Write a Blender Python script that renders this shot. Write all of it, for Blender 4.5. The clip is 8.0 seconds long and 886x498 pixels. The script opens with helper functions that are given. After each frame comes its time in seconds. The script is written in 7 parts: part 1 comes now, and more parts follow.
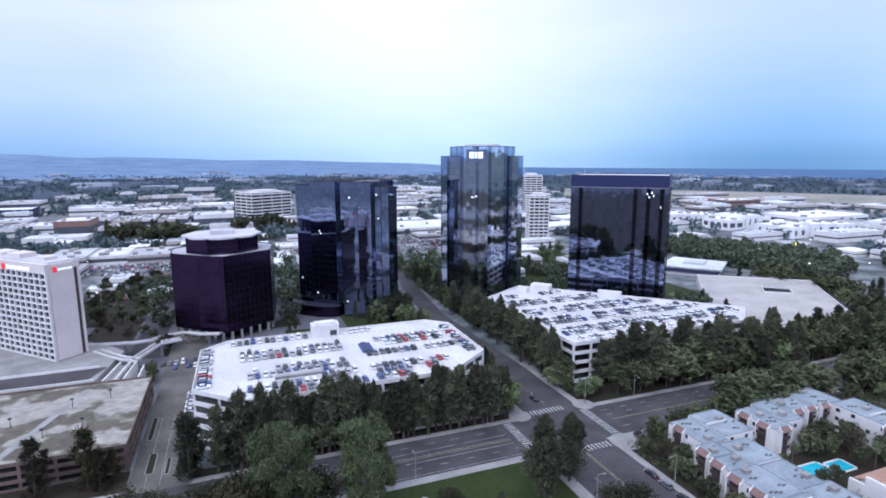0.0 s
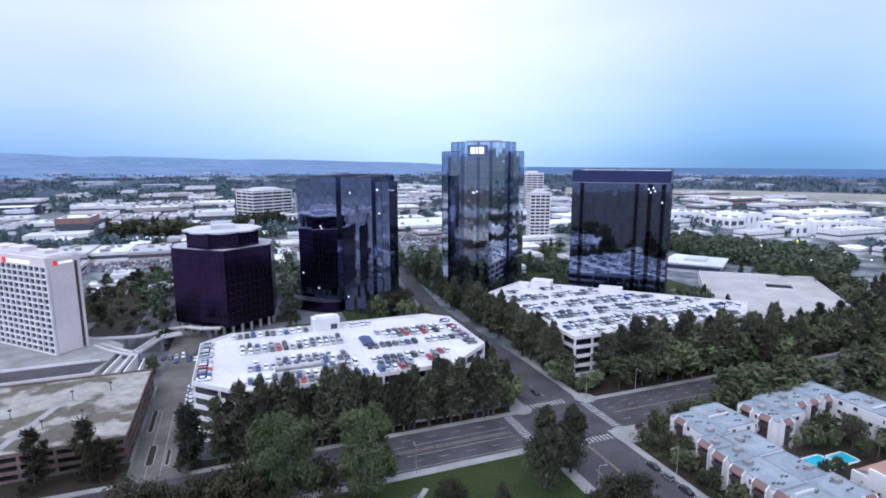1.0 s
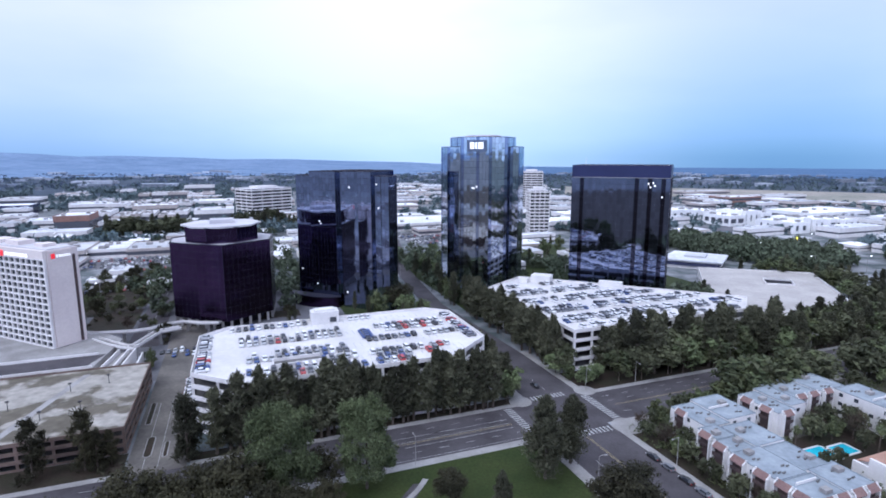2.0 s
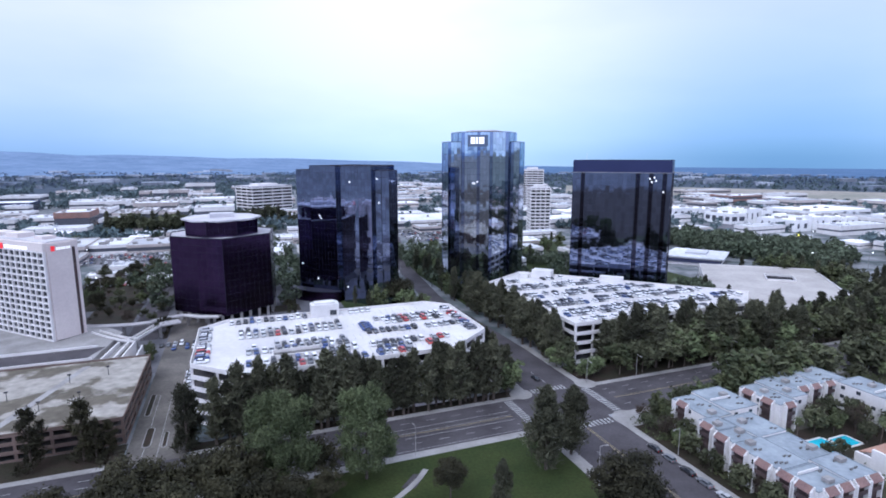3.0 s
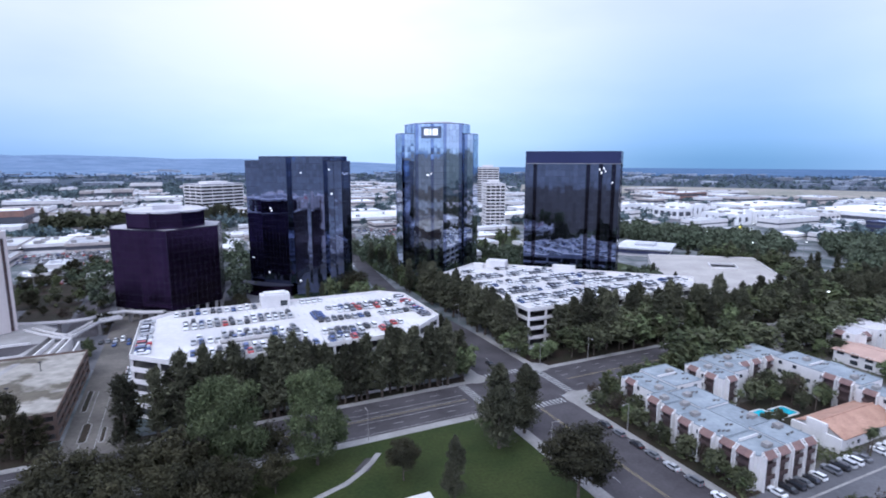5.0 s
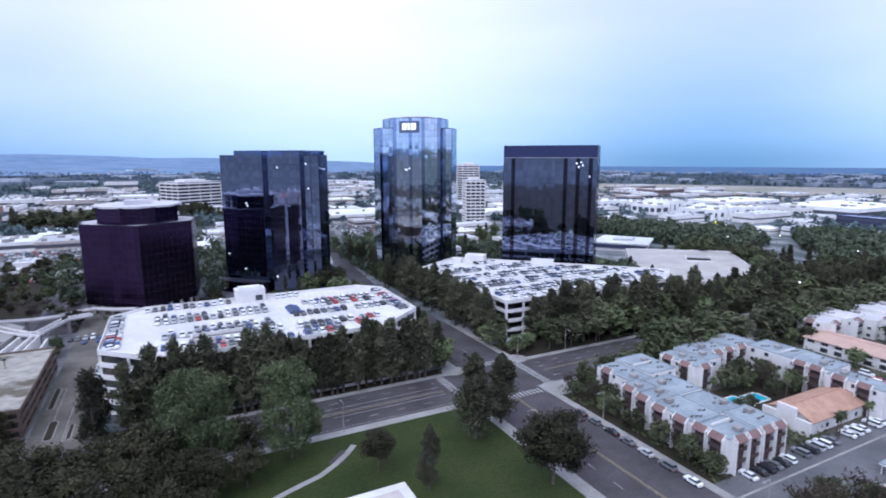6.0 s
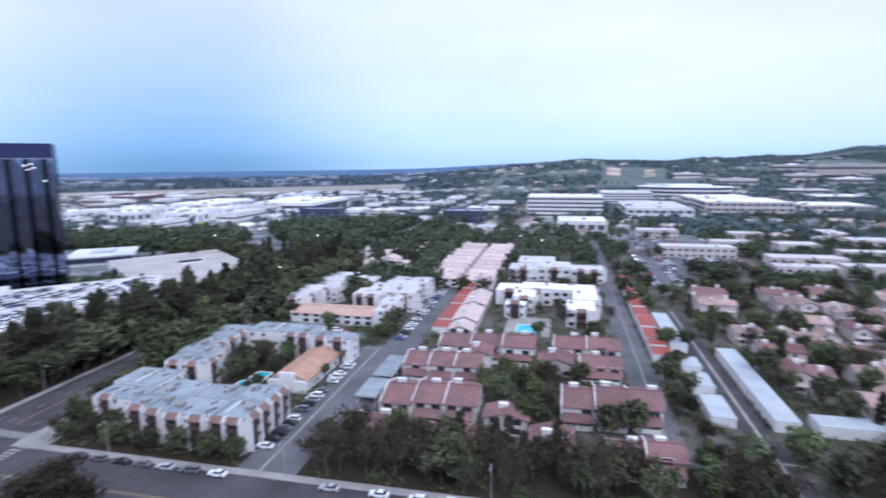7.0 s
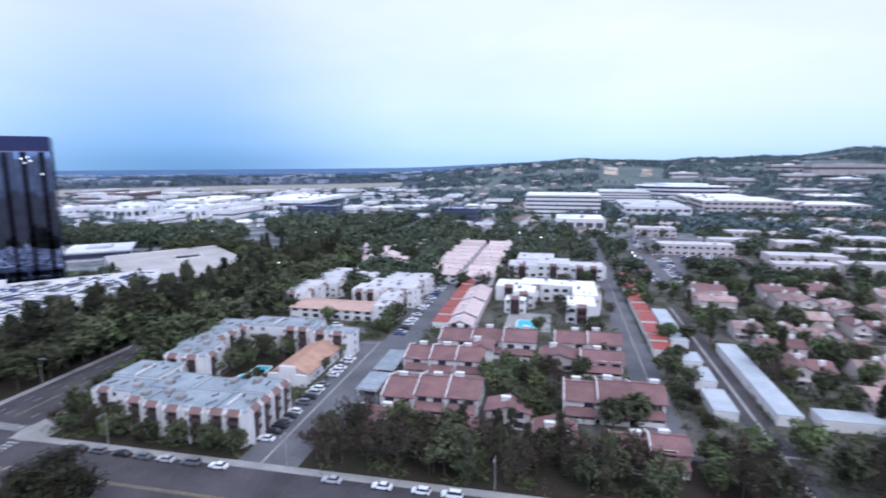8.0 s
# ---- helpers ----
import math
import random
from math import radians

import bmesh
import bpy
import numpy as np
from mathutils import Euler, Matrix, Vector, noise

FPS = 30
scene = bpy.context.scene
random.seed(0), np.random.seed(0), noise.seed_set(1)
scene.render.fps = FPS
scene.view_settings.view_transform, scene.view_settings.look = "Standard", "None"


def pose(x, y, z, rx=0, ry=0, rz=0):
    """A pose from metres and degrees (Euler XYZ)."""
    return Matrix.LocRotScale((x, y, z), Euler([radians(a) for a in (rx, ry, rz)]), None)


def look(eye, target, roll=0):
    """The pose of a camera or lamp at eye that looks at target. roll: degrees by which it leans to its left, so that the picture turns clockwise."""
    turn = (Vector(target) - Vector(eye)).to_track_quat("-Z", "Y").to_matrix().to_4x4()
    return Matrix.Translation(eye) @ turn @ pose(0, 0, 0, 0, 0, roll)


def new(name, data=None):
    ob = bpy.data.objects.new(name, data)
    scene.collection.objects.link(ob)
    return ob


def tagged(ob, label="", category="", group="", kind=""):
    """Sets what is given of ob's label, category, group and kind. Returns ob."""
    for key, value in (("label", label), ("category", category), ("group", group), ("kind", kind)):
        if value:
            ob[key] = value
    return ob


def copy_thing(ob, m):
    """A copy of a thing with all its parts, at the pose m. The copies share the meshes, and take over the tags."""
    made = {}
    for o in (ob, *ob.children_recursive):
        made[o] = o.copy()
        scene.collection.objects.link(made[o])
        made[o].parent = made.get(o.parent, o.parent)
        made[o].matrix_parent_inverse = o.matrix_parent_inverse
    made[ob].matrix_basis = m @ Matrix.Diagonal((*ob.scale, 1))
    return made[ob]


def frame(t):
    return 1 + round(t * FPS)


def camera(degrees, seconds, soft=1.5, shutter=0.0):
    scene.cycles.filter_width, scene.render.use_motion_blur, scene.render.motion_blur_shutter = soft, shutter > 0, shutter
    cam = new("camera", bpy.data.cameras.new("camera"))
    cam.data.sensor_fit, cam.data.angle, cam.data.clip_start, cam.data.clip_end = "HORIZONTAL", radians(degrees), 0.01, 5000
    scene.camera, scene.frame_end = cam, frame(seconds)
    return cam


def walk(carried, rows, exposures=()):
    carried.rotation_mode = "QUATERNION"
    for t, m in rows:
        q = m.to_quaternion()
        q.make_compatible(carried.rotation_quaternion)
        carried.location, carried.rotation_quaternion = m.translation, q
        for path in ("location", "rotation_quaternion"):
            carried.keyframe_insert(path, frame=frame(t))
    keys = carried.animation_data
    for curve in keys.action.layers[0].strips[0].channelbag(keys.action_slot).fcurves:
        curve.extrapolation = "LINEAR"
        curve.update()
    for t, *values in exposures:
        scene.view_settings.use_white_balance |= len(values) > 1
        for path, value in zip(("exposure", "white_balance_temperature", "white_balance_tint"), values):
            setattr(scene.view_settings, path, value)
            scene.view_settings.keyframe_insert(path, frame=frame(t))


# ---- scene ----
# camera: a small drone that sinks slowly, then swings to its right
cam = camera(78.2, 8.0, soft=1.8, shutter=0.5)
PATH = [
    # t, x, y, z, yaw, pitch, roll
    (0.0, 0.00, 0.00, 95.00, -0.44, -9.54, -0.11),
    (0.5, 0.01, 0.07, 93.79, -0.42, -9.55, -0.09),
    (1.0, 0.02, 0.17, 92.32, -0.34, -9.57, -0.08),
    (1.5, 0.00, 0.28, 90.76, -0.39, -9.56, -0.08),
    (3.0, 0.04, 0.54, 86.23, -0.34, -9.58, 0.01),
    (3.5, 0.01, 0.70, 84.73, 0.40, -9.60, 0.03),
    (4.0, 0.30, 0.82, 83.21, 0.21, -9.60, 0.04),
    (4.5, 1.02, 0.75, 81.70, -0.91, -9.55, 0.01),
    (4.7, 1.39, 0.73, 81.09, -2.69, -9.46, 0.04),
    (5.8, 3.72, 0.92, 77.87, -6.36, -9.48, -0.05),
    (6.0, 4.14, 0.97, 77.40, -6.70, -9.52, -0.02),
    (6.2, 4.51, 1.03, 77.02, -9.54, -9.50, -0.06),
    (6.3, 4.68, 1.06, 76.83, -11.64, -9.49, -0.04),
    (6.4, 4.82, 1.08, 76.61, -16.93, -9.49, -0.05),
    (6.5, 4.93, 1.11, 76.36, -22.49, -9.48, 0.00),
    (6.6, 5.03, 1.15, 76.07, -31.65, -9.41, 0.05),
    (6.7, 5.10, 1.21, 75.74, -39.02, -9.28, 0.02),
    (6.8, 5.15, 1.31, 75.41, -45.58, -9.22, -0.10),
    (6.9, 5.18, 1.44, 75.07, -53.64, -9.20, -0.30),
    (7.0, 5.18, 1.60, 74.72, -57.39, -9.14, -0.37),
    (7.2, 5.13, 1.96, 74.09, -60.22, -9.13, -0.35),
    (7.5, 4.99, 2.53, 73.46, -61.65, -9.12, -0.29),
    (7.7, 4.84, 2.87, 73.17, -61.47, -9.13, -0.05),
    (8.0, 4.58, 3.32, 72.72, -57.77, -9.22, -0.10),
]


def cam_pose(x, y, z, yaw, pitch, roll):
    return pose(x, y, z, 90 + pitch, 0, yaw) @ pose(0, 0, 0, 0, 0, roll)


walk(cam, [(t, cam_pose(*p)) for t, *p in PATH], exposures=[(0.0, 0.34, 5450, 13), (8.0, 0.34, 5450, 13)])

# ---- world and sun: a bright, hazy overcast ----
SUN_ELEV, SUN_ROT = 50, 215
world = bpy.data.worlds.new("overcast_sky")
scene.world = world
world.use_nodes = True
wn, wl = world.node_tree.nodes, world.node_tree.links
wn.clear()
w_out, w_add = wn.new("ShaderNodeOutputWorld"), wn.new("ShaderNodeAddShader")
w_bg, w_bg2 = wn.new("ShaderNodeBackground"), wn.new("ShaderNodeBackground")
w_sky = wn.new("ShaderNodeTexSky")
w_sky.sky_type, w_sky.sun_disc = "NISHITA", False
w_sky.sun_elevation, w_sky.sun_rotation = radians(SUN_ELEV), radians(SUN_ROT)
w_sky.dust_density, w_sky.ozone_density = 0.2, 4.0
w_bg.inputs["Strength"].default_value = 0.05
w_tc, w_sep, w_ramp = wn.new("ShaderNodeTexCoord"), wn.new("ShaderNodeSeparateXYZ"), wn.new("ShaderNodeValToRGB")
wl.new(w_tc.outputs["Generated"], w_sep.inputs[0])
wl.new(w_sep.outputs[2], w_ramp.inputs[0])
w_ramp2, w_veil, w_dim = wn.new("ShaderNodeValToRGB"), wn.new("ShaderNodeValToRGB"), wn.new("ShaderNodeMix")
wl.new(w_sep.outputs[2], w_ramp2.inputs[0])


def gradient(ramp, stops):
    """Fills a colour ramp with (place, colour) stops."""
    el = ramp.color_ramp.elements
    (el[0].position, c0), (el[1].position, c1) = stops[0], stops[-1]
    el[0].color, el[1].color = (*c0, 1), (*c1, 1)
    for place, col in stops[1:-1]:
        el.new(place).color = (*col, 1)


ZENITH = [(0.62, (1.12, 1.05, 1.15)), (1.0, (1.30, 1.22, 1.32))]
# clear blue gaps, and bright thin cloud, from the horizon up
gradient(w_ramp, [(0.0, (0.06, 0.15, 0.30)), (0.03, (0.10, 0.20, 0.36)), (0.09, (0.21, 0.28, 0.45)), (0.20, (0.36, 0.39, 0.56)), (0.36, (0.64, 0.60, 0.76))] + ZENITH)
gradient(w_ramp2, [(0.0, (0.46, 0.57, 0.74)), (0.03, (0.57, 0.63, 0.80)), (0.09, (0.69, 0.67, 0.82)), (0.20, (0.84, 0.75, 0.88)), (0.36, (0.92, 0.82, 0.96))] + ZENITH)
# thick air veils the clear sky near the horizon
gradient(w_veil, [(0.0, (0.22, 0.40, 0.62)), (0.06, (0.38, 0.52, 0.74)), (0.18, (0.75, 0.80, 0.95)), (0.45, (1.0, 0.97, 1.0))])
wl.new(w_sep.outputs[2], w_veil.inputs[0])
w_dim.data_type, w_dim.blend_type = "RGBA", "MULTIPLY"
w_dim.inputs["Factor"].default_value = 1.0
wl.new(w_sky.outputs[0], w_dim.inputs["A"])
wl.new(w_veil.outputs[0], w_dim.inputs["B"])
wl.new(w_dim.outputs["Result"], w_bg.inputs[0])
w_az, w_turn, w_where = wn.new("ShaderNodeMath"), wn.new("ShaderNodeMapRange"), wn.new("ShaderNodeValToRGB")
w_az.operation = "ARCTAN2"
wl.new(w_sep.outputs[0], w_az.inputs[0])
wl.new(w_sep.outputs[1], w_az.inputs[1])
w_turn.inputs["From Min"].default_value, w_turn.inputs["From Max"].default_value = -math.pi, math.pi
wl.new(w_az.outputs[0], w_turn.inputs["Value"])
wl.new(w_turn.outputs[0], w_where.inputs[0])
# share of bright cloud at each bearing, clockwise from +y; placed to imitate lens falloff
gradient(w_where, [((b + 180) / 360, (k, k, k)) for b, k in ((-180, 1.0), (-60, 0.6), (-38, 0.38), (-24, 0.6), (-9, 0.95), (3, 0.95), (15, 0.6), (25, 0.15), (36, 0.06), (45, 0.45), (55, 0.95), (75, 0.9), (100, 0.75), (180, 1.0))])
w_where.color_ramp.interpolation = w_ramp.color_ramp.interpolation = w_ramp2.color_ramp.interpolation = "B_SPLINE"
w_high, w_share, w_blend = wn.new("ShaderNodeMapRange"), wn.new("ShaderNodeMath"), wn.new("ShaderNodeMix")
w_high.inputs["From Min"].default_value, w_high.inputs["From Max"].default_value, w_high.inputs["To Max"].default_value = 0.14, 0.55, 0.75
wl.new(w_sep.outputs[2], w_high.inputs["Value"])
w_share.operation = "MAXIMUM"
wl.new(w_high.outputs[0], w_share.inputs[0])
wl.new(w_where.outputs[0], w_share.inputs[1])
w_blend.data_type = "RGBA"
wl.new(w_share.outputs[0], w_blend.inputs["Factor"])
wl.new(w_ramp.outputs[0], w_blend.inputs["A"])
wl.new(w_ramp2.outputs[0], w_blend.inputs["B"])
w_map, w_noise, w_cr, w_mix = wn.new("ShaderNodeMapping"), wn.new("ShaderNodeTexNoise"), wn.new("ShaderNodeValToRGB"), wn.new("ShaderNodeMix")
w_map.inputs["Scale"].default_value = (1.0, 1.0, 3.2)
w_noise.inputs["Scale"].default_value, w_noise.inputs["Detail"].default_value = 1.7, 5.0
wl.new(w_tc.outputs["Generated"], w_map.inputs[0])
wl.new(w_map.outputs[0], w_noise.inputs[0])
wl.new(w_noise.outputs["Fac"], w_cr.inputs[0])
w_cr.color_ramp.elements[0].position, w_cr.color_ramp.elements[0].color = 0.36, (0.86, 0.90, 0.97, 1)
w_cr.color_ramp.elements[1].position, w_cr.color_ramp.elements[1].color = 0.62, (1.10, 1.08, 1.03, 1)
w_mix.data_type, w_mix.blend_type = "RGBA", "MULTIPLY"
w_mix.inputs["Factor"].default_value = 0.85
wl.new(w_blend.outputs["Result"], w_mix.inputs["A"])
wl.new(w_cr.outputs[0], w_mix.inputs["B"])
wl.new(w_mix.outputs["Result"], w_bg2.inputs[0])
w_bg2.inputs["Strength"].default_value = 0.92
wl.new(w_bg.outputs[0], w_add.inputs[0])
wl.new(w_bg2.outputs[0], w_add.inputs[1])
wl.new(w_add.outputs[0], w_out.inputs[0])

sun = new("sun", bpy.data.lights.new("sun", "SUN"))
sun.data.energy, sun.data.angle, sun.data.color = 1.3, radians(40), (1.0, 0.95, 0.88)
sun.matrix_world = look((0, 0, 0), (-math.sin(radians(SUN_ROT)), -math.cos(radians(SUN_ROT)), -math.tan(radians(SUN_ELEV))))

# ---- the site's own axes: u along the avenue, v along the cross street, from their crossing ----
SITE = Matrix.Translation((45, 180, 0)) @ Matrix.Rotation(radians(20.3), 4, "Z")


def site(u, v, z=0.0, turn=0.0, s=1.0):
    return SITE @ Matrix.Translation((u, v, z)) @ Matrix.Rotation(radians(turn), 4, "Z") @ Matrix.Diagonal((s, s, s, 1))


# ---- materials ----
def mat(name, c1, c2=None, s1=0.15, s2=3.0, rough=0.85, metal=0.0, bump=0.0, bscale=6.0, rand=0.0, spec=0.3, speck=0.25, glow=None, island=0.0, edge=(0.35, 0.65)):
    """Two colours mixed by coarse noise, finer noise in value, optional relief and change from object to object."""
    m = bpy.data.materials.new(name)
    m.use_nodes = True
    n, l = m.node_tree.nodes, m.node_tree.links
    b = n["Principled BSDF"]
    b.inputs["Roughness"].default_value, b.inputs["Metallic"].default_value = rough, metal
    b.inputs["Specular IOR Level"].default_value = spec
    geo, a, f = n.new("ShaderNodeNewGeometry"), n.new("ShaderNodeTexNoise"), n.new("ShaderNodeTexNoise")
    for node, s in ((a, s1), (f, s2)):
        node.inputs["Scale"].default_value, node.inputs["Detail"].default_value = s, 4.0
        l.new(geo.outputs["Position"], node.inputs["Vector"])
    ramp, mix, hsv, fine = n.new("ShaderNodeMapRange"), n.new("ShaderNodeMix"), n.new("ShaderNodeHueSaturation"), n.new("ShaderNodeMapRange")
    ramp.inputs["From Min"].default_value, ramp.inputs["From Max"].default_value = edge
    l.new(a.outputs["Fac"], ramp.inputs["Value"])
    mix.data_type = "RGBA"
    l.new(ramp.outputs[0], mix.inputs["Factor"])
    mix.inputs["A"].default_value, mix.inputs["B"].default_value = (*c1, 1), (*(c2 or c1), 1)
    fine.inputs["From Min"].default_value, fine.inputs["From Max"].default_value = 0.3, 0.7
    fine.inputs["To Min"].default_value, fine.inputs["To Max"].default_value = 1 - speck, 1 + speck
    l.new(f.outputs["Fac"], fine.inputs["Value"])
    value = fine.outputs[0]
    for amount, source in ((rand, "object"), (island, "island")):
        if not amount:
            continue
        out = n.new("ShaderNodeObjectInfo").outputs["Random"] if source == "object" else geo.outputs["Random Per Island"]
        span, mul = n.new("ShaderNodeMapRange"), n.new("ShaderNodeMath")
        span.inputs["To Min"].default_value, span.inputs["To Max"].default_value = 1 - amount, 1 + amount
        mul.operation = "MULTIPLY"
        l.new(out, span.inputs["Value"])
        l.new(value, mul.inputs[0])
        l.new(span.outputs[0], mul.inputs[1])
        value = mul.outputs[0]
    l.new(value, hsv.inputs["Value"])
    l.new(mix.outputs["Result"], hsv.inputs["Color"])
    l.new(hsv.outputs[0], b.inputs["Base Color"])
    if bump:
        t, bp = n.new("ShaderNodeTexNoise"), n.new("ShaderNodeBump")
        t.inputs["Scale"].default_value = bscale
        l.new(geo.outputs["Position"], t.inputs["Vector"])
        bp.inputs["Strength"].default_value, bp.inputs["Distance"].default_value = bump, 0.1
        l.new(t.outputs["Fac"], bp.inputs["Height"])
        l.new(bp.outputs[0], b.inputs["Normal"])
    if glow:
        b.inputs["Emission Color"].default_value, b.inputs["Emission Strength"].default_value = (*glow[0], 1), glow[1]
    return m


def mirror_glass(name, tint, rough=0.03, rand=0.06):
    """Coated facade glass: a tinted mirror that differs a little from pane to pane."""
    return mat(name, tint, tint, rough=rough, metal=1.0, speck=0.0, island=rand, spec=0.5)


ASPHALT = mat("asphalt", (0.046, 0.041, 0.046), (0.076, 0.069, 0.076), 0.09, 1.2, 0.9, bump=0.2, speck=0.12)
LOT = mat("lot_asphalt", (0.085, 0.085, 0.095), (0.135, 0.132, 0.145), 0.06, 0.9, 0.9, speck=0.12)
CONCRETE = mat("concrete", (0.31, 0.30, 0.295), (0.22, 0.21, 0.205), 0.12, 1.5, 0.9, speck=0.12)
DECK = mat("parking_deck", (0.62, 0.60, 0.60), (0.50, 0.485, 0.485), 0.05, 0.7, 0.85, speck=0.06)
OLD_DECK = mat("stained_deck", (0.30, 0.28, 0.25), (0.105, 0.092, 0.07), 0.085, 0.3, 0.85, speck=0.25, edge=(0.49, 0.57))
PALEDECK = mat("aged_pale_deck", (0.42, 0.395, 0.375), (0.33, 0.31, 0.295), 0.06, 0.6, 0.9, speck=0.12)
PRECAST = mat("precast_white", (0.70, 0.68, 0.67), (0.60, 0.58, 0.57), 0.2, 2.0, 0.85, speck=0.06)
# dark grey with the garages' inner shade put in; also roof vents and ramps
SHADE = mat("shade_and_vent_grey", (0.16, 0.15, 0.15), (0.10, 0.10, 0.10), 0.2, 2.0, 0.9)
PAINT = mat("road_paint", (0.40, 0.40, 0.40), (0.20, 0.20, 0.20), 0.7, 4.0, 0.8)
YELLOW = mat("yellow_paint", (0.30, 0.25, 0.14), (0.20, 0.17, 0.11), 0.7, 4.0, 0.8)
LAWN = mat("lawn", (0.020, 0.033, 0.006), (0.034, 0.045, 0.010), 0.07, 1.2, 0.95, bump=0.3)
SOIL = mat("bark_mulch", (0.034, 0.023, 0.017), (0.022, 0.022, 0.012), 0.12, 1.5, 0.95, bump=0.3)
BARK = mat("bark", (0.07, 0.055, 0.045), (0.11, 0.09, 0.075), 1.0, 8.0, 0.95)
PINE = mat("pine_needles", (0.048, 0.050, 0.031), (0.078, 0.079, 0.048), 0.12, 1.5, 0.9, rand=0.5, island=0.35)
LEAF = mat("bright_leaves", (0.078, 0.100, 0.044), (0.115, 0.138, 0.066), 0.15, 1.5, 0.9, rand=0.25, island=0.35)
DARKLEAF = mat("dark_leaves", (0.022, 0.022, 0.011), (0.039, 0.036, 0.018), 0.15, 1.5, 0.9, rand=0.35, island=0.35)
GREENLEAF = mat("garden_leaves", (0.046, 0.052, 0.027), (0.076, 0.080, 0.043), 0.15, 1.5, 0.9, rand=0.35, island=0.35)
OLIVE = mat("olive_leaves", (0.082, 0.090, 0.040), (0.060, 0.076, 0.036), 0.15, 1.5, 0.9, rand=0.35, island=0.35)
TWIGS = mat("bare_twigs", (0.066, 0.048, 0.036), (0.045, 0.040, 0.028), 0.15, 1.5, 0.95, rand=0.3, island=0.35)
MIDWOOD = mat("valley_trees", (0.062, 0.080, 0.050), (0.092, 0.110, 0.072), 0.02, 0.5, 0.95, island=0.35)
# far leaf colour with the blue, pale tint of air haze put in
HAZED_WOOD = mat("far_woods", (0.085, 0.120, 0.128), (0.125, 0.165, 0.175), 0.01, 0.3, 0.95, island=0.3)
DARKGLASS = mirror_glass("dark_mirror_glass", (0.29, 0.335, 0.50), 0.04, 0.14)
BLACKGLASS = mirror_glass("plum_black_glass", (0.066, 0.040, 0.100), 0.20, 0.10)
BLUEGLASS = mirror_glass("silver_blue_glass", (0.55, 0.60, 0.71), 0.04, 0.12)
NAVY = mat("navy_band", (0.012, 0.017, 0.070), (0.016, 0.021, 0.080), 0.1, 2.0, 0.35, spec=0.5, speck=0.08)
MULLION = mat("dark_mullion", (0.022, 0.022, 0.034), None, 0.5, 3.0, 0.5)
INNER = mat("dark_core", (0.012, 0.012, 0.016), None, 0.5, 3.0, 0.9)
ROOFGREY = mat("light_gravel_roof", (0.55, 0.53, 0.55), (0.45, 0.44, 0.47), 0.08, 1.0, 0.9, speck=0.1)
ROOFBLUE = mat("bluegrey_roofing", (0.28, 0.315, 0.345), (0.20, 0.23, 0.26), 0.14, 0.8, 0.8, speck=0.12)
STUCCO = mat("white_stucco", (0.68, 0.665, 0.655), (0.60, 0.585, 0.575), 0.2, 2.0, 0.9, speck=0.06)
CREAM = mat("cream_stucco", (0.54, 0.48, 0.46), (0.46, 0.41, 0.40), 0.2, 2.0, 0.9, speck=0.08)
HOTELWALL = mat("hotel_beige", (0.66, 0.60, 0.57), (0.60, 0.54, 0.52), 0.08, 1.0, 0.9, speck=0.05)
TERRACOTTA = mat("orange_tiles", (0.43, 0.262, 0.192), (0.36, 0.212, 0.155), 0.3, 2.5, 0.85, bump=0.5, bscale=3, speck=0.2)
MAUVE = mat("faded_clay_tiles", (0.200, 0.110, 0.108), (0.142, 0.083, 0.084), 0.2, 2.5, 0.85, bump=0.6, bscale=3, speck=0.25, rand=0.15)
PINKROOF = mat("pale_pink_tiles", (0.54, 0.43, 0.41), (0.46, 0.37, 0.36), 0.2, 2.0, 0.85, bump=0.5, bscale=3, speck=0.15, rand=0.12)
BROWNROOF = mat("brown_shingles", (0.33, 0.225, 0.205), (0.21, 0.148, 0.140), 0.2, 2.0, 0.85, bump=0.5, bscale=3, speck=0.22, rand=0.32)
REDROOF = mat("red_metal_roof", (0.31, 0.068, 0.052), (0.25, 0.058, 0.046), 0.2, 2.0, 0.6, speck=0.12)
WHITEMETAL = mat("pale_metal_roof", (0.42, 0.45, 0.48), (0.34, 0.37, 0.40), 0.15, 1.0, 0.6, speck=0.1)
WINDOW = mat("window_glass", (0.035, 0.040, 0.050), None, 0.5, 3.0, 0.1, spec=0.6)
POOL = mat("pool_water", (0.05, 0.42, 0.55), (0.06, 0.50, 0.62), 0.3, 3.0, 0.1, spec=0.5)
TYRE = mat("tyre", (0.02, 0.02, 0.02), None, 1, 5, 0.8)
# dark brown brick, deepened to paint the shade of balcony recesses
SHADE_BRICK = mat("shade_dark_brick", (0.085, 0.058, 0.055), (0.060, 0.045, 0.045), 0.3, 3.0, 0.9)
LAMPGLOW = mat("lit_lamp", (0.8, 0.8, 0.8), None, 1, 5, 0.5, glow=((1.0, 0.97, 0.90), 2.5))
REDSIGN = mat("red_sign", (0.70, 0.03, 0.04), None, 1, 5, 0.5, glow=((0.9, 0.04, 0.05), 0.35))
WHITESIGN = mat("white_sign", (0.9, 0.9, 0.9), None, 1, 5, 0.5, glow=((1.0, 1.0, 1.0), 0.5))
CAR_COLOURS = {
    "white": ((0.72, 0.73, 0.75), "white"), "silver": ((0.40, 0.41, 0.43), "silver"), "grey": ((0.13, 0.135, 0.15), "dark grey"),
    "black": ((0.02, 0.02, 0.024), "black"), "blue": ((0.04, 0.075, 0.21), "blue"), "red": ((0.36, 0.035, 0.035), "red"),
}
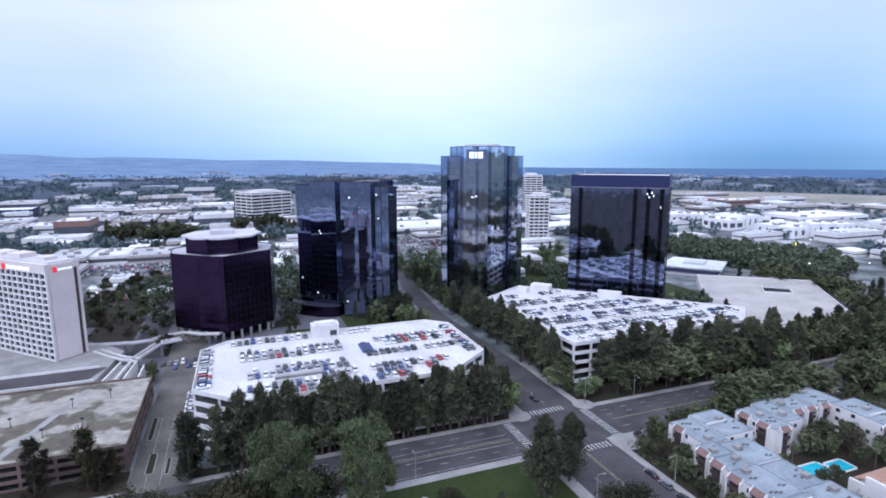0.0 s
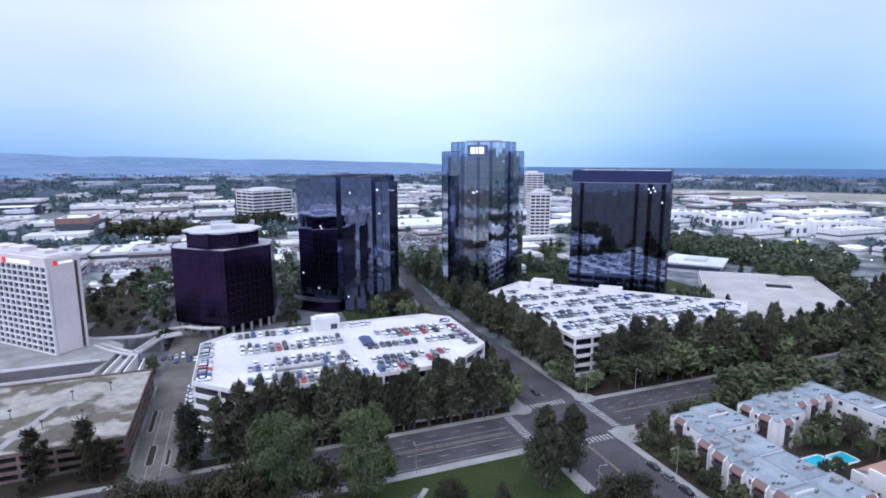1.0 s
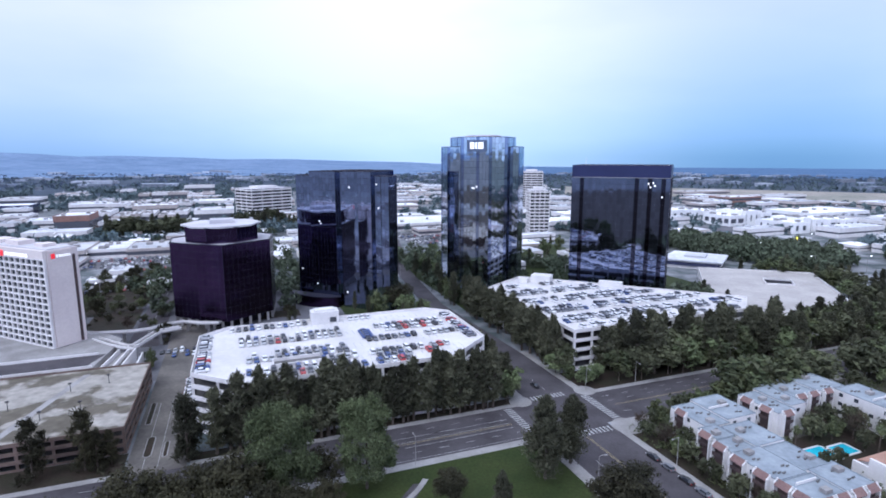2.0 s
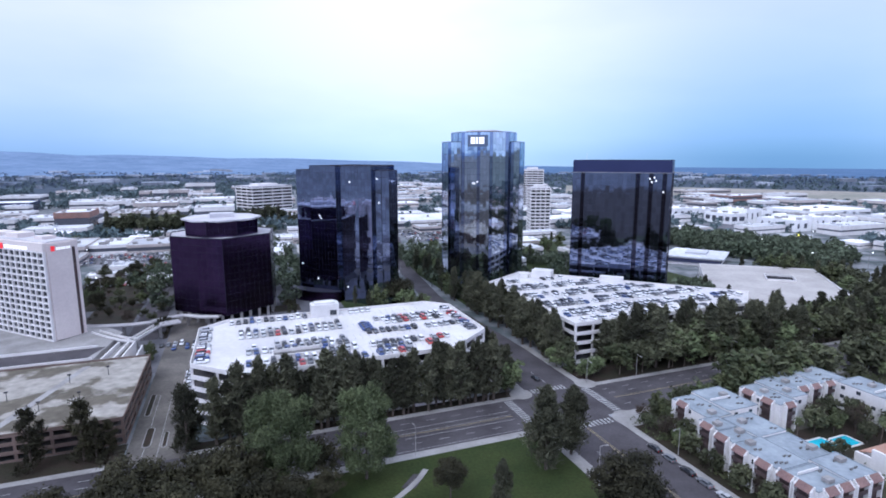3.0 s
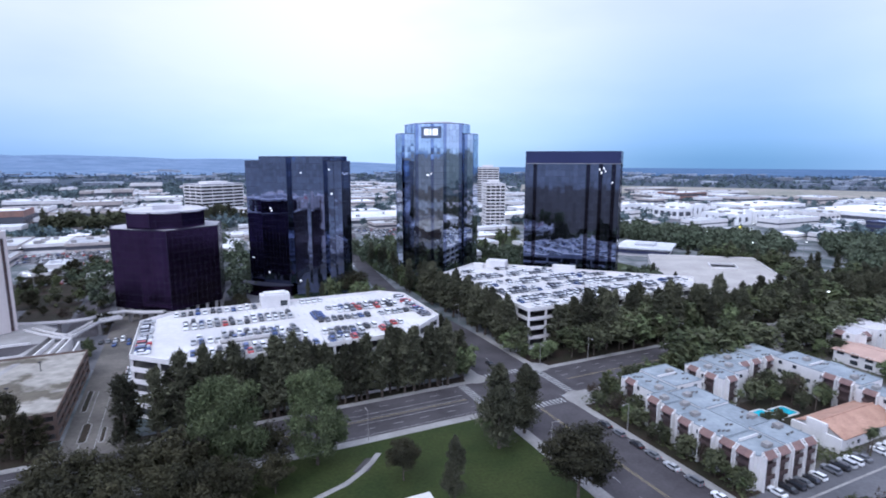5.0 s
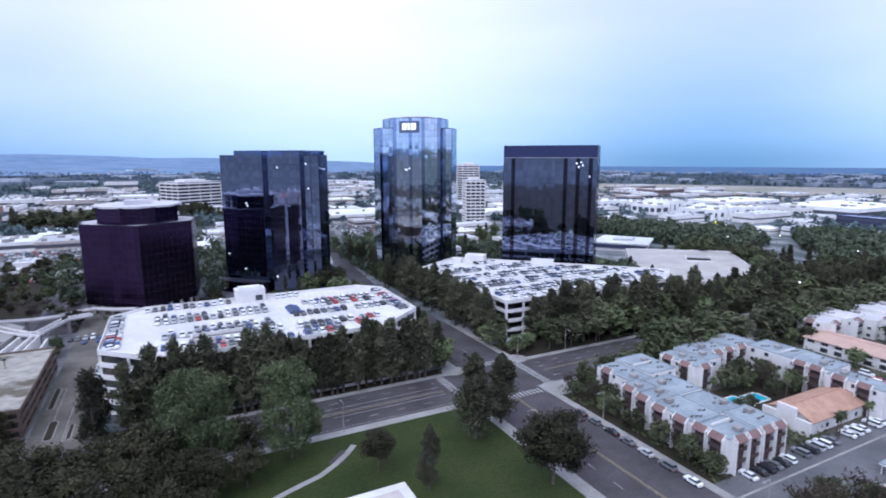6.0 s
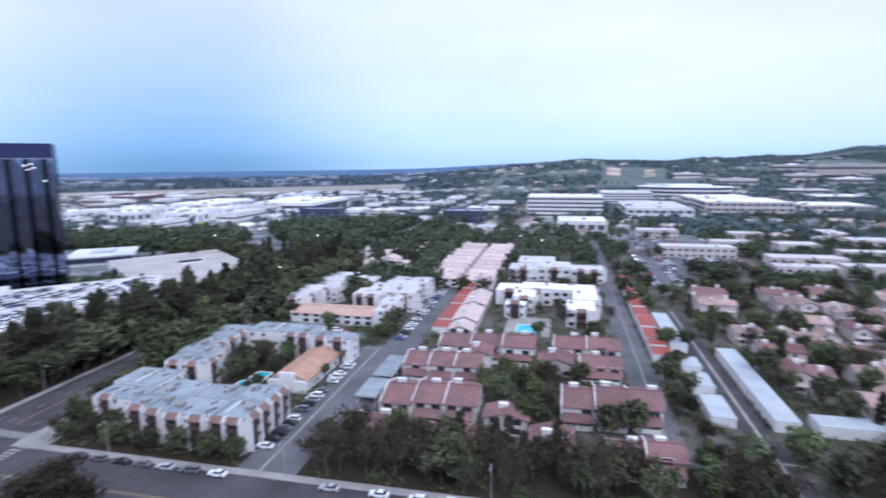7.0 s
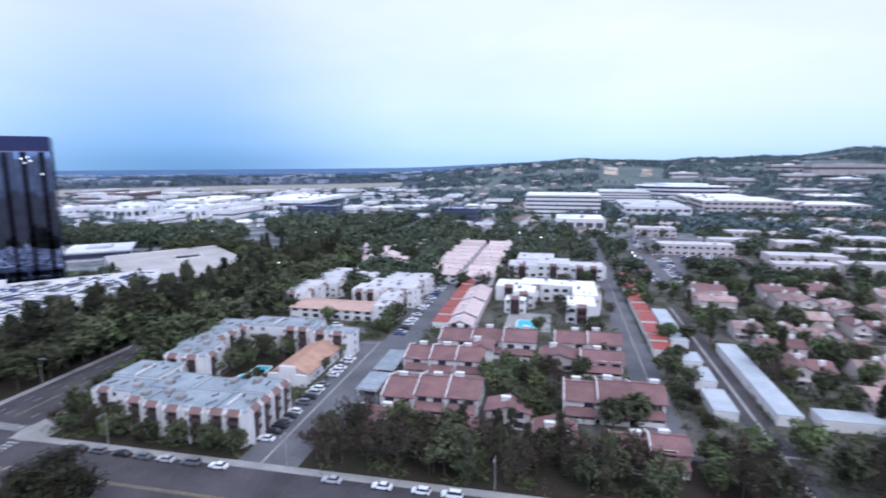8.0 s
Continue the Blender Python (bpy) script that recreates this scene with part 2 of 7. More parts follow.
CARPAINT = {k: mat("car_paint_" + k, c, None, 1.0, 6.0, 0.3, spec=0.6, speck=0.04) for k, (c, _) in CAR_COLOURS.items()}


# ---- building blocks ----
class Geo:
    """Collects corners and faces of one mesh."""

    def __init__(self):
        self.v, self.f, self.m = [], [], []

    def face(self, pts, m=0):
        k = len(self.v)
        self.v += [tuple(p) for p in pts]
        self.f.append(tuple(range(k, k + len(pts))))
        self.m.append(m)
        return self

    def box(self, x0, x1, y0, y1, z0, z1, m=0):
        k = len(self.v)
        self.v += [(x, y, z) for z in (z0, z1) for x, y in ((x0, y0), (x1, y0), (x1, y1), (x0, y1))]
        self.f += [tuple(k + i for i in q) for q in ((3, 2, 1, 0), (4, 5, 6, 7), (0, 1, 5, 4), (1, 2, 6, 5), (2, 3, 7, 6), (3, 0, 4, 7))]
        self.m += [m] * 6
        return self

    def prism(self, poly, z0, z1, m=0, top=None, scale=1.0):
        k, n = len(self.v), len(poly)
        cx, cy = sum(p[0] for p in poly) / n, sum(p[1] for p in poly) / n
        self.v += [(x, y, z0) for x, y in poly] + [(cx + (x - cx) * scale, cy + (y - cy) * scale, z1) for x, y in poly]
        self.f += [(k + i, k + (i + 1) % n, k + n + (i + 1) % n, k + n + i) for i in range(n)]
        self.f += [tuple(k + n + i for i in range(n)), tuple(k + n - 1 - i for i in range(n))]
        self.m += [m] * n + [m if top is None else top, m]
        return self

    def wall(self, a, b, z0, z1, thick, m=0):
        """An upright slab from a to b; its thickness lies to the left of the way from a to b."""
        (ax, ay), (bx, by) = a, b
        d = math.hypot(bx - ax, by - ay)
        nx, ny = -(by - ay) / d * thick, (bx - ax) / d * thick
        return self.prism([a, b, (bx + nx, by + ny), (ax + nx, ay + ny)], z0, z1, m)

    def tube(self, cx, cy, z0, z1, r0, r1=None, n=10, m=0):
        r1 = r0 if r1 is None else r1
        ring = [(cx + r0 * math.cos(2 * math.pi * i / n), cy + r0 * math.sin(2 * math.pi * i / n)) for i in range(n)]
        return self.prism(ring, z0, z1, m, scale=r1 / r0)

    def mesh(self, name, mats):
        me = bpy.data.meshes.new(name)
        me.from_pydata(self.v, [], self.f)
        for x in mats if isinstance(mats, (list, tuple)) else [mats]:
            me.materials.append(x)
        me.polygons.foreach_set("material_index", self.m)
        me.update()
        return me


def thing(name, m, label, category, group="", kind=""):
    ob = new(name)
    ob.matrix_world = m
    return tagged(ob, label, category, group, kind)


def part(name, geo, mats, parent, label="", at=None):
    ob = new(name, geo if isinstance(geo, bpy.types.Mesh) else geo.mesh(name, mats))
    ob.parent = parent
    if at is not None:
        ob.matrix_basis = at
    return tagged(ob, label) if label else ob


def slab(name, geo, mats, label, category, kind="structure", m=SITE):
    ob = new(name, geo.mesh(name, mats))
    ob.matrix_world = m
    return tagged(ob, label, category, kind=kind)


def rect(u0, u1, v0, v1):
    return [(u0, v0), (u1, v0), (u1, v1), (u0, v1)]


def inset(poly, d):
    """A convex counter-clockwise outline moved inwards by d."""
    n, lines = len(poly), []
    for i in range(n):
        (ax, ay), (bx, by) = poly[i], poly[(i + 1) % n]
        k = math.hypot(bx - ax, by - ay)
        nx, ny = -(by - ay) / k, (bx - ax) / k
        lines.append((nx, ny, nx * ax + ny * ay + d))
    out = []
    for i in range(n):
        a, b = lines[i - 1], lines[i]
        det = a[0] * b[1] - a[1] * b[0]
        out.append(((a[2] * b[1] - b[2] * a[1]) / det, (a[0] * b[2] - b[0] * a[2]) / det))
    return out


def inside(poly, x, y):
    hit = False
    for (ax, ay), (bx, by) in zip(poly, poly[1:] + poly[:1]):
        if (ay > y) != (by > y) and x < (bx - ax) * (y - ay) / (by - ay) + ax:
            hit = not hit
    return hit


TAKEN = []  # outlines in which no loose tree may stand


def is_free(u, v, gap=0.0):
    return not any(inside(p, u, v) for p in TAKEN)


# ---- ground: one sheet out to the horizon, with hills round the valley ----
CITY = bpy.data.materials.new("valley_ground")
CITY.use_nodes = True
cn, cl = CITY.node_tree.nodes, CITY.node_tree.links
c_b, c_geo = cn["Principled BSDF"], cn.new("ShaderNodeNewGeometry")
c_b.inputs["Roughness"].default_value = 0.95
c_vor, c_n1, c_n2 = cn.new("ShaderNodeTexVoronoi"), cn.new("ShaderNodeTexNoise"), cn.new("ShaderNodeTexNoise")
c_vor.inputs["Scale"].default_value, c_n1.inputs["Scale"].default_value, c_n2.inputs["Scale"].default_value = 0.035, 0.004, 0.06
c_n2.inputs["Detail"].default_value = 6.0
for node in (c_vor, c_n1, c_n2):
    cl.new(c_geo.outputs["Position"], node.inputs["Vector"])
c_r1, c_r2, c_r3 = cn.new("ShaderNodeValToRGB"), cn.new("ShaderNodeValToRGB"), cn.new("ShaderNodeMapRange")
cl.new(c_n2.outputs["Fac"], c_r1.inputs[0])
e = c_r1.color_ramp.elements
e[0].position, e[0].color, e[1].position, e[1].color = 0.38, (0.050, 0.066, 0.068, 1), 0.64, (0.22, 0.225, 0.24, 1)
cl.new(c_vor.outputs["Color"], c_r2.inputs[0])
e = c_r2.color_ramp.elements
e[0].position, e[0].color, e[1].position, e[1].color = 0.72, (0, 0, 0, 1), 0.76, (1, 1, 1, 1)
cl.new(c_n1.outputs["Fac"], c_r3.inputs["Value"])
c_r3.inputs["From Min"].default_value, c_r3.inputs["From Max"].default_value, c_r3.inputs["To Max"].default_value = 0.42, 0.58, 0.8
c_mul, c_mix = cn.new("ShaderNodeMath"), cn.new("ShaderNodeMix")
c_mul.operation, c_mix.data_type = "MULTIPLY", "RGBA"
cl.new(c_r2.outputs[0], c_mul.inputs[0])
cl.new(c_r3.outputs[0], c_mul.inputs[1])
cl.new(c_mul.outputs[0], c_mix.inputs["Factor"])
cl.new(c_r1.outputs[0], c_mix.inputs["A"])
c_mix.inputs["B"].default_value = (0.50, 0.50, 0.52, 1)
cl.new(c_mix.outputs["Result"], c_b.inputs["Base Color"])


def rise(az, r):
    """Height of the land at a bearing (degrees, clockwise from +y) and distance."""
    def bump(a0, width, r0, r1, height):
        d = (az - a0 + 180) % 360 - 180
        return height * math.exp(-((d / width) ** 2)) * max(0.0, min(1.0, (r - r0) / (r1 - r0))) ** 1.3
    rough = 1 + 0.10 * math.sin(az * 0.21) + 0.06 * math.sin(az * 0.53 + 1) + 0.03 * math.sin(az * 1.1 + r * 0.002)
    h = bump(110, 21, 1050, 2600, 112) + bump(80, 17, 1050, 1800, 60) + bump(66, 9, 1000, 1500, 17)
    h += bump(-42, 22, 2600, 4300, 105) + bump(-10, 12, 3000, 4500, 50) + bump(-90, 40, 2000, 4200, 120)
    h += bump(160, 40, 900, 2500, 90) + bump(215, 40, 1000, 2600, 80) + bump(262, 30, 1500, 3500, 80)
    return h * rough


def ring_sheet(radii, step, lift=0.0, az0=0.0, az1=360.0):
    g, n = Geo(), int((az1 - az0) / step)
    for r in radii:
        for i in range(n + 1):
            az = az0 + i * step
            a = radians(az)
            g.v.append((r * math.sin(a), r * math.cos(a), rise(az, r) + (lift if r else 0)))
    for j in range(len(radii) - 1):
        for i in range(n):
            k = j * (n + 1) + i
            g.f.append((k, k + n + 1, k + n + 2, k + 1))
            g.m.append(0)
    return g


RADII = [0.5, 60, 150, 300, 500, 700, 900, 1100, 1300, 1500, 1700, 1900, 2150, 2400, 2700, 3000, 3300, 3600, 3900, 4200, 4500, 4900]
ground = slab("ground", ring_sheet(RADII, 3.0), CITY, "flat valley ground with dry soil and low plants", "ground", m=Matrix())
# hazy distance: far valley floor and ridges, haze put into colour and glow
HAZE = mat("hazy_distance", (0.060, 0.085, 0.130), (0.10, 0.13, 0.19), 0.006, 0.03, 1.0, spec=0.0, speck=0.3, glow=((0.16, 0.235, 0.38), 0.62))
HAZE_PLAIN = mat("haze_glow_plain", (0.035, 0.060, 0.105), (0.060, 0.090, 0.145), 0.006, 0.03, 1.0, spec=0.0, speck=0.3, glow=((0.10, 0.165, 0.29), 0.6))
slab("backdrop_east", ring_sheet([r for r in RADII if r >= 2700], 3.0, 3.0, 9.0, 69.0), HAZE_PLAIN, "hazy dark blue plain far out in the valley", "backdrop", m=Matrix())
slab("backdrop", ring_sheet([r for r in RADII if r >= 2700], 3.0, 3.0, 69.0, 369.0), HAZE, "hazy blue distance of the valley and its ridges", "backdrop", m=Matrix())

# haze painted into the blue-green of the brush
slab("hill_ground", ring_sheet([r for r in RADII if 900 <= r <= 2700], 3.0, 0.8, 60.0, 150.0), mat("hazed_hill_brush", (0.070, 0.098, 0.098), (0.115, 0.135, 0.128), 0.012, 0.15, 0.95), "haze-tinted green brush on the eastern slope", "ground", m=Matrix())
# unseen dark sheet added so the glass towers mirror darker land
slab("south_brush", ring_sheet([150, 300, 500, 700, 900], 3.0, 0.3, 126.0, 252.0), SOIL, "unseen dark land added to darken tower reflections", "ground", m=Matrix())
# out of view, met only in tower glass; haze tint put into its colour
slab("south_hills", ring_sheet([r for r in RADII if 900 <= r <= 4500], 3.0, 0.8, 150.0, 282.0), mat("hazed_south_brush", (0.070, 0.085, 0.095), (0.15, 0.16, 0.175), 0.012, 0.15, 0.95), "haze-tinted brush on the unseen southern hills", "ground", m=Matrix())
# far woods, with the blue of the haze put into their colour
slab("valley_floor", ring_sheet([r for r in RADII if 1500 <= r <= 3000], 3.0, 0.6, -60.0, 78.0), mat("wooded_plain", (0.026, 0.042, 0.066), (0.050, 0.070, 0.096), 0.006, 0.04, 0.95), "dark wooded plain far out, blue haze in its colour", "ground", m=Matrix())
slab("airfield", ring_sheet([1340, 1460, 1580, 1700], 1.5, 1.4, 13.0, 54.0), mat("dry_grass", (0.30, 0.27, 0.235), (0.20, 0.20, 0.165), 0.008, 0.06, 0.95), "pale dry grass of an airfield in the valley", "ground", m=Matrix())
TAKEN.append([tuple((SITE.inverted() @ Vector((r * math.sin(radians(az)), r * math.cos(radians(az)), 0)))[:2]) for r, az in [(1340, a) for a in range(13, 55, 4)] + [(1700, a) for a in range(53, 12, -4)]])
# bare dry flank of the eastern rise
DRY = mat("dry_slope", (0.46, 0.38, 0.32), (0.20, 0.18, 0.14), 0.02, 0.2, 0.95, edge=(0.45, 0.6))
slab("bare_slope", ring_sheet([1480, 1540, 1600, 1670], 0.5, 1.6, 74.0, 78.5), DRY, "bare tan earth on the wooded slope", "ground", m=Matrix())
TAKEN.append([tuple((SITE.inverted() @ Vector((r * math.sin(radians(az)), r * math.cos(radians(az)), 0)))[:2]) for r, az in ((1340, 73.5), (1700, 73.5), (1700, 79.5), (1340, 79.5))])

# ---- streets ----
roads = Geo()
roads.prism(rect(-900, 1200, -10.5, 11), 0.02, 0.06)
slab("avenue_road", roads, ASPHALT, "grey asphalt avenue of several lanes", "road")
g = Geo()
g.prism(rect(-15, 9, -900, -10.5), 0.02, 0.055)
slab("cross_street_road", g, ASPHALT, "grey asphalt street with cars parked along it", "road")
g = Geo()
g.prism([(-8, 11), (14, 11), (14, 60), (10, 150), (22, 260), (60, 420), (46, 420), (8, 240), (-3, 140), (-8, 60)], 0.02, 0.055)
slab("tree_lined_road", g, ASPHALT, "asphalt street between the parking garages", "road")
g = Geo()
g.prism(rect(-139.5, -123, 11, 190), 0.02, 0.05)
slab("service_road", g, mat("worn_concrete_road", (0.085, 0.078, 0.072), (0.150, 0.135, 0.122), 0.08, 0.8, 0.9, speck=0.15), "narrow service road between two garages", "road")


def markings():
    g, y = Geo(), Geo()
    z0, z1 = 0.055, 0.075
    for u0, u1 in ((-500, -22), (20, 600)):
        y.box(u0, u1, -0.35, -0.2, z0, z1)
        y.box(u0, u1, 0.2, 0.35, z0, z1)
        for v in (-5.6, 3.6, 7.2):
            u = u0
            while u < u1:
                g.box(u, min(u + 3, u1), v - 0.08, v + 0.08, z0, z1)
                u += 9
    g.box(-60, -22, -2.3, -2.1, z0, z1)
    g.box(-75, -22, 3.5, 3.7, z0, z1)
    g.box(-140, -22, -9.3, -9.15, z0, z1)
    g.box(-120, -22, 0.9, 1.05, z0, z1)
    for v0, v1 in ((-500, -16),):
        y.box(-3.4, -3.2, v0, v1, z0, z1)
        y.box(-2.8, -2.6, v0, v1, z0, z1)
        v = v0
        while v < v1:
            g.box(-9.1, -8.9, v, v + 3, z0, z1)
            v += 9
    for v in range(20, 140, 9):
        g.box(3.0, 3.15, v, v + 3, z0, z1)
    for u in (-135, -131):
        g.box(u, u + 0.15, 14, 60, z0, z1)
    slab("lane_marking", g, PAINT, "worn white lane lines on the asphalt", "lane marking")
    slab("centre_marking", y, YELLOW, "double yellow centre lines on the asphalt", "lane marking")


markings()
stripe = Geo().box(-1.6, 1.6, -0.35, 0.35, 0.058, 0.082).mesh("stripe", PAINT)
stripe_b = Geo().box(-0.35, 0.35, -1.6, 1.6, 0.058, 0.082).mesh("stripe", PAINT)
for cu in (-18.2, 14.2):
    cw = thing("crosswalk", site(cu, 0), "white zebra crosswalk painted across the avenue", "crosswalk", "crosswalks", "structure")
    for i in range(15):
        part("stripe", stripe, None, cw, at=Matrix.Translation((0, -9.6 + i * 1.4, 0)))
for cv in (-14.0, 14.5):
    cw = thing("crosswalk", site(0, cv), "white zebra crosswalk painted across the side street", "crosswalk", "crosswalks", "structure")
    for i in range(14):
        part("stripe", stripe_b, None, cw, at=Matrix.Translation((-11.5 + i * 1.45, 0, 0)))

# ---- pavements with kerbs, lawn and beds ----
SIDE = [
    ("sidewalk_a", rect(-420, -19, -13.6, -10.5)), ("sidewalk_b", rect(-19, -15, -300, -10.5)),
    ("sidewalk_c", rect(9, 11.6, -420, -14)), ("sidewalk_d", rect(13, 240, -14, -10.5)),
    ("sidewalk_e", rect(-122, -12, 11, 13.4)), ("sidewalk_f", rect(18, 250, 11, 13.4)),
    ("sidewalk_g", rect(-11, -8, 16, 60)), ("sidewalk_h", rect(14, 17, 16, 60)),
]
for name, poly in SIDE:
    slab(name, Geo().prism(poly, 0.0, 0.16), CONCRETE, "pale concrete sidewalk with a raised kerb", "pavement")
for name, c, r in (("corner_a", (14, -15), 5.5), ("corner_b", (-17, -13), 3.4), ("corner_c", (-11, 14), 4.2), ("corner_d", (17, 14), 4.2)):
    slab("sidewalk_" + name, Geo().tube(c[0], c[1], 0.0, 0.165, r, n=20), CONCRETE, "rounded concrete street corner with a kerb ramp", "pavement")
slab("yards", Geo().prism(rect(11.6, 420, -420, -14), 0.0, 0.05), mat("garden_ground", (0.050, 0.046, 0.032), (0.120, 0.112, 0.100), 0.09, 0.7, 0.95, speck=0.3), "garden ground of soil and ivy between homes", "ground")
slab("lawn", Geo().prism(rect(-105, -19, -130, -13.6), 0.0, 0.10), LAWN, "mown green lawn beside the street corner", "lawn")
# two dark slabs added to darken what the towers mirror, mostly unseen
slab("park_ground", Geo().prism(rect(-420, -105, -520, -13.6), 0.0, 0.09), SOIL, "dark ground added beside the avenue for tower reflections", "ground")
slab("park_lawn", Geo().prism(rect(-105, -19, -520, -130), 0.0, 0.09), SOIL, "unseen dark ground added for the tower reflections", "ground")
slab("west_forecourt", Geo().prism(rect(-330, -9, 84, 250), 0.0, 0.035), LOT, "grey paved forecourt round the towers", "pavement")
for nm, p in (("a", rect(-60, -10, 84, 142)), ("b", rect(-50, -8, 144, 232)), ("c", rect(-84, -62, 98, 150)), ("d", rect(-220, -165, 196, 248))):
    slab("planting_lawn_" + nm, Geo().prism(p, 0.0, 0.07), SOIL if nm == "d" else LAWN, "green planted ground round the towers", "lawn")
slab("east_lawn", Geo().prism(rect(18, 200, 118, 330), 0.0, 0.045), LAWN, "green planted ground behind the towers", "lawn")
slab("planting_bed_front", Geo().prism(rect(-122, -12, 13.4, 18), 0.0, 0.09), SOIL, "dark planting bed under the pines", "planting bed")
slab("planting_bed_west", Geo().prism(rect(-300, -140, 13.4, 25), 0.0, 0.09), SOIL, "dark planting bed in front of the garage", "planting bed")
slab("sidewalk_i", Geo().prism(rect(-300, -140, 11, 13.4), 0.0, 0.16), CONCRETE, "pale concrete sidewalk with a raised kerb", "pavement")
slab("planting_bed_east", Geo().prism(rect(17, 250, 13.4, 32), 0.0, 0.09), SOIL, "dark planting bed under the pines", "planting bed")
slab("planting_bed_homes", Geo().prism(rect(11.6, 20, -76.5, -15), 0.0, 0.09), SOIL, "dark planting bed with shrubs and grass", "planting bed")
slab("planting_bed_townhomes", Geo().prism(rect(11.6, 34, -205, -92.5), 0.0, 0.09), SOIL, "dark planting bed with leaf litter", "planting bed")
slab("west_ground", Geo().prism(rect(-300, -105, -130, -13.6), 0.0, 0.08), SOIL, "dark shaded ground under the trees", "planting bed")
# a pale curving path, its dark ramp, and a paved terrace on the lawn
g = Geo()
pts = [(-84, -36), (-78, -33.5), (-71, -31), (-66, -27.5), (-62, -24), (-59, -20.5)]
for (ax, ay), (bx, by) in zip(pts, pts[1:]):
    g.wall((ax, ay), (bx, by), 0.1, 0.17, 1.6)
slab("garden_path", g, CONCRETE, "pale curved concrete path over the lawn", "path")
g = Geo().prism(rect(-74, -54, -64, -42), 0.1, 0.18)
slab("terrace_paving", g, PRECAST, "pale paved terrace edge on the lawn", "paving")
slab("terrace_infill", Geo().prism(rect(-71.5, -56.5, -61, -44.5), 0.18, 0.23), CREAM, "tan terrace surface inside a pale rim", "paving")
slab("ramp_paving", Geo().prism([(-68.5, -26.0), (-65, -27.5), (-60.5, -22.2), (-63.5, -21)], 0.1, 0.15), ASPHALT, "dark asphalt pad beside the path", "paving")


# ---- glass towers ----
def facade(parent, a, b, z0, z1, bay, storey, glass, rng, tilt=0.0012, spandrel=None):
    """One face of a curtain wall from a to b (outside on the right): a grid of panes that lean a little, and its mullions."""
    (ax, ay), (bx, by) = a, b
    d = math.hypot(bx - ax, by - ay)
    if d < 0.5:
        return
    sx, sy = (bx - ax) / d, (by - ay) / d
    ox, oy = sy, -sx
    nb, nf = max(1, round(d / bay)), max(1, round((z1 - z0) / storey))
    w, h = d / nb, (z1 - z0) / nf
    g, mu = Geo(), Geo()

    def at(s, z, out):
        return (ax + sx * s + ox * out, ay + sy * s + oy * out, z)

    for i in range(nb):
        for j in range(nf):
            tx, ty = rng.gauss(0, tilt), rng.gauss(0, tilt)
            pts = []
            for p, q in ((0, 0), (1, 0), (1, 1), (0, 1)):
                out = 0.06 + tx * (p - 0.5) * w + ty * (q - 0.5) * h
                pts.append(at((i + 0.012 + 0.976 * p) * w, z0 + (j + 0.01 + 0.98 * q) * h, out))
            g.face(pts, 1 if spandrel and spandrel(i, j, nf) else 0)
    for i in range(nb + 1):
        c = [at(i * w - 0.03, 0, 0.0)[:2], at(i * w + 0.03, 0, 0.0)[:2], at(i * w + 0.03, 0, 0.09)[:2], at(i * w - 0.03, 0, 0.09)[:2]]
        mu.prism(c[::-1], z0, z1)
    for j in range(nf + 1):
        c = [at(0, 0, 0)[:2], at(d, 0, 0)[:2], at(d, 0, 0.08)[:2], at(0, 0, 0.08)[:2]]
        mu.prism(c[::-1], z0 + j * h - 0.04, z0 + j * h + 0.04)
    tagged(part("glass_facade", g, glass, parent), kind="stuff")
    tagged(part("mullions", mu, MULLION, parent, "dark metal mullions"), kind="stuff")


def block(parent, poly, z0, z1, bay, storey, glass, rng, roof=ROOFGREY, band=None, **more):
    """A glass-clad prism with core, roof and parapet."""
    part("core", Geo().prism(inset(poly, 0.25), z0, z1 - 0.4), INNER, parent)
    top = z1 - (band or 0)
    for i in range(len(poly)):
        facade(parent, poly[i], poly[(i + 1) % len(poly)], z0, top, bay, storey, glass, rng, **more)
    if band:
        for i in range(len(poly)):
            part("parapet_band", Geo().wall(poly[i], poly[(i + 1) % len(poly)], top, z1, 0.4), NAVY, parent, "deep navy parapet band")
    for i in range(len(poly)):
        part("parapet", Geo().wall(poly[i], poly[(i + 1) % len(poly)], z1 - 0.6 if not band else z1, z1 + (0.35 if not band else 0.25), 0.5), MULLION, parent, "dark parapet coping")
    part("roof", Geo().prism(inset(poly, 0.5), z1 - 0.6, z1 - 0.2), roof, parent, "pale flat roof")


def turned(origin, rows):
    """Outline in a frame turned by -45 degrees: s runs along the face, d runs back from it."""
    k, (ou, ov) = math.sqrt(0.5), origin
    return [(ou + (s + d) * k, ov + (d - s) * k) for s, d in rows]


def outline(origin, s0, s1, d0, d1, skew=0.0):
    """A block whose front runs from d0 to d0 + skew, so that each facet mirrors another part of the town."""
    return turned(origin, [(s0, d0), (s1, d0 + skew), (s1, d1), (s0, d1)])


rng = random.Random(5)
# eight-sided plum-black block with a drum on its roof
t1 = thing("office_tower", SITE, "eight-sided office block of plum-black glass with a roof drum", "office tower")
P1 = [(-139, 163), (-126, 151), (-113, 142), (-89, 157), (-86, 180), (-99, 195), (-124, 196), (-140, 181)]
TAKEN.append(P1)
block(t1, P1, 5.0, 45.0, 2.9, 3.6, [BLACKGLASS, MULLION], rng)
D1 = [(-113 + 19.5 * math.cos(radians(22.5 + 45 * i)), 169 + 19.5 * math.sin(radians(22.5 + 45 * i))) for i in range(8)]
block(t1, D1, 45.2, 53.0, 3.2, 3.9, [BLACKGLASS, MULLION], rng)
g = Geo().tube(-113, 169, 53.0, 53.9, 20.6, n=8)
